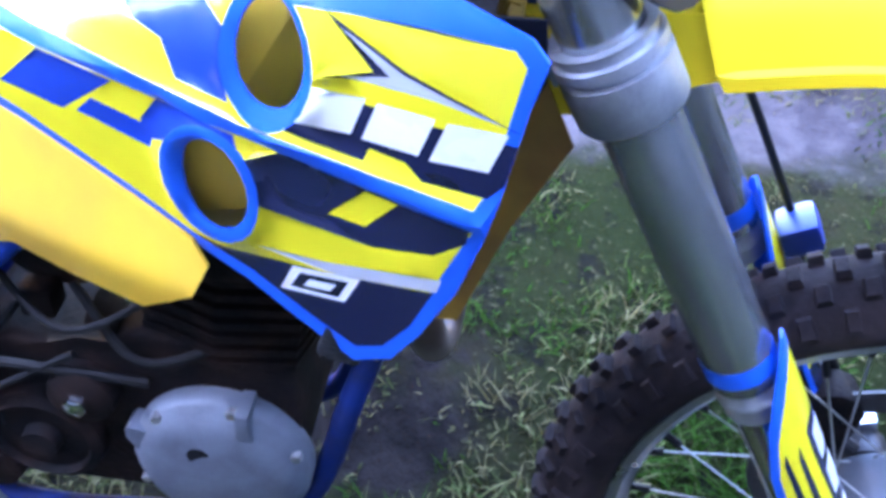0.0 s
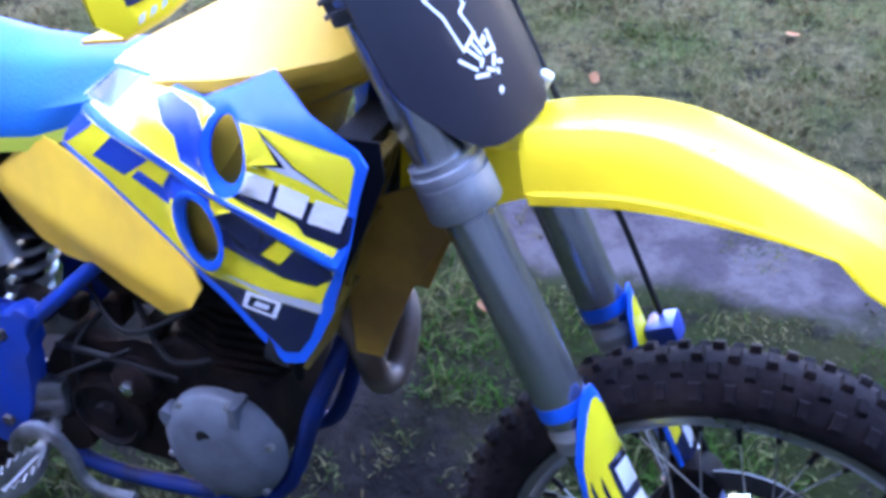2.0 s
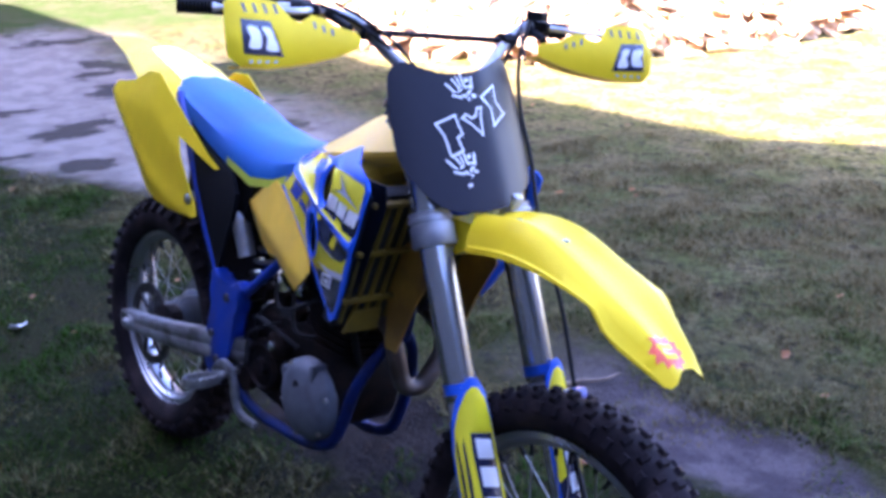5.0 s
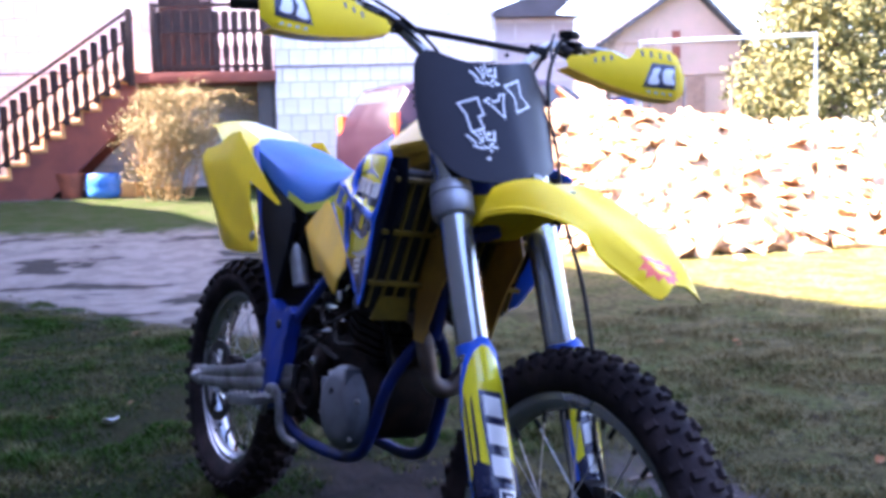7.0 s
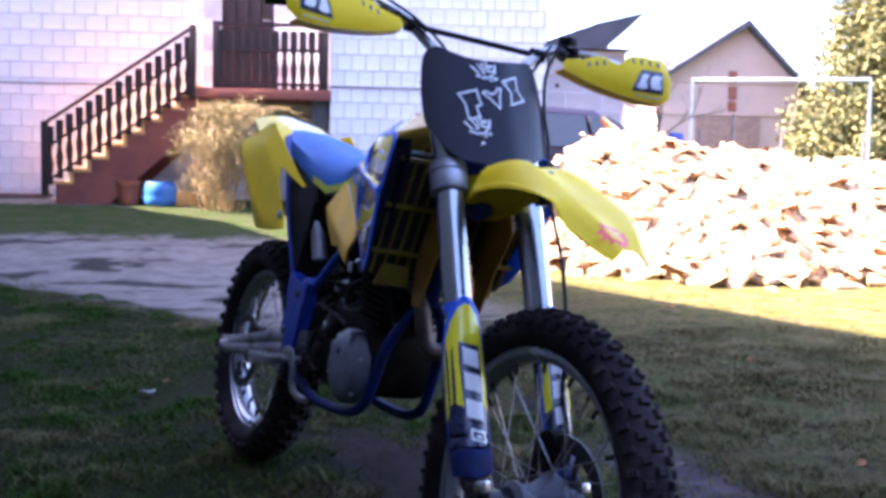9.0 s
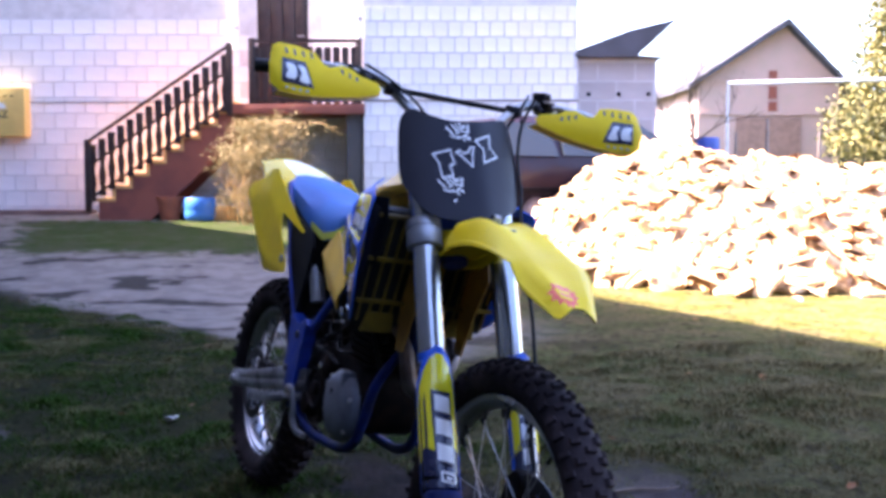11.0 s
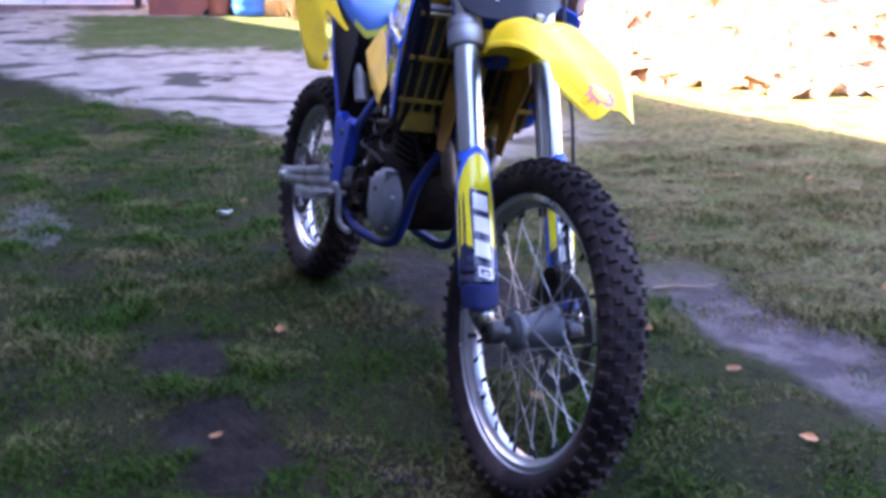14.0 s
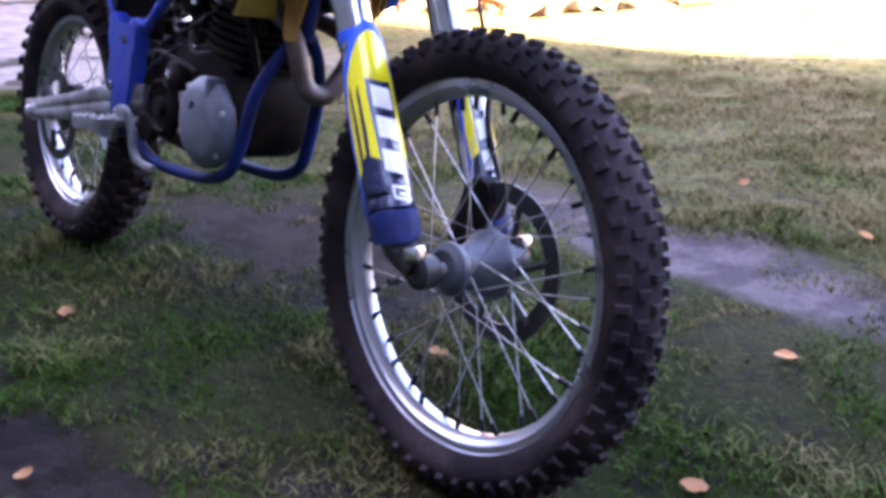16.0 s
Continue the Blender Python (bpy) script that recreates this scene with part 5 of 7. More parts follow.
for cx, cz, turn in ((-0.022, 0.813, 20), (-0.050, 0.690, 20)):
    c_, s_ = math.cos(radians(turn)), math.sin(radians(turn))
    for a, b, w, h, lean in ((-0.026, 0.006, 0.004, 0.022, 30), (-0.020, -0.010, 0.022, 0.0035, -30), (-0.012, 0.009, 0.004, 0.020, 20), (-0.004, 0.010, 0.0035, 0.018, 5), (0.004, 0.010, 0.004, 0.020, -5), (0.012, 0.007, 0.010, 0.006, 10), (0.008, -0.003, 0.016, 0.0035, -15), (0.019, -0.002, 0.005, 0.016, -25), (0.006, -0.012, 0.014, 0.004, 20), (0.012, -0.018, 0.010, 0.004, -35), (-0.006, -0.014, 0.012, 0.0035, -45), (0.024, 0.007, 0.005, 0.005, 0), (-0.010, -0.003, 0.012, 0.003, 12), (0.001, -0.021, 0.006, 0.004, 20)):
        lay += [(block(cx + a * c_ - b * s_, cz + a * s_ + b * c_, w, h, turn + lean, SLAB), 1)]
lay += [(block(-0.002, 0.798, 0.010, 0.004, 20, SLAB), 1), (block(-0.050, 0.655, 0.008, 0.005, 20, SLAB), 1)]
painted(bm, out, plate, lay, (), 0.015, 0.003)
number_plate = bpart("number_plate", bm, [PLATE, WHITE], None, "black front number plate with white sticker marks", 50)
for x, y, z in ((1.142, 0.012, 0.622), (1.152, 0.052, 0.634)):
    bm = bmesh.new()
    box(bm, (0.016, 0.018, 0.028), pose(x + 0.004, y, z - 0.012, 0, 25, 0), 0.005)
    part("tab", bm, GREY_STICKER, number_plate, "pale rubber mounting tab")
# radiator shrouds; u is x, v is z, mirrored by s
def shroud(s):
    def f(u, v):
        y = 0.118 + 0.284 * (u - 0.68) - 0.5 * max(0, u - 1.0) ** 1.0 * 0.3
        edge = lerp([(0.64, 0.588), (0.79, 0.571), (0.876, 0.554), (0.964, 0.538), (1.036, 0.522)], u)
        fold = lerp([(0.585, 0.535), (0.695, 0.580), (0.800, 0.606), (0.860, 0.628), (0.930, 0.646), (1.06, 0.665)], u)
        y += 0.007 * math.exp(-((v - edge) / 0.009) ** 2) - 0.10 * max(0.0, edge - 0.03 - v) - 0.06 * max(0.0, v - edge - 0.03) - 1.25 * 0.012 * math.log(1.0 + math.exp((v - fold) / 0.012))
        for cx, cz in ((0.898, 0.606), (0.842, 0.494)):
            d = math.hypot((u - cx) / 0.034, (v - cz) / 0.048)
            y += 0.007 * math.exp(-((d - 1.0) / 0.22) ** 2)
        return V(u, s * y, v)
    return f


def shroud_part(s):
    rim = [(0.588, 0.540), (0.640, 0.585), (0.695, 0.628), (0.775, 0.636), (0.857, 0.644), (0.900, 0.664), (0.940, 0.684), (0.998, 0.665), (1.057, 0.646), (1.067, 0.634), (1.057, 0.600), (1.045, 0.545), (1.036, 0.512), (1.017, 0.455), (0.990, 0.402), (0.968, 0.366), (0.937, 0.349), (0.903, 0.371), (0.857, 0.404), (0.813, 0.427), (0.777, 0.453), (0.685, 0.503)]
    h1, h2 = ring(0.899, 0.607, 0.0235, 0.036, 20, -8), ring(0.846, 0.496, 0.026, 0.042, 20, -8)
    r1, r2 = ring(0.897, 0.604, 0.031, 0.046, 22, -8), ring(0.842, 0.495, 0.038, 0.053, 22, -8)
    yellow_hi = [(0.652, 0.590), (0.697, 0.624), (0.775, 0.633), (0.857, 0.641), (0.950, 0.642), (1.048, 0.639), (1.055, 0.630), (1.046, 0.590), (1.036, 0.545), (1.028, 0.532), (0.964, 0.544), (0.880, 0.559), (0.795, 0.575), (0.720, 0.586)]
    yellow_lo = [(0.600, 0.544), (0.638, 0.576), (0.700, 0.578), (0.786, 0.562), (0.872, 0.546), (0.960, 0.530), (1.028, 0.515), (1.004, 0.462), (0.984, 0.410), (0.962, 0.378), (0.940, 0.367), (0.905, 0.387), (0.862, 0.416), (0.816, 0.438), (0.780, 0.461), (0.690, 0.512)]
    lay = [(yellow_hi, 1), (yellow_lo, 1)]
    # royal blue blocks
    for poly in ([(0.656, 0.592), (0.697, 0.624), (0.745, 0.629), (0.712, 0.594)], [(0.597, 0.540), (0.638, 0.576), (0.690, 0.577), (0.632, 0.536)], [(0.679, 0.535), (0.722, 0.572), (0.779, 0.561), (0.730, 0.525)], [(0.742, 0.527), (0.758, 0.542), (0.806, 0.530), (0.798, 0.512)], [(0.780, 0.622), (0.800, 0.632), (0.850, 0.632), (0.870, 0.620), (0.868, 0.570), (0.830, 0.576), (0.822, 0.600), (0.800, 0.606)], [(0.815, 0.560), (0.868, 0.545), (0.872, 0.515), (0.840, 0.540), (0.800, 0.520), (0.795, 0.535)]):
        lay += [(poly, 3)]
    # navy bands
    lay += [([(0.907, 0.562), (0.925, 0.594), (0.940, 0.592), (1.055, 0.580), (1.046, 0.552), (1.036, 0.541), (0.964, 0.549)], 2)]
    lay += [([(0.868, 0.492), (0.872, 0.527), (0.900, 0.541), (0.960, 0.530), (1.026, 0.516), (1.024, 0.503), (1.003, 0.488), (0.959, 0.479)], 2)]
    lay += [([(0.814, 0.438), (0.843, 0.434), (0.933, 0.440), (1.002, 0.452), (0.984, 0.410), (0.962, 0.378), (0.940, 0.367), (0.905, 0.387), (0.862, 0.416)], 2)]
    lay += [([(0.957, 0.549), (0.996, 0.545), (0.985, 0.556), (0.962, 0.560)], 1), ([(0.930, 0.498), (0.958, 0.527), (0.980, 0.524), (0.956, 0.496)], 1)]
    lay += [([(0.870, 0.446), (0.926, 0.450), (1.008, 0.466), (1.004, 0.453), (0.933, 0.440)], 4)]
    # slanted white marks
    for k in range(3):
        x = 0.924 + 0.043 * k
        z = 0.582 - 0.0035 * k
        lay += [([(x - 0.010, z - 0.013), (x + 0.026, z - 0.015), (x + 0.037, z + 0.012), (x + 0.001, z + 0.014)], 5)]
    lay += [([(0.884, 0.407), (0.897, 0.435), (0.949, 0.442), (0.935, 0.413)], 5), ([(0.892, 0.412), (0.902, 0.430), (0.940, 0.436), (0.930, 0.416)], 2), ([(0.903, 0.417), (0.909, 0.426), (0.930, 0.429), (0.924, 0.420)], 5)]
    # pale flash with a dark edge
    lay += [([(0.936, 0.641), (0.985, 0.617), (1.056, 0.588), (1.0, 0.606), (0.930, 0.604), (0.966, 0.612)], 2), ([(0.946, 0.634), (0.985, 0.614), (1.044, 0.592), (1.0, 0.603), (0.945, 0.605), (0.976, 0.611)], 4)]
    lay += [(r1, 0), (r2, 0)]
    bm = bmesh.new()
    painted(bm, rim, shroud(s), lay, (h1, h2), 0.010, 0.004 * -s, back=0)
    ob = bpart("radiator_shroud", bm, [BLUE, STICKER, NAVY, ROYAL, GREY_STICKER, WHITE], None, "blue plastic radiator shroud with yellow and navy stickers", 45)
    return ob


both(shroud_part)
# tank behind the duct holes, and its cover
bm = bmesh.new()
# x, top, half width of the top, of the edge, height of the edge, half width low down, bottom
T = [(0.62, 0.585, 0.045, 0.070, 0.550, 0.080, 0.50), (0.70, 0.634, 0.045, 0.076, 0.596, 0.105, 0.44), (0.795, 0.684, 0.048, 0.112, 0.628, 0.140, 0.355), (0.86, 0.720, 0.050, 0.122, 0.642, 0.150, 0.375), (0.90, 0.738, 0.050, 0.122, 0.652, 0.140, 0.53), (0.94, 0.745, 0.048, 0.110, 0.660, 0.098, 0.610), (0.985, 0.742, 0.042, 0.094, 0.670, 0.085, 0.635), (1.015, 0.722, 0.030, 0.068, 0.682, 0.060, 0.650)]
secs = []
for x, zt, wt, we, ze, wl, zb in T:
    half_sec = [(wt * 0.5, zt + 0.004), (wt, zt), (wt * 0.75 + we * 0.25, zt * 0.78 + ze * 0.22), (we, ze + 0.012), (we * 1.01, ze), (we * 0.96, ze - 0.012), (wl, (zb * 0.35 + ze * 0.65)), (wl * 0.9, zb * 0.7 + ze * 0.3), (wl * 0.5, zb)]
    secs.append([V(x, -a, z) for a, z in half_sec] + [V(x, a, z) for a, z in half_sec[::-1]])
loft(bm, secs)
bpart("fuel_tank", bm, OCHRE, None, "matt yellow plastic fuel tank", 28)

# seat: x, half width at the top, top, half width at the bottom, bottom
bm = bmesh.new()
S = [(0.05, 0.066, 0.674, 0.076, 0.645), (0.12, 0.076, 0.668, 0.086, 0.618), (0.20, 0.079, 0.656, 0.098, 0.595), (0.30, 0.078, 0.639, 0.104, 0.560), (0.40, 0.074, 0.613, 0.104, 0.527), (0.50, 0.070, 0.604, 0.102, 0.500), (0.58, 0.066, 0.606, 0.098, 0.515), (0.66, 0.062, 0.618, 0.094, 0.550), (0.74, 0.058, 0.636, 0.086, 0.590), (0.80, 0.052, 0.655, 0.074, 0.625), (0.84, 0.046, 0.668, 0.060, 0.650)]
secs = []
for x, w, z1, wb, z0 in S:
    secs.append([V(x, s * a, z) for s, a, z in ((-1, wb * 0.6, z0), (-1, wb, z0), (-1, wb * 1.0, z0 + (z1 - z0) * 0.20), (-1, wb * 0.985, z0 + (z1 - z0) * 0.55), (-1, w * 1.02, z1 - 0.018), (-1, w * 0.86, z1 - 0.004), (-1, w * 0.45, z1 + 0.002), (1, w * 0.45, z1 + 0.002), (1, w * 0.86, z1 - 0.004), (1, w * 1.02, z1 - 0.018), (1, wb * 0.985, z0 + (z1 - z0) * 0.55), (1, wb, z0 + (z1 - z0) * 0.20), (1, wb, z0), (1, wb * 0.6, z0))])
rings = [[bm.verts.new(p) for p in sct] for sct in secs]
for i, (a, b) in enumerate(zip(rings, rings[1:])):
    for k in range(14):
        f = bm.faces.new((a[k], a[(k + 1) % 14], b[(k + 1) % 14], b[k]))
        f.material_index = 1 if k in (1, 11) and i > 3 else 0
bm.faces.new(rings[0][::-1]), bm.faces.new(rings[-1])
bpart("seat", bm, [SEAT_BLUE, SEAT_LIME], None, "blue vinyl seat with a lime stripe", 50)

# rear mudguard: u is x, v across
def tail(u, v):
    w = lerp([(-0.38, 0.036), (-0.03, 0.122), (0.20, 0.118)], u)
    z = lerp([(-0.42, 0.706), (-0.30, 0.714), (-0.16, 0.716), (0.0, 0.694), (0.10, 0.668), (0.20, 0.62)], u)
    drop = lerp([(-0.38, 0.004), (-0.03, 0.048), (0.20, 0.05)], u)
    a = abs(v)
    return V(u, w * v, z - drop * max(0.0, (a - 0.55) / 0.45) ** 1.3 + 0.004 * math.cos(5 * v))


bm = bmesh.new()
out = [(-0.378, 0.1), (-0.358, 0.05), (-0.362, 0.0), (-0.358, -0.05), (-0.378, -0.1), (-0.2, -0.1), (-0.03, -0.1), (0.13, -0.08), (0.13, 0.08), (-0.03, 0.1), (-0.2, 0.1)]
painted(bm, out, lambda u, v: tail(u, v / 0.1), [([(-0.13, -0.038), (0.09, -0.050), (0.09, 0.050), (-0.13, 0.038)], 1)], (), 0.02, 0.003)
bpart("rear_mudguard", bm, [YELLOW, WHITE], None, "yellow plastic rear mudguard", 50)


def side_panel(s):
    def f(u, v):
        base = lerp([(-0.2, 0.138), (0.0, 0.142), (0.33, 0.142), (0.45, 0.130)], u)
        crease = lerp([(-0.14, 0.610), (-0.08, 0.575), (0.01, 0.495), (0.10, 0.430), (0.20, 0.398), (0.34, 0.385)], u)
        top = lerp([(-0.14, 0.66), (0.0, 0.665), (0.093, 0.676), (0.374, 0.512), (0.45, 0.48)], u)
        up = max(0.0, v - crease)
        return V(u, s * (base - 0.28 * max(0.0, v - top + 0.075) - 0.35 * max(0.0, crease - v) + 0.006 * math.exp(-(up / 0.02) ** 2)), v)
    out = [(-0.122, 0.628), (-0.128, 0.605), (-0.120, 0.560), (-0.085, 0.500), (-0.040, 0.440), (0.000, 0.384), (0.050, 0.371), (0.110, 0.371), (0.204, 0.375), (0.270, 0.380), (0.335, 0.388), (0.345, 0.393), (0.335, 0.412), (0.290, 0.462), (0.252, 0.510), (0.222, 0.556), (0.290, 0.535), (0.372, 0.508), (0.385, 0.512), (0.340, 0.535), (0.240, 0.592), (0.150, 0.645), (0.092, 0.680), (0.030, 0.676), (-0.028, 0.646), (-0.070, 0.636)]
    bm = bmesh.new()
    painted(bm, out, f, (), (), 0.022, 0.003 * -s)
    ob = bpart("side_panel", bm, YELLOW, None, "yellow plastic rear side panel", 50)
    p = f(0.303, 0.424)
    bm = bmesh.new()
    lathe(bm, p, (0, s, 0), [(0, 0.006), (0.008, 0.006), (0.013, 0.002), (0.013, -0.004), (0, -0.004)], 16)
    part("bolt", bm, STEEL, ob)
    bm = bmesh.new()
    out = [(0.198, 0.560), (0.30, 0.548), (0.43, 0.520), (0.470, 0.475), (0.458, 0.420), (0.40, 0.270), (0.365, 0.270), (0.330, 0.380), (0.262, 0.470)]
    painted(bm, out, lambda u, v: V(u, s * (0.118 - 0.03 * max(0, 0.4 - v) - 0.12 * max(0.0, v - 0.47)), v), (), (), 0.04, 0.012 * -s)
    bpart("airbox_cover", bm, BLACK, None, "black plastic airbox cover")
    # the faceted panel under the seat nose
    def g(u, v):
        crease = lerp([(0.50, 0.464), (0.62, 0.43), (0.80, 0.385)], u)
        seam = lerp([(0.497, 0.466), (0.590, 0.540), (0.688, 0.503), (0.815, 0.431), (0.83, 0.41)], u)
        return V(u, s * (0.096 + 0.25 * max(0.0, u - 0.60) + 0.24 * min(max(0.0, seam - v), max(0.0, seam - crease)) - 0.30 * max(0.0, crease - v)), v)
    bm = bmesh.new()
    out = [(0.497, 0.466), (0.545, 0.506), (0.590, 0.540), (0.640, 0.522), (0.688, 0.503), (0.735, 0.478), (0.780, 0.453), (0.815, 0.431), (0.826, 0.410), (0.812, 0.384), (0.758, 0.346), (0.70, 0.366), (0.651, 0.388), (0.630, 0.378), (0.590, 0.376), (0.550, 0.383), (0.515, 0.420)]
    painted(bm, out, g, (), (), 0.015, 0.004 * -s)
    bpart("tank_side_panel", bm, OCHRE, None, "faded yellow side panel below the seat nose", 25)
    return ob


both(side_panel)


# radiators with yellow louvred guards
def rad(y, v):
    return V(0.950 + 0.33 * (v - 0.33), y, v)


def radiator(s):
    bm = bmesh.new()
    prism(bm, [(0.048, 0.335), (0.172, 0.335), (0.176, 0.610), (0.048, 0.610)], lambda u, v, w: rad(s * u, v) + V(w, 0, -0.3 * w), -0.045, -0.012, bevel=0.004)
    core = bpart("radiator", bm, RADIATOR, None, "dark radiator core")
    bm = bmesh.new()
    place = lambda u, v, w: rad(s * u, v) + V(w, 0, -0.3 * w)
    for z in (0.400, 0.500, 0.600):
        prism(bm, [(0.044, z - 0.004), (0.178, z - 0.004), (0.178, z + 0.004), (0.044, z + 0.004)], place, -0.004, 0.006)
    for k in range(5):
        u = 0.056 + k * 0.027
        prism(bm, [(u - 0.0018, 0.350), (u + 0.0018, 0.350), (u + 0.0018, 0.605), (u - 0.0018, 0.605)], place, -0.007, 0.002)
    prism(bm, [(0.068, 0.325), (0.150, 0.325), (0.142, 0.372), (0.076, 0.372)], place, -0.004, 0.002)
    part("louvre_guard", bm, LOUVRE, core, "shade-darkened yellow plastic louvre guard")
    bm = bmesh.new()
    painted(bm, [(0.962, 0.640), (1.075, 0.640), (1.078, 0.600), (1.054, 0.540), (1.015, 0.452), (0.985, 0.400), (0.955, 0.372), (0.930, 0.372), (0.945, 0.45), (0.965, 0.55)], lambda u, v: V(u - 0.012, s * (0.160 + 0.05 * (v - 0.37)), v), (), (), 0.03, 0.003)
    part("duct", bm, BLACK, core)
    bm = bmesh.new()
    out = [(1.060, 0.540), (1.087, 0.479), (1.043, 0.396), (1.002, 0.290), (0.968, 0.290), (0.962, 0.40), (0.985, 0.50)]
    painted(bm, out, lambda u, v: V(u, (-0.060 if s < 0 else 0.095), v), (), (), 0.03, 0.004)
    part("wing", bm, WING, core, "shade-darkened yellow plastic inner wing")
    return core


both(radiator)

# frame
R = 0.0125
def frame_side(s):
    bm = bmesh.new()
    tube(bm, curve([(0.945, s * 0.012, 0.30), (0.930, s * 0.045, 0.25), (0.905, s * 0.070, 0.18), (0.880, s * 0.075, 0.095), (0.848, s * 0.078, 0.034), (0.78, s * 0.080, 0.004), (0.68, s * 0.085, -0.006), (0.56, s * 0.09, -0.004), (0.45, s * 0.09, 0.04)], 5), R, 12)
    a = bpart("cradle_tube", bm, GRIMY_SHADED_BLUE, None, "scuffed blue frame tube")
    bm = bmesh.new()
    tube(bm, curve([(1.00, s * 0.025, 0.68), (0.85, s * 0.06, 0.58), (0.70, s * 0.085, 0.43), (0.60, s * 0.095, 0.335), (0.49, s * 0.10, 0.235)], 5), R * 0.9, 12)
    bpart("top_tube", bm, BLUE_PAINT)
    bm = bmesh.new()
    tube(bm, curve([(0.415, s * 0.105, 0.245), (0.36, s * 0.110, 0.33), (0.30, s * 0.112, 0.43), (0.22, s * 0.105, 0.56), (0.14, s * 0.09, 0.64)], 5), 0.011, 10)
    bpart("subframe_tube", bm, BLUE_PAINT)
    bm = bmesh.new()
    out = [(0.385, 0.268), (0.408, 0.286), (0.432, 0.262), (0.465, 0.258), (0.500, 0.282), (0.525, 0.268), (0.505, 0.222), (0.498, 0.16), (0.478, 0.09), (0.445, 0.030), (0.405, 0.026), (0.378, 0.060), (0.388, 0.150), (0.402, 0.22)]
    prism(bm, smooth_loop(out, 3), lambda u, v, w: V(u, s * w, v), 0.088, 0.122, bevel=0.009)
    p = bpart("pivot_plate", bm, BLUE_PAINT, None, "blue cast pivot plate")
    for x, z in ((0.41, 0.13), (0.44, 0.075), (0.47, 0.235)):
        bm = bmesh.new()
        lathe(bm, (x, s * 0.118, z), (0, s, 0), [(0, 0.010), (0.009, 0.010), (0.011, 0.006), (0.011, 0), (0, 0)], 6)
        part("bolt", bm, DISC, p)
    return a


both(frame_side)
bm = tube(bmesh.new(), [(1.00, 0, 0.66), (0.945, 0, 0.29)], 0.018, 14)
bpart("down_tube", bm, GRIMY_SHADED_BLUE)


# swingarm
def arm(s):
    bm = bmesh.new()
    secs = []
    for x, zc, h, w in ((-0.062, 0.012, 0.030, 0.010), (-0.050, 0.010, 0.046, 0.014), (0.04, 0.022, 0.052, 0.016), (0.20, 0.052, 0.060, 0.018), (0.35, 0.085, 0.068, 0.020), (0.47, 0.110, 0.070, 0.022), (0.53, 0.120, 0.056, 0.020)):
        y = lerp([(-0.06, 0.118), (0.3, 0.116), (0.53, 0.085)], x)
        secs.append([V(x, s * (y + a * w), zc + b * h / 2) for a, b in ((-1, -0.8), (-0.8, -1), (0.8, -1), (1, -0.8), (1, -0.1), (0.9, 0.0), (1, 0.1), (1, 0.8), (0.8, 1), (-0.8, 1), (-1, 0.8))])
    loft(bm, secs)
    ob = bpart("swingarm", bm, DULL_ALU, None, "bare aluminium swingarm")
    bm = bmesh.new()
    lathe(bm, (0.0, s * 0.132, 0.012), (0, s, 0), [(0, 0.018), (0.010, 0.018), (0.014, 0.014), (0.014, 0.004), (0.022, 0.004), (0.022, 0), (0, 0)], 6 if s < 0 else 12)
    part("axle_nut", bm, STEEL, ob)
    return ob


both(arm)
bm = bmesh.new()
tube(bm, [(0, -0.13, 0.0), (0, 0.13, 0.0)], 0.011, 12)
bpart("rear_axle", bm, STEEL)
# engine
bm = bmesh.new()
prism(bm, smooth_loop([(0.47, 0.09), (0.50, 0.17), (0.56, 0.235), (0.66, 0.235), (0.74, 0.26), (0.84, 0.22), (0.860, 0.13), (0.835, 0.060), (0.74, 0.040), (0.58, 0.046)], 3), lambda u, v, w: V(u, w, v), -0.085, 0.085, bevel=0.012)
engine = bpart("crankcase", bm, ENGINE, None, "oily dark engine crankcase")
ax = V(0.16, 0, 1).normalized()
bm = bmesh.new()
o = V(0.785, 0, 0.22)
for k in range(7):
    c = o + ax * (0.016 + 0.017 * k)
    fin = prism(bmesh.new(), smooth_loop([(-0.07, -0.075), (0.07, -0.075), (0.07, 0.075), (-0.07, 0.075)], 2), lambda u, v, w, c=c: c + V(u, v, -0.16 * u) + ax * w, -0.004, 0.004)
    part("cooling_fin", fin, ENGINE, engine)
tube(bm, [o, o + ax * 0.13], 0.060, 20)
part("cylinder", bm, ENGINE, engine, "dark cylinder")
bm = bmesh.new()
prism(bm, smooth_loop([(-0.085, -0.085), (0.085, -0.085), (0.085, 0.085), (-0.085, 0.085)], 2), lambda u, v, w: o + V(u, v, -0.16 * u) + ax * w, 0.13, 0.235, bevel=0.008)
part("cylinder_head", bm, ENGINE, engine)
# ignition cover
bm = bmesh.new()
c = V(0.782, -0.085, 0.112)
lathe(bm, c, (0, -1, 0), [(0.088, -0.002), (0.088, 0.016), (0.084, 0.022), (0.080, 0.024), (0.076, 0.030), (0.060, 0.036), (0.0, 0.038)], 40)
cover = part("ignition_cover", bm, ALU_GREY, engine, "matt grey ignition cover")
bm = bmesh.new()
prism(bm, smooth_loop([(0.722, 0.150), (0.700, 0.160), (0.694, 0.145), (0.706, 0.128), (0.722, 0.118)], 2), lambda u, v, w: V(u, -w, v), 0.085, 0.112, bevel=0.003)
part("lug", bm, ALU_GREY, cover)
bm = bmesh.new()
lathe(bm, (0.768, -0.119, 0.140), (0, -1, 0), [(0.0, 0.003), (0.011, 0.003), (0.013, 0.001), (0.013, -0.006), (0, -0.006)], 20)
part("plug", bm, BLACK, cover, "dark inspection hole")
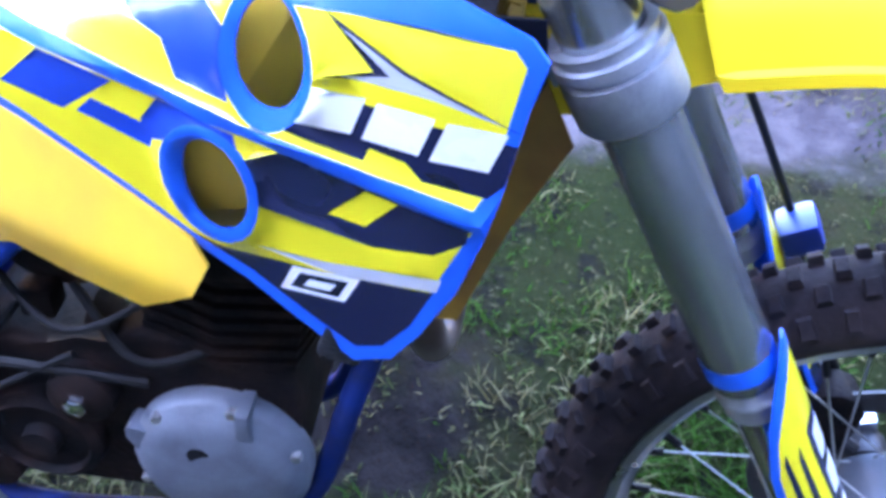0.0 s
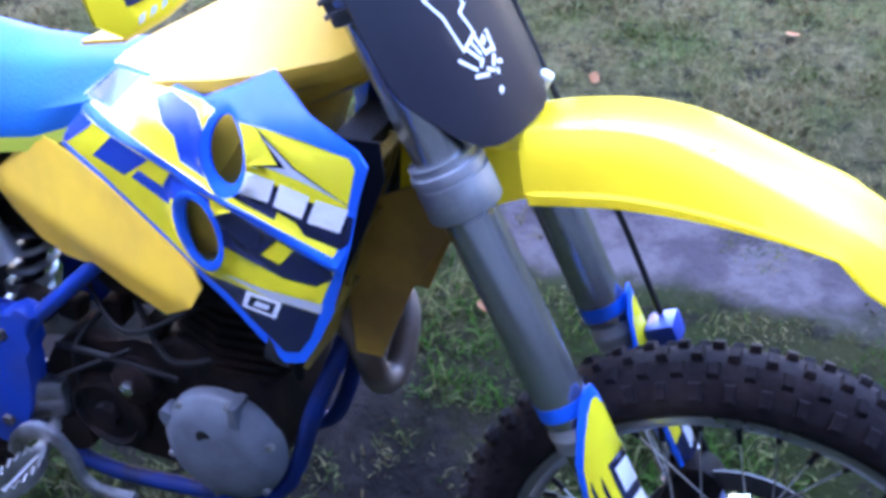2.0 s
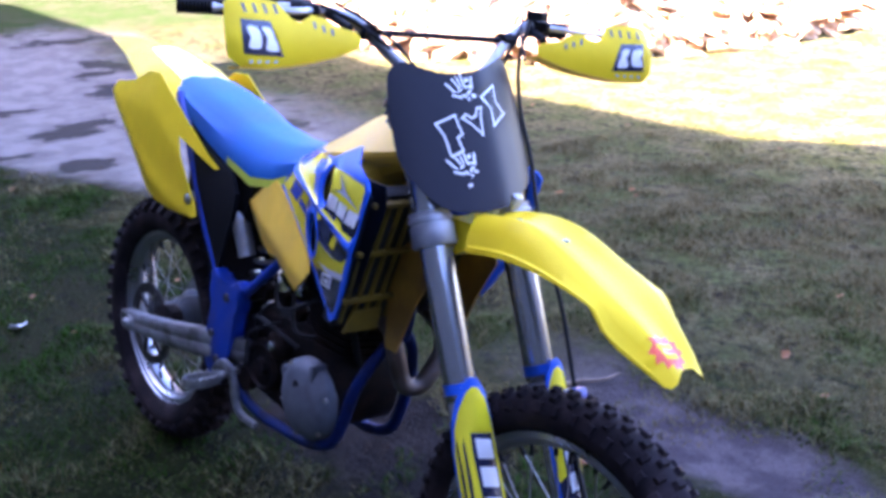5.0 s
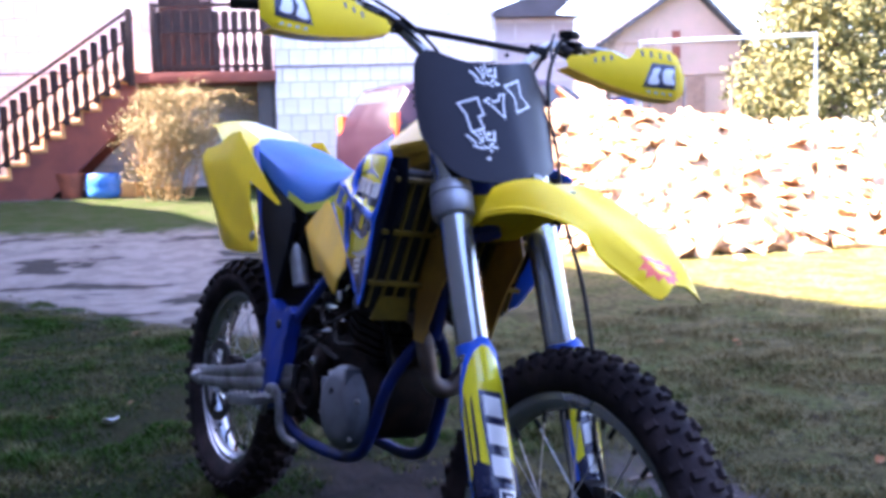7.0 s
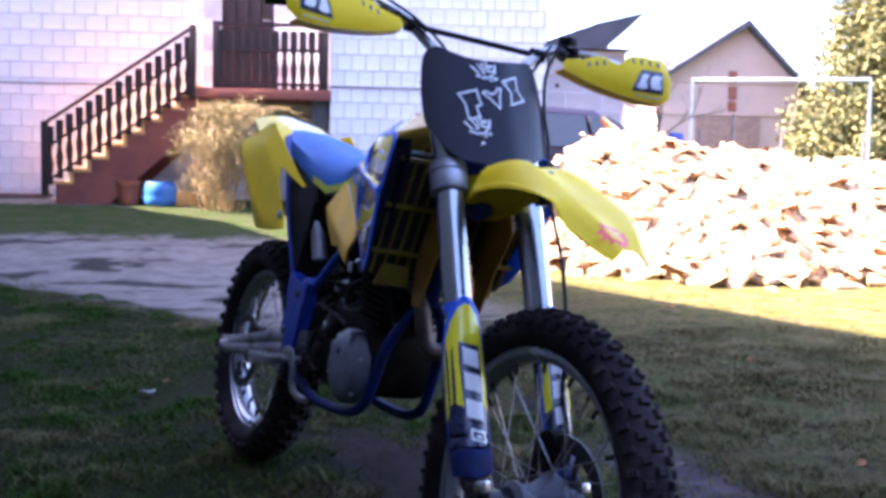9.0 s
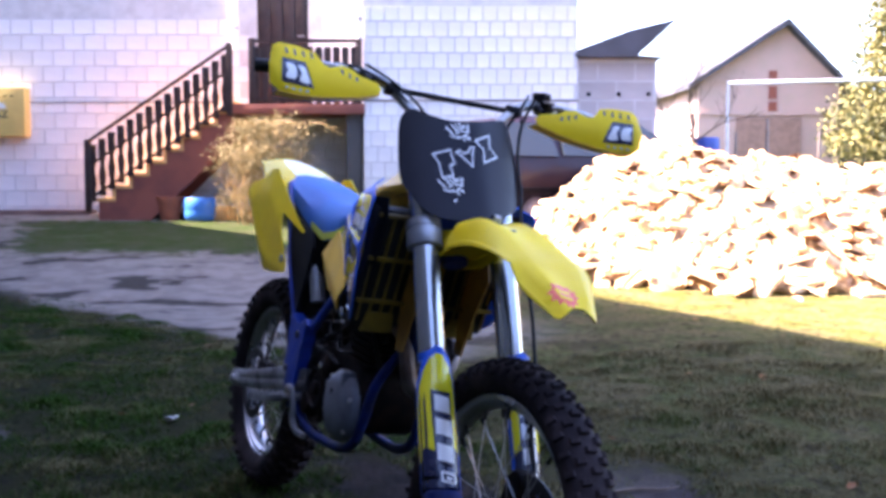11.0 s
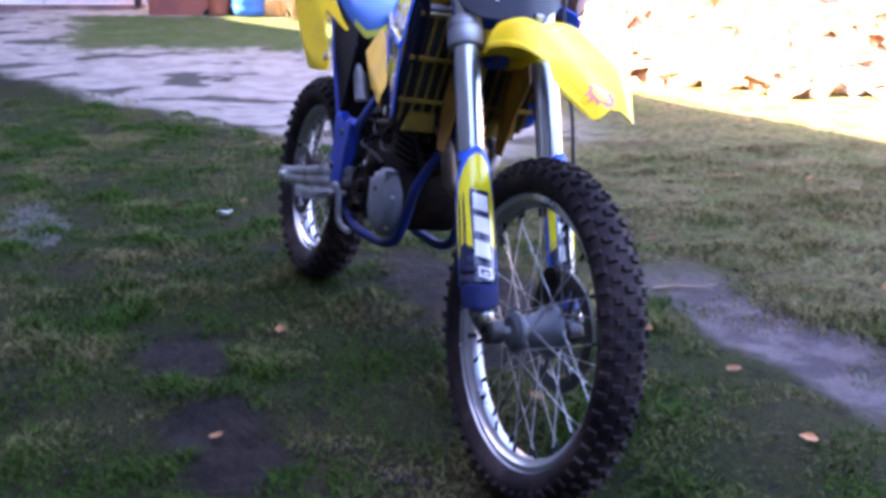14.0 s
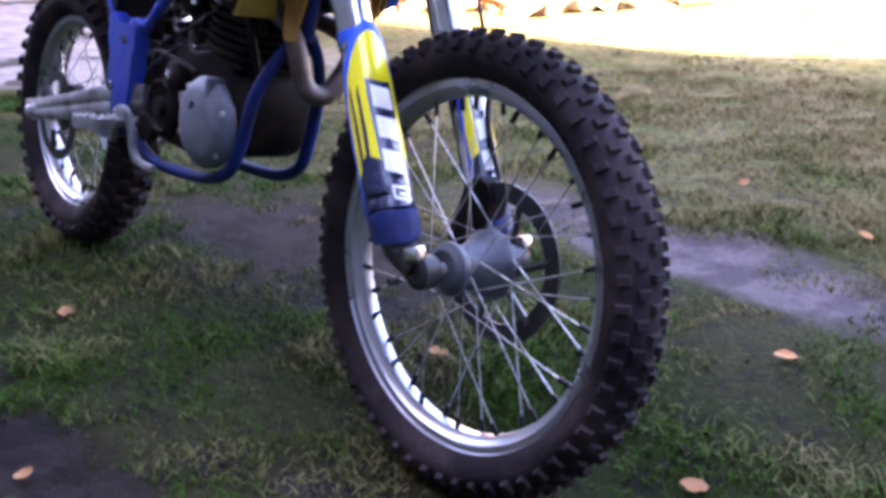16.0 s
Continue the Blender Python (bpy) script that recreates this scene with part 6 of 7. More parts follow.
for a in (20, 75, 130, 200, 260, 320):
    bm = bmesh.new()
    lathe(bm, c + V(0.082 * math.cos(radians(a)), -0.020, 0.082 * math.sin(radians(a))), (0, -1, 0), [(0, 0.008), (0.005, 0.008), (0.006, 0.005), (0.006, 0), (0, 0)], 6)
    part("bolt", bm, STEEL, cover)
bm = bmesh.new()
prism(bm, [(-0.008, 0), (0.008, 0), (0.006, 0.035), (-0.006, 0.035)], lambda u, v, w: V(0.815 + u, -w, 0.165 + v), 0.085, 0.120, bevel=0.002)
part("rib", bm, ALU_GREY, cover)
# smaller castings round the gear shaft
bm = bmesh.new()
lathe(bm, (0.60, -0.085, 0.115), (0, -1, 0), [(0.062, 0), (0.060, 0.014), (0.050, 0.020), (0.046, 0.012), (0.020, 0.012), (0.018, 0.026), (0, 0.026)], 28)
lathe(bm, (0.655, -0.085, 0.185), (0, -1, 0), [(0.034, 0), (0.032, 0.020), (0.022, 0.026), (0, 0.026)], 20)
lathe(bm, (0.535, -0.085, 0.060), (0, -1, 0), [(0.030, 0), (0.028, 0.018), (0, 0.020)], 20)
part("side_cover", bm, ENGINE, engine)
bm = bmesh.new()
lathe(bm, (0.655, -0.108, 0.185), (0, -1, 0), [(0.012, 0), (0.011, 0.010), (0.006, 0.012), (0, 0.012)], 6)
part("nut", bm, CHROME, engine, "bright steel nut")
# carburettor and intake
bm = bmesh.new()
tube(bm, curve([(0.74, 0.0, 0.36), (0.66, 0.0, 0.345), (0.56, 0.0, 0.35), (0.44, 0.0, 0.38)], 4), [0.030] * 6 + [0.036] * 4 + [0.045] * 3, 16)
box(bm, (0.055, 0.09, 0.10), pose(0.635, -0.005, 0.325), 0.010)
lathe(bm, (0.635, -0.05, 0.335), (0, -1, 0), [(0.030, 0), (0.028, 0.022), (0, 0.026)], 20)
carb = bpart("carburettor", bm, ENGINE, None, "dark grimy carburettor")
bm = bmesh.new()
tube(bm, [(0.700, -0.075, 0.355), (0.735, -0.100, 0.350), (0.748, -0.108, 0.345)], [0.006, 0.006, 0.009], 8)
box(bm, (0.020, 0.014, 0.026), pose(0.742, -0.110, 0.340), 0.003)
part("fuel_tap", bm, CHROME, carb, "bright metal fuel tap")
# hoses
rnd = random.Random(5)
for a, b, c_, r in (((0.66, -0.07, 0.30), (0.72, -0.10, 0.24), (0.80, -0.08, 0.25), 0.006), ((0.58, -0.07, 0.33), (0.66, -0.10, 0.27), (0.78, -0.08, 0.33), 0.005), ((0.52, -0.08, 0.20), (0.60, -0.105, 0.225), (0.72, -0.09, 0.20), 0.007), ((0.60, -0.05, 0.27), (0.57, -0.10, 0.22), (0.56, -0.09, 0.10), 0.006), ((0.86, -0.05, 0.40), (0.90, -0.09, 0.33), (0.88, -0.05, 0.22), 0.010), ((0.93, -0.09, 0.36), (0.90, -0.06, 0.30), (0.84, -0.03, 0.30), 0.012), ((0.50, -0.09, 0.14), (0.57, -0.11, 0.19), (0.66, -0.10, 0.24), 0.005)):
    bpart("hose", tube(bmesh.new(), curve([a, b, c_], 6), r * 0.75, 8), HOSE)
for k in range(6):
    x, z = 0.50 + 0.06 * k, 0.24 + 0.035 * rnd.random()
    bm = bmesh.new()
    box(bm, (0.03 + 0.02 * rnd.random(), 0.03, 0.022 + 0.02 * rnd.random()), pose(x, -0.055 - 0.02 * rnd.random(), z, 0, rnd.uniform(-30, 30), 0), 0.004)
    part("bracket", bm, ENGINE, engine)
# header pipe
bm = bmesh.new()
tube(bm, curve([(0.87, -0.02, 0.335), (0.930, -0.02, 0.310), (0.962, -0.02, 0.255), (0.972, -0.005, 0.205), (0.978, 0.030, 0.195), (0.980, 0.060, 0.225), (0.965, 0.095, 0.268), (0.90, 0.125, 0.300), (0.75, 0.125, 0.33), (0.55, 0.13, 0.36), (0.35, 0.13, 0.38)], 7), 0.0190, 16)
header = bpart("exhaust_header", bm, PIPE, None, "brown heat-stained header pipe")
bm = bmesh.new()
tube(bm, curve([(0.40, 0.13, 0.375), (0.34, 0.135, 0.385), (0.25, 0.15, 0.42), (-0.08, 0.16, 0.52)], 5), [0.024, 0.030, 0.042, 0.044, 0.045, 0.046, 0.046, 0.046, 0.046, 0.046, 0.046, 0.046, 0.046, 0.046, 0.044, 0.030], 20)
bpart("silencer", bm, ALU, None, "aluminium silencer")
# shock
bm = bmesh.new()
tube(bm, [(0.475, -0.080, 0.330), (0.440, -0.086, 0.415)], 0.020, 20)
lathe(bm, (0.440, -0.086, 0.415), V(-0.035, -0.006, 0.085), [(0.021, -0.012), (0.023, -0.012), (0.023, 0.0), (0.015, 0.010), (0, 0.012)], 20)
bpart("shock_reservoir", bm, ALU, None, "silver shock reservoir")
bm = bmesh.new()
coil = [(0.40 + 0.10 * k / 80 + 0.034 * math.cos(k * 0.62) * 0.9, 0.034 * math.sin(k * 0.62), 0.18 + 0.26 * k / 80) for k in range(81)]
tube(bm, coil, 0.0065, 8)
bpart("shock_spring", bm, STEEL)
bm = bmesh.new()
tube(bm, [(0.39, 0, 0.14), (0.52, 0, 0.50)], 0.016, 14)
bpart("shock_body", bm, BLACK)
# inner rear splash plate
bm = bmesh.new()
painted(bm, [(-0.095, 0.10), (0.095, 0.10), (0.10, 0.45), (-0.10, 0.45)], lambda u, v: V(0.355 - 0.10 * (v - 0.1) + 0.3 * u * u, u, v), (), (), 0.05, 0.004)
bpart("splash_guard", bm, BLACK)
bm = bmesh.new()
prism(bm, [(0.20, 0.42), (0.46, 0.40), (0.50, 0.50), (0.46, 0.56), (0.20, 0.60)], lambda u, v, w: V(u, w, v), -0.092, 0.092, bevel=0.01)
bpart("airbox", bm, BLACK, None, "black plastic airbox")
# rear brake: pedal, lever tip and toothed footpeg
bm = bmesh.new()
pts = curve([(0.440, -0.128, 0.020), (0.462, -0.134, 0.058), (0.500, -0.140, 0.088), (0.535, -0.142, 0.088), (0.556, -0.140, 0.055), (0.563, -0.138, 0.018), (0.590, -0.136, -0.002), (0.640, -0.130, -0.006)], 6)
secs = []
for i, p in enumerate(pts):
    d = (pts[min(i + 1, len(pts) - 1)] - pts[max(i - 1, 0)]).normalized()
    u = V(0, 1, 0)
    w = d.cross(u).normalized()
    h = lerp([(0, 0.010), (0.3, 0.013), (0.5, 0.010), (1, 0.007)], i / len(pts))
    secs.append([p + u * a * 0.007 + w * b * h for a, b in ((-1, -0.7), (-0.7, -1), (0.7, -1), (1, -0.7), (1, 0.7), (0.7, 1), (-0.7, 1), (-1, 0.7))])
loft(bm, secs)
pedal = bpart("brake_pedal", bm, DULL_ALU, None, "polished aluminium brake pedal")


def footpeg(s):
    bm = bmesh.new()
    out = ring(0.0, 0.0, 0.022, 0.046, 36)
    c = V(0.525, s * 0.205, 0.072)
    for k in range(36):
        (a, b), (d, e) = out[k], out[(k + 1) % 36]
        lo, hi = -0.011, 0.006 + (0.008 if k % 2 else 0.0)
        hi2 = 0.006 + (0.008 if (k + 1) % 2 else 0.0)
        p = [c + V(a, b, lo), c + V(d, e, lo), c + V(d, e, hi2), c + V(a, b, hi)]
        q = [c + V(a * 0.82, b * 0.90, lo), c + V(d * 0.82, e * 0.90, lo), c + V(d * 0.82, e * 0.90, hi2), c + V(a * 0.82, b * 0.90, hi)]
        pv, qv = [bm.verts.new(x) for x in p], [bm.verts.new(x) for x in q]
        bm.faces.new(pv), bm.faces.new(qv[::-1]), bm.faces.new((pv[3], pv[2], qv[2], qv[3])), bm.faces.new((pv[1], pv[0], qv[0], qv[1]))
    bmesh.ops.remove_doubles(bm, verts=bm.verts, dist=1e-5)
    tube(bm, [(0.50, s * 0.09, 0.070), (0.522, s * 0.165, 0.068)], 0.010, 10)
    box(bm, (0.005, 0.080, 0.010), pose(0.525, s * 0.205, 0.068), 0.0)
    return bpart("footpeg", bm, STEEL, None, "worn steel footpeg with teeth")


both(footpeg)
# chain run on the left
bm = bmesh.new()
tube(bm, [(0.0, 0.075, 0.105), (0.52, 0.075, 0.15)], 0.008, 8)
tube(bm, [(0.0, 0.075, -0.105), (0.52, 0.075, 0.06)], 0.008, 8)
bpart("chain", bm, STEEL)
# front caliper
bm = bmesh.new()
prism(bm, smooth_loop([(1.335, 0.02), (1.350, 0.105), (1.385, 0.125), (1.415, 0.10), (1.400, 0.04), (1.375, 0.0)], 2), lambda u, v, w: V(u, w, v), 0.055, 0.098, bevel=0.006)
bpart("front_caliper", bm, ENGINE, None, "dark brake caliper")
bm = bmesh.new()
prism(bm, smooth_loop([(0.06, 0.06), (0.10, 0.09), (0.15, 0.085), (0.16, 0.045), (0.12, 0.02)], 2), lambda u, v, w: V(u, w, v), -0.092, -0.060, bevel=0.005)
bpart("rear_caliper", bm, ENGINE, None, "dark brake caliper")

# handlebar
bm = bmesh.new()
half = [(1.000, 0.0, 0.815), (0.998, 0.05, 0.815), (0.985, 0.085, 0.828), (0.960, 0.150, 0.884), (0.948, 0.185, 0.905), (0.925, 0.235, 0.914), (0.815, 0.415, 0.902)]
pts = [V(x, -y, z) for x, y, z in half[:0:-1]] + [V(*p) for p in half]
tube(bm, curve(pts, 4), 0.0112, 14)
handlebar = bpart("handlebar", bm, STEEL, None, "grey steel handlebar")
bm = bmesh.new()
tube(bm, [(0.958, -0.152, 0.888), (0.958, 0.152, 0.888)], 0.0065, 10)
part("crossbar", bm, BLACK, handlebar, "black crossbar")
for s in (-1, 1):
    bm = bmesh.new()
    tube(bm, [(0.958, s * 0.138, 0.888), (0.958, s * 0.168, 0.888)], 0.015, 12)
    part("crossbar_end", bm, BLACK, handlebar)
    bm = bmesh.new()
    d = (V(0.815, s * 0.415, 0.902) - V(0.925, s * 0.235, 0.914)).normalized()
    a = V(0.925, s * 0.235, 0.914) + d * 0.085
    pts = [a + d * 0.003 * k for k in range(0, 47)]
    tube(bm, pts, [0.021] + [0.0165 if k % 2 else 0.0150 for k in range(45)] + [0.018], 14)
    part("grip", bm, HOSE, handlebar, "black ribbed rubber grip")
    bm = bmesh.new()
    box(bm, (0.045, 0.040, 0.040), pose(1.0, s * 0.04, 0.80, 0, -26, 0), 0.006)
    part("riser", bm, ALU, handlebar, "aluminium bar clamp")
    # perch, lever and reservoir
    p = V(0.925, s * 0.235, 0.914) + d * 0.02
    bm = bmesh.new()
    tube(bm, [p - d * 0.014, p + d * 0.022], 0.019, 14)
    box(bm, (0.040, 0.026, 0.022), pose(p.x + 0.020, p.y, p.z + 0.004, 0, 0, s * 20), 0.005)
    perch = part("lever_perch", bm, BLACK, handlebar)
    bm = bmesh.new()
    tube(bm, curve([p + V(0.035, s * 0.01, 0.004), p + V(0.055, s * 0.05, 0.002), p + V(0.040, s * 0.11, 0.0), p + V(0.012, s * 0.17, -0.004)], 5), [0.006] * 12 + [0.005] * 3 + [0.008], 8)
    part("lever", bm, ALU, handlebar, "silver hand lever")
bm = bmesh.new()
box(bm, (0.036, 0.028, 0.018), pose(0.945, 0.232, 0.938, 0, 0, 20), 0.005)
part("reservoir", bm, BLACK, handlebar, "black master cylinder")
bm = bmesh.new()
tube(bm, curve([(0.94, 0.20, 0.935), (0.99, 0.16, 0.90), (1.03, 0.14, 0.86)], 5), 0.003, 6)
part("cable", bm, HOSE, handlebar)

# the bars sit a little turned in their clamps
turned = Matrix(((1, 0.11, 0, 0), (0, 1, 0, 0), (0, 0, 1, 0), (0, 0, 0, 1)))
for ob in (handlebar, *handlebar.children):
    ob.data.transform(turned)


def hand_guard(s):
    def f(u, v):
        a = abs(u)
        return V(1.045 + 0.09 * u - 0.20 * (0.40 - a) - 0.30 * (v - 0.87) - 5.0 * (v - 0.880) ** 2 - 0.4 * max(0.0, a - 0.43), u, v)
    out = [(0.457, 0.926), (0.443, 0.936), (0.400, 0.936), (0.360, 0.930), (0.338, 0.906), (0.324, 0.902), (0.296, 0.914), (0.270, 0.910), (0.251, 0.899), (0.205, 0.890), (0.195, 0.879), (0.200, 0.866), (0.250, 0.851), (0.300, 0.841), (0.343, 0.835), (0.389, 0.831), (0.440, 0.832), (0.460, 0.846), (0.464, 0.885)]
    lay = [([(0.438, 0.904), (0.384, 0.902), (0.360, 0.848), (0.436, 0.852)], 1)]
    lay += [(smooth_loop([(0.431, 0.893), (0.411, 0.892), (0.404, 0.878), (0.406, 0.861), (0.429, 0.862), (0.424, 0.877)], 2), 2), (smooth_loop([(0.402, 0.892), (0.386, 0.891), (0.380, 0.878), (0.371, 0.857), (0.396, 0.859), (0.392, 0.876)], 2), 2)]
    for k in range(4):
        x = 0.424 - 0.020 * k
        lay += [([(x, 0.913), (x + 0.006, 0.913), (x + 0.008, 0.927), (x + 0.002, 0.927)], 1)]
    for k in range(3):
        x, z = 0.290 - 0.018 * k, 0.893 - 0.005 * k
        lay += [([(x, z), (x + 0.006, z), (x + 0.008, z + 0.011), (x + 0.002, z + 0.011)], 1)]
    for k in range(4):
        x = 0.420 - 0.016 * k
        lay += [([(x, 0.838), (x + 0.008, 0.837), (x + 0.006, 0.843), (x - 0.002, 0.843)], 3)]
    m = lambda poly: [(s * a, b) for a, b in poly]
    bm = bmesh.new()
    painted(bm, m(out), f, [(m(p), i) for p, i in lay], (), 0.014, 0.003)
    ob = bpart("hand_guard", bm, [YELLOW, NAVY, WHITE, GREY_STICKER], None, "yellow plastic hand guard with a black and white sticker", 50)
    # folded lower lip
    bm = bmesh.new()
    edge = [(0.198, 0.867), (0.250, 0.851), (0.300, 0.841), (0.343, 0.835), (0.389, 0.831), (0.440, 0.832)]
    loft(bm, [[f(s * a, b), f(s * a, b) + V(-0.035, 0, -0.006), f(s * a, b) + V(-0.035, 0, -0.009), f(s * a, b) + V(0, 0, -0.003)] for a, b in edge])
    part("lip", bm, OCHRE, ob)
    bm = bmesh.new()
    tube(bm, [f(s * 0.215, 0.895) + V(-0.004, 0, 0), V(0.932 + 0.024 * s, s * 0.222, 0.914)], 0.008, 8)
    part("bracket", bm, BLACK, ob)
    return ob


both(hand_guard)
# cables and the front brake line
for pts, r in (([(0.920, -0.240, 0.926), (0.945, -0.180, 0.902), (0.965, -0.120, 0.862), (0.970, -0.070, 0.800), (0.975, -0.050, 0.700)], 0.004), ([(0.930, -0.220, 0.934), (0.955, -0.150, 0.900), (0.975, -0.085, 0.852), (0.985, -0.030, 0.780)], 0.0035), ([(0.975, 0.210, 0.925), (1.000, 0.170, 0.850), (1.038, 0.153, 0.765), (1.085, 0.147, 0.690), (1.125, 0.133, 0.625), (1.165, 0.123, 0.560), (1.235, 0.128, 0.44), (1.310, 0.120, 0.29)], 0.0042), ([(1.310, 0.120, 0.29), (1.340, 0.105, 0.20), (1.385, 0.100, 0.12)], 0.005), ([(0.985, 0.180, 0.915), (0.990, 0.140, 0.850), (0.985, 0.110, 0.780), (1.000, 0.080, 0.700)], 0.004)):
    bpart("cable", tube(bmesh.new(), curve(pts, 8), r, 8), HOSE, None, "black cable")
bm = bmesh.new()
box(bm, (0.040, 0.045, 0.034), pose(1.312, 0.108, 0.292, 0, -26, 0), 0.008)
bpart("hose_clamp", bm, BLUE_PAINT, None, "blue hose clamp on the fork guard")
# ignition coil behind the plate
bm = bmesh.new()
box(bm, (0.036, 0.024, 0.055), pose(1.008, -0.122, 0.760, 0, -26, 0), 0.006)
for k in range(3):
    box(bm, (0.040, 0.028, 0.005), pose(1.008 + 0.006 * (1 - k), -0.122, 0.748 + 0.013 * k, 0, -26, 0), 0.001)
bpart("fork_clamp_cover", bm, HUB, None, "ribbed grey clamp beside the plate")
# ---- grass, leaves and litter ----
def blade_material():
    """Green, brown and straw blades, mixed blade by blade and in patches."""
    m = island_material("mixed green and straw grass", (0.019, 0.050, 0.004), (0.125, 0.105, 0.046), 0.8)
    m.node_tree.nodes["Principled BSDF"].inputs["Specular IOR Level"].default_value = 0.06
    n, l = m.node_tree.nodes, m.node_tree.links
    mix = [q for q in n if q.type == "MIX"][0]
    geo = [q for q in n if q.type == "NEW_GEOMETRY"][0]
    patch, co, s, r = n.new("ShaderNodeTexNoise"), n.new("ShaderNodeTexCoord"), n.new("ShaderNodeMath"), n.new("ShaderNodeMapRange")
    patch.inputs["Scale"].default_value, patch.inputs["Detail"].default_value = 2.4, 5
    l.new(co.outputs["Object"], patch.inputs["Vector"])
    s.operation = "ADD"
    wide = n.new("ShaderNodeMapRange")
    for k, q in (("From Min", 0.38), ("From Max", 0.62)):
        wide.inputs[k].default_value = q
    l.new(patch.outputs["Fac"], wide.inputs["Value"])
    l.new(wide.outputs["Result"], s.inputs[0])
    half = n.new("ShaderNodeMath")
    half.operation = "MULTIPLY"
    half.inputs[1].default_value = 0.75
    l.new(geo.outputs["Random Per Island"], half.inputs[0])
    l.new(half.outputs[0], s.inputs[1])
    r.inputs["From Min"].default_value, r.inputs["From Max"].default_value = 0.55, 1.25
    # straw share grows with y, painting in the brighter ground over there
    sep, dry, more = n.new("ShaderNodeSeparateXYZ"), n.new("ShaderNodeMapRange"), n.new("ShaderNodeMath")
    l.new(co.outputs["Object"], sep.inputs[0])
    for k, q in (("From Min", 0.2), ("From Max", 2.2), ("To Min", -0.22), ("To Max", 0.60)):
        dry.inputs[k].default_value = q
    l.new(sep.outputs["Y"], dry.inputs["Value"])
    l.new(dry.outputs["Result"], more.inputs[0])
    l.new(s.outputs[0], more.inputs[1])
    l.new(more.outputs[0], r.inputs["Value"])
    inv = n.new("ShaderNodeMath")
    inv.operation = "SUBTRACT"
    inv.inputs[0].default_value = 1.0
    l.new(r.outputs["Result"], inv.inputs[1])
    l.new(r.outputs["Result"] if mix.inputs["B"].default_value[0] > 0.04 else inv.outputs[0], mix.inputs["Factor"])
    return m


def blades():
    r = np.random.default_rng(4)
    n = 470000
    u = r.random(n)
    x = 1.6 - 9.0 * u ** 1.6
    y = -1.7 + 5.7 * r.random(n) ** 1.15
    keep = []
    vs, fs = [], []
    lim = 0
    for i in range(n):
        px_, py_ = float(x[i]), float(y[i])
        f = 0.8 * noise.noise(V(px_ * 2.2, py_ * 2.2, 7)) + 0.8 * noise.noise(V(px_ * 6, py_ * 6, 1))
        line = py_ + 0.10 * px_ + 0.25 * noise.noise(V(px_ * 2.6, py_ * 2.6, 0))
        if 0.82 < line < 1.20 and px_ > -1.3:
            f -= 0.5
        for mx, my, ra, rb in MUD_AND_SHADE:
            d = ((px_ - mx) / ra) ** 2 + ((py_ - my) / rb) ** 2 + 2.2 * noise.noise(V(px_ * 9, py_ * 9, 4))
            if d < 1.2:
                f -= 1.0 if d < 0.7 else 0.45
                break
        if f < -0.26 + 0.5 * (r.random() - 0.5):
            continue
        if r.random() > min(1.0, (1.6 - px_) / 0.5, (py_ + 1.7) / 0.6, (4.0 - py_) / 0.8, (px_ + 7.4) / 1.5):
            continue
        if px_ < -3.0 and py_ > 0.25 * px_ + 1.9:
            continue
        near = abs(px_ - 0.0) < 0.33 and abs(py_ + 0.03) < 0.06
        h = (0.007 + 0.011 * r.random() + 0.046 * max(0.0, f)) * (0.5 if near else 1.0)
        a = 6.283 * r.random()
        lean = h * (0.5 + 1.5 * r.random())
        b = 6.283 * r.random()
        w = 0.0013 + 0.0013 * r.random()
        z = height(px_, py_) - 0.002
        cx, cy = w * math.cos(a), w * math.sin(a)
        lx, ly = lean * math.cos(b), lean * math.sin(b)
        vs += [(px_ - cx, py_ - cy, z), (px_ + cx, py_ + cy, z), (px_ + cx * 0.7 + lx * 0.45, py_ + cy * 0.7 + ly * 0.45, z + h * 0.7), (px_ - cx * 0.7 + lx * 0.45, py_ - cy * 0.7 + ly * 0.45, z + h * 0.7), (px_ + lx, py_ + ly, z + h * 0.95)]
        fs += [(lim, lim + 1, lim + 2, lim + 3), (lim + 3, lim + 2, lim + 4)]
        lim += 5
    m = bpy.data.meshes.new("grass")
    m.from_pydata(vs, [], fs)
    m.materials.append(blade_material())
    return tagged(new("grass", m), "short trampled grass with straw-coloured blades", "grass", kind="stuff")


blades()
LEAF = material("fallen brown leaf", (0.20, 0.080, 0.028), 0.8, vary=0.2, scale=30, tint=(0.24, 0.125, 0.055), random_value=0.3, spec=0.15)
PALE = material("pale litter", (0.70, 0.70, 0.72), 0.6, vary=0.06)


def leaf_mesh(rnd, size):
    out = []
    for k in range(14):
        a = 2 * math.pi * k / 14
        out.append((size * 0.5 * math.cos(a) * rnd.uniform(0.75, 1.15), size * 0.36 * math.sin(a) * rnd.uniform(0.7, 1.2)))
    bm = bmesh.new()
    painted(bm, out, lambda u, v: V(u, v, 0.25 * abs(v) + 1.5 * u * u / size * 0.15), (), (), size * 0.2, 0.0008)
    me = bpy.data.meshes.new("fallen_leaf")
    bm.to_mesh(me)
    bm.free()
    me.materials.append(LEAF)
    return me


rnd = random.Random(8)
leaves = [leaf_mesh(rnd, 0.044) for _ in range(5)]
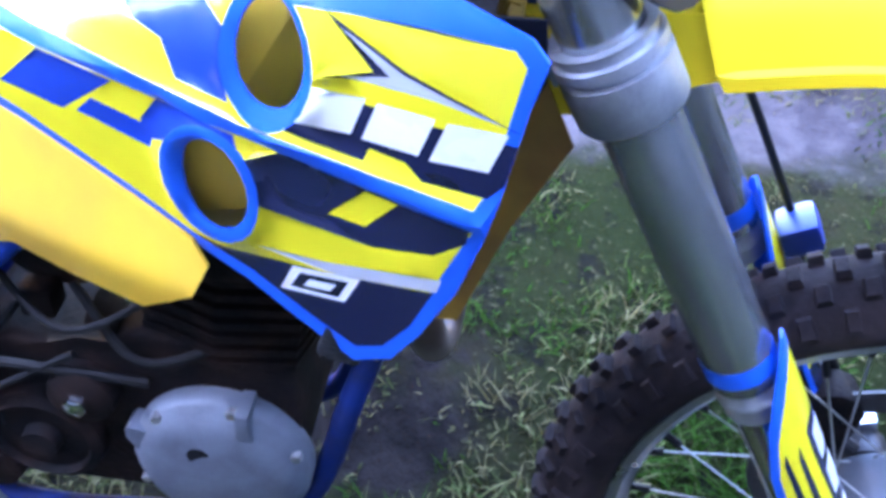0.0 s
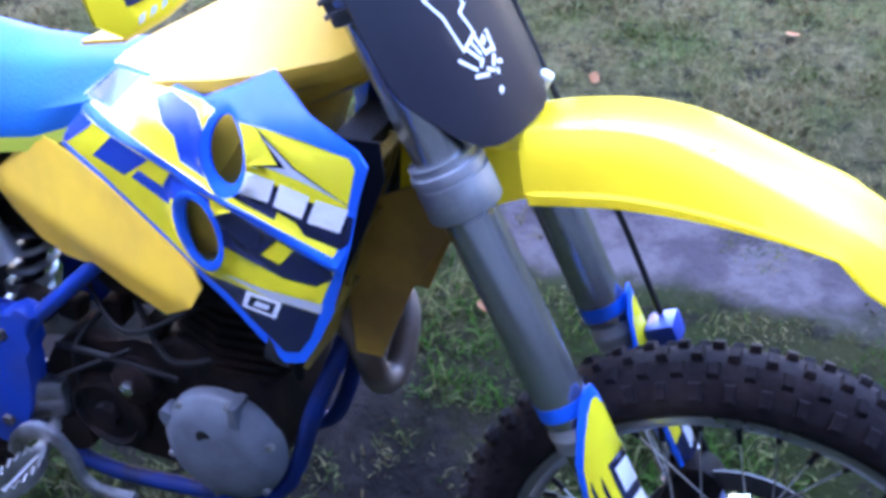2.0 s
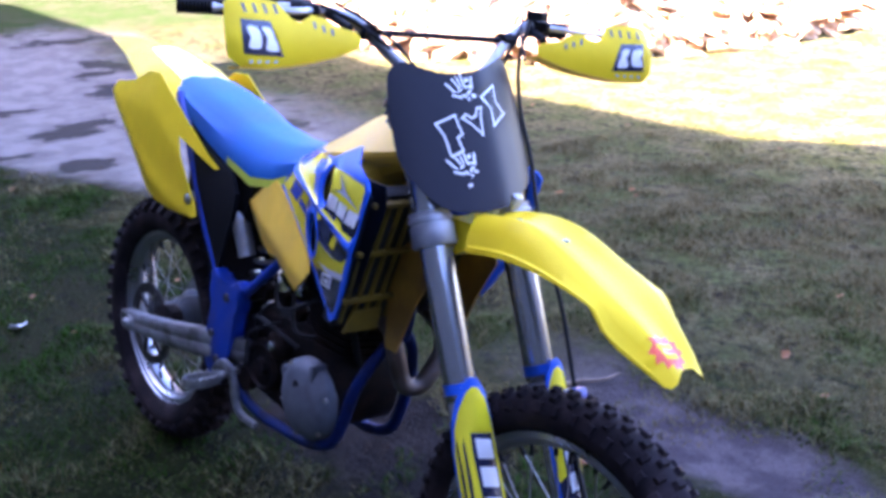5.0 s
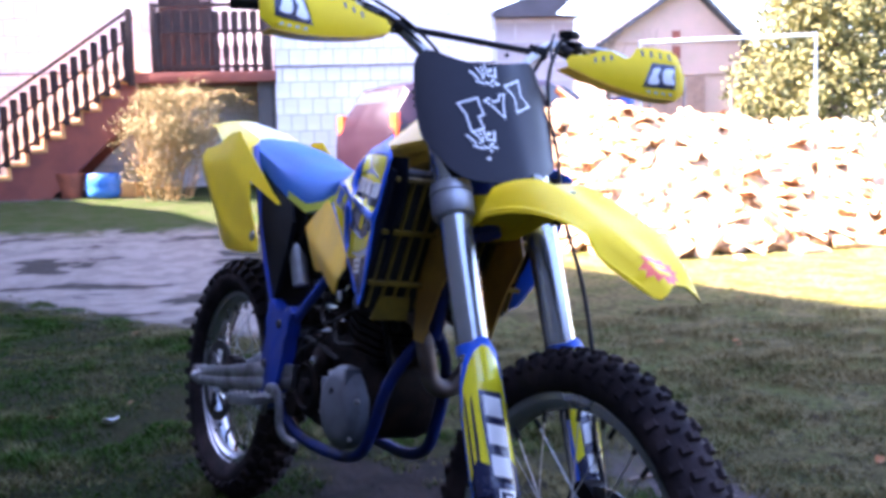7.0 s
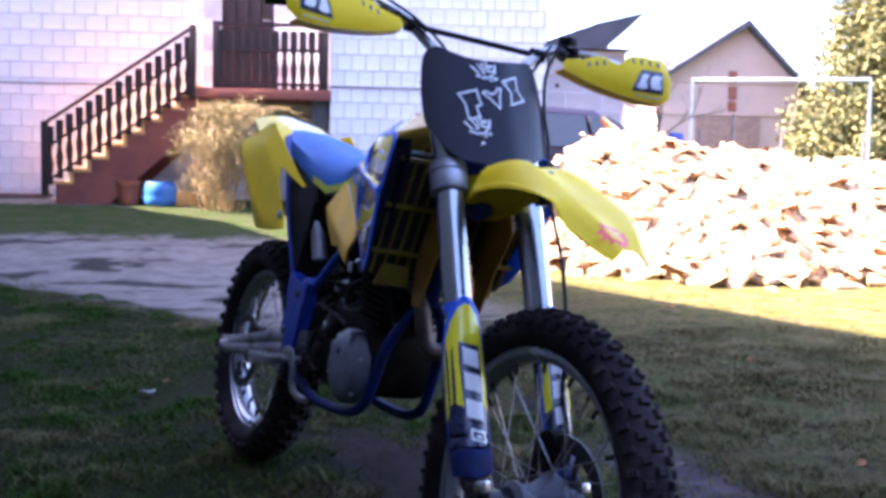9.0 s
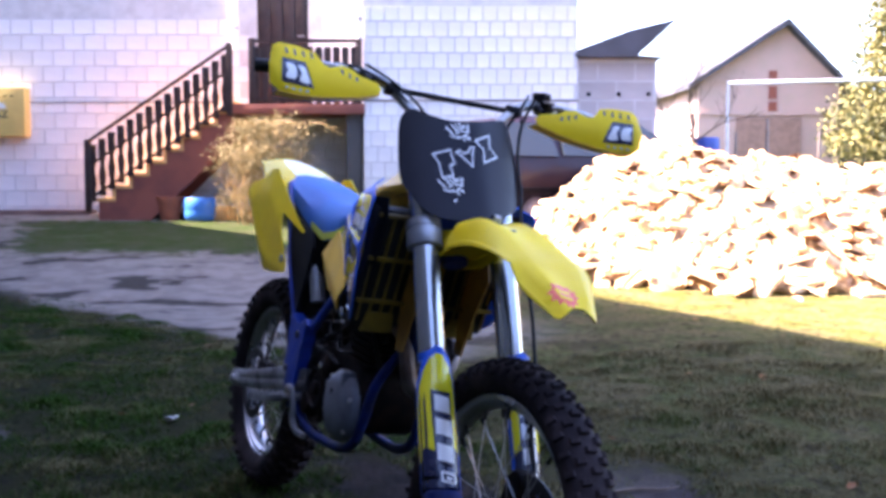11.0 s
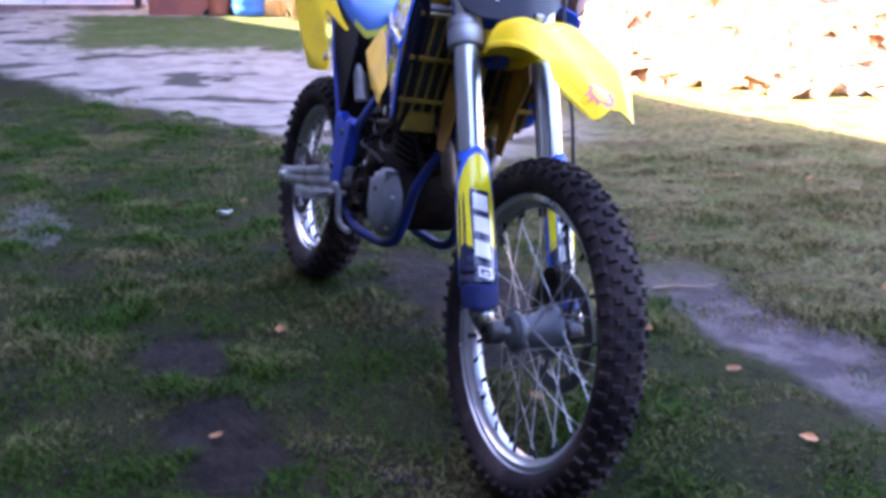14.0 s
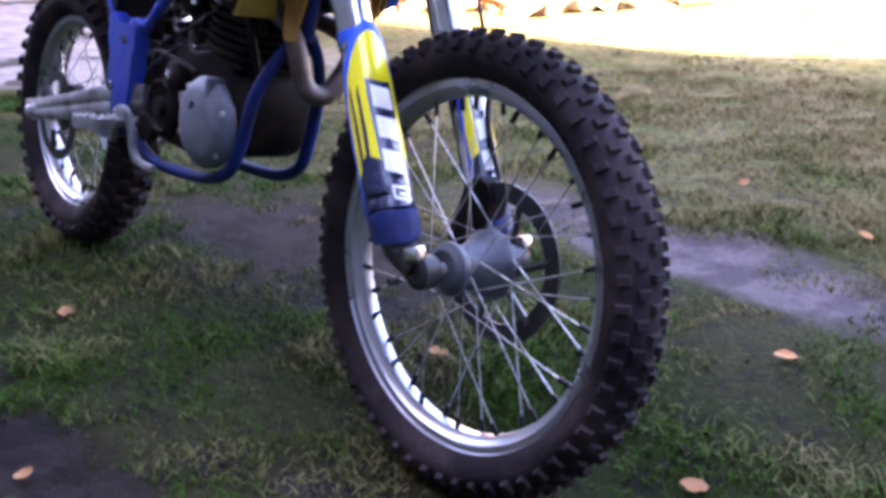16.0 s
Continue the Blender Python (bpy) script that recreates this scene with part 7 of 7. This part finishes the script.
SPOTS = [(0.07, -0.16), (0.21, 0.60), (-0.21, 0.74), (-0.98, -0.25), (-2.70, -0.22), (-0.35, -0.575), (-0.33, 1.47), (-0.56, 1.64), (-0.70, 2.20), (-0.08, 1.96), (0.25, 1.74), (-0.57, 0.72), (0.34, 0.15), (-0.30, 0.21), (-0.05, 1.39), (-1.43, 1.35), (0.22, 1.28)]
for k in range(22):
    SPOTS.append((rnd.uniform(-5.0, -1.8), rnd.uniform(-0.9, 4.0)))
for k, (x, y) in enumerate(SPOTS):
    ob = new("fallen_leaf", leaves[k % 5])
    sc = rnd.uniform(0.6, 1.1) if k > 16 else 1.0
    ob.matrix_world = pose(x, y, height(x, y) + 0.012, rnd.uniform(-18, 18), rnd.uniform(-18, 18), rnd.uniform(0, 360)) @ Matrix.Diagonal((sc, sc, sc, 1))
    tagged(ob, "curled brown fallen leaf lying on the grass", "leaf", "fallen leaves")
bm = bmesh.new()
painted(bm, smooth_loop([(-0.03, -0.02), (0.01, -0.03), (0.035, -0.005), (0.02, 0.025), (-0.02, 0.022)], 2), lambda u, v: V(u, v, 0.012 * math.sin(60 * u) + 0.3 * abs(v)), (), (), 0.01, 0.002)
ob = part("paper_scrap", bm, PALE, at=None)
ob.matrix_world = pose(-2.468, -0.066, height(-2.468, -0.066) + 0.018)
tagged(ob, "crumpled white paper scrap on the grass", "litter")
bm = bmesh.new()
tube(bm, curve([(-0.10, 0, 0.006), (-0.03, 0.012, 0.012), (0.05, 0.0, 0.014), (0.11, 0.018, 0.02)], 4), [0.006, 0.007, 0.008, 0.008, 0.007, 0.007, 0.006, 0.006, 0.005, 0.005, 0.004, 0.003, 0.002], 6)
ob = part("stick", bm, BARK)
ob.matrix_world = pose(-0.886, 1.088, height(-0.886, 1.088), 0, 0, 62)
tagged(ob, "short grey dead stick lying in the mud", "stick")

# ---- blocks of the house walls ----
block_meshes = {}


def block_mesh(w, h, mat):
    key = (round(w, 2), round(h, 3), mat.name)
    if key not in block_meshes:
        bm = bmesh.new()
        a, c, t, e = w / 2 - 0.005, h / 2 - 0.005, 0.012, 0.004
        front = [bm.verts.new((x, t, z)) for x, z in ((-a + e, -c + e), (a - e, -c + e), (a - e, c - e), (-a + e, c - e))]
        rear = [bm.verts.new((x, -0.004, z)) for x, z in ((-a, -c), (a, -c), (a, c), (-a, c))]
        bm.faces.new(front[::-1])
        for k in range(4):
            bm.faces.new((rear[k], front[k], front[(k + 1) % 4], rear[(k + 1) % 4]))
        bmesh.ops.recalc_face_normals(bm, faces=bm.faces)
        me = bpy.data.meshes.new("block")
        bm.to_mesh(me)
        bm.free()
        me.materials.append(mat)
        block_meshes[key] = me
    return block_meshes[key]


for w, u0, u1, d, z0, z1, openings, long, high in WALLS:
    lo, hi = max(z0, 0.35), min(z1, 3.4)
    left = max(u0, -7.3)
    inv = w.matrix_world.inverted()
    row = 0
    z = lo
    while z + high <= hi + 1e-6:
        u = left - (long / 2 if row % 2 else 0.0)
        while u < u1:
            a, b = max(u, left), min(u + long, u1)
            free = b - a > 0.06
            for o in openings:
                if b > o[0] and a < o[1] and z + high > o[2] and z < o[3]:
                    free = False
            if free:
                me = block_mesh(b - a, high, ANNEX if w is annex else BLOCK)
                ob = new("block", me)
                ob.parent = w
                ob.matrix_local = inv @ HM @ Matrix.Translation(((a + b) / 2, d - 0.008, z + high / 2))
            u += long
        z += high
        row += 1
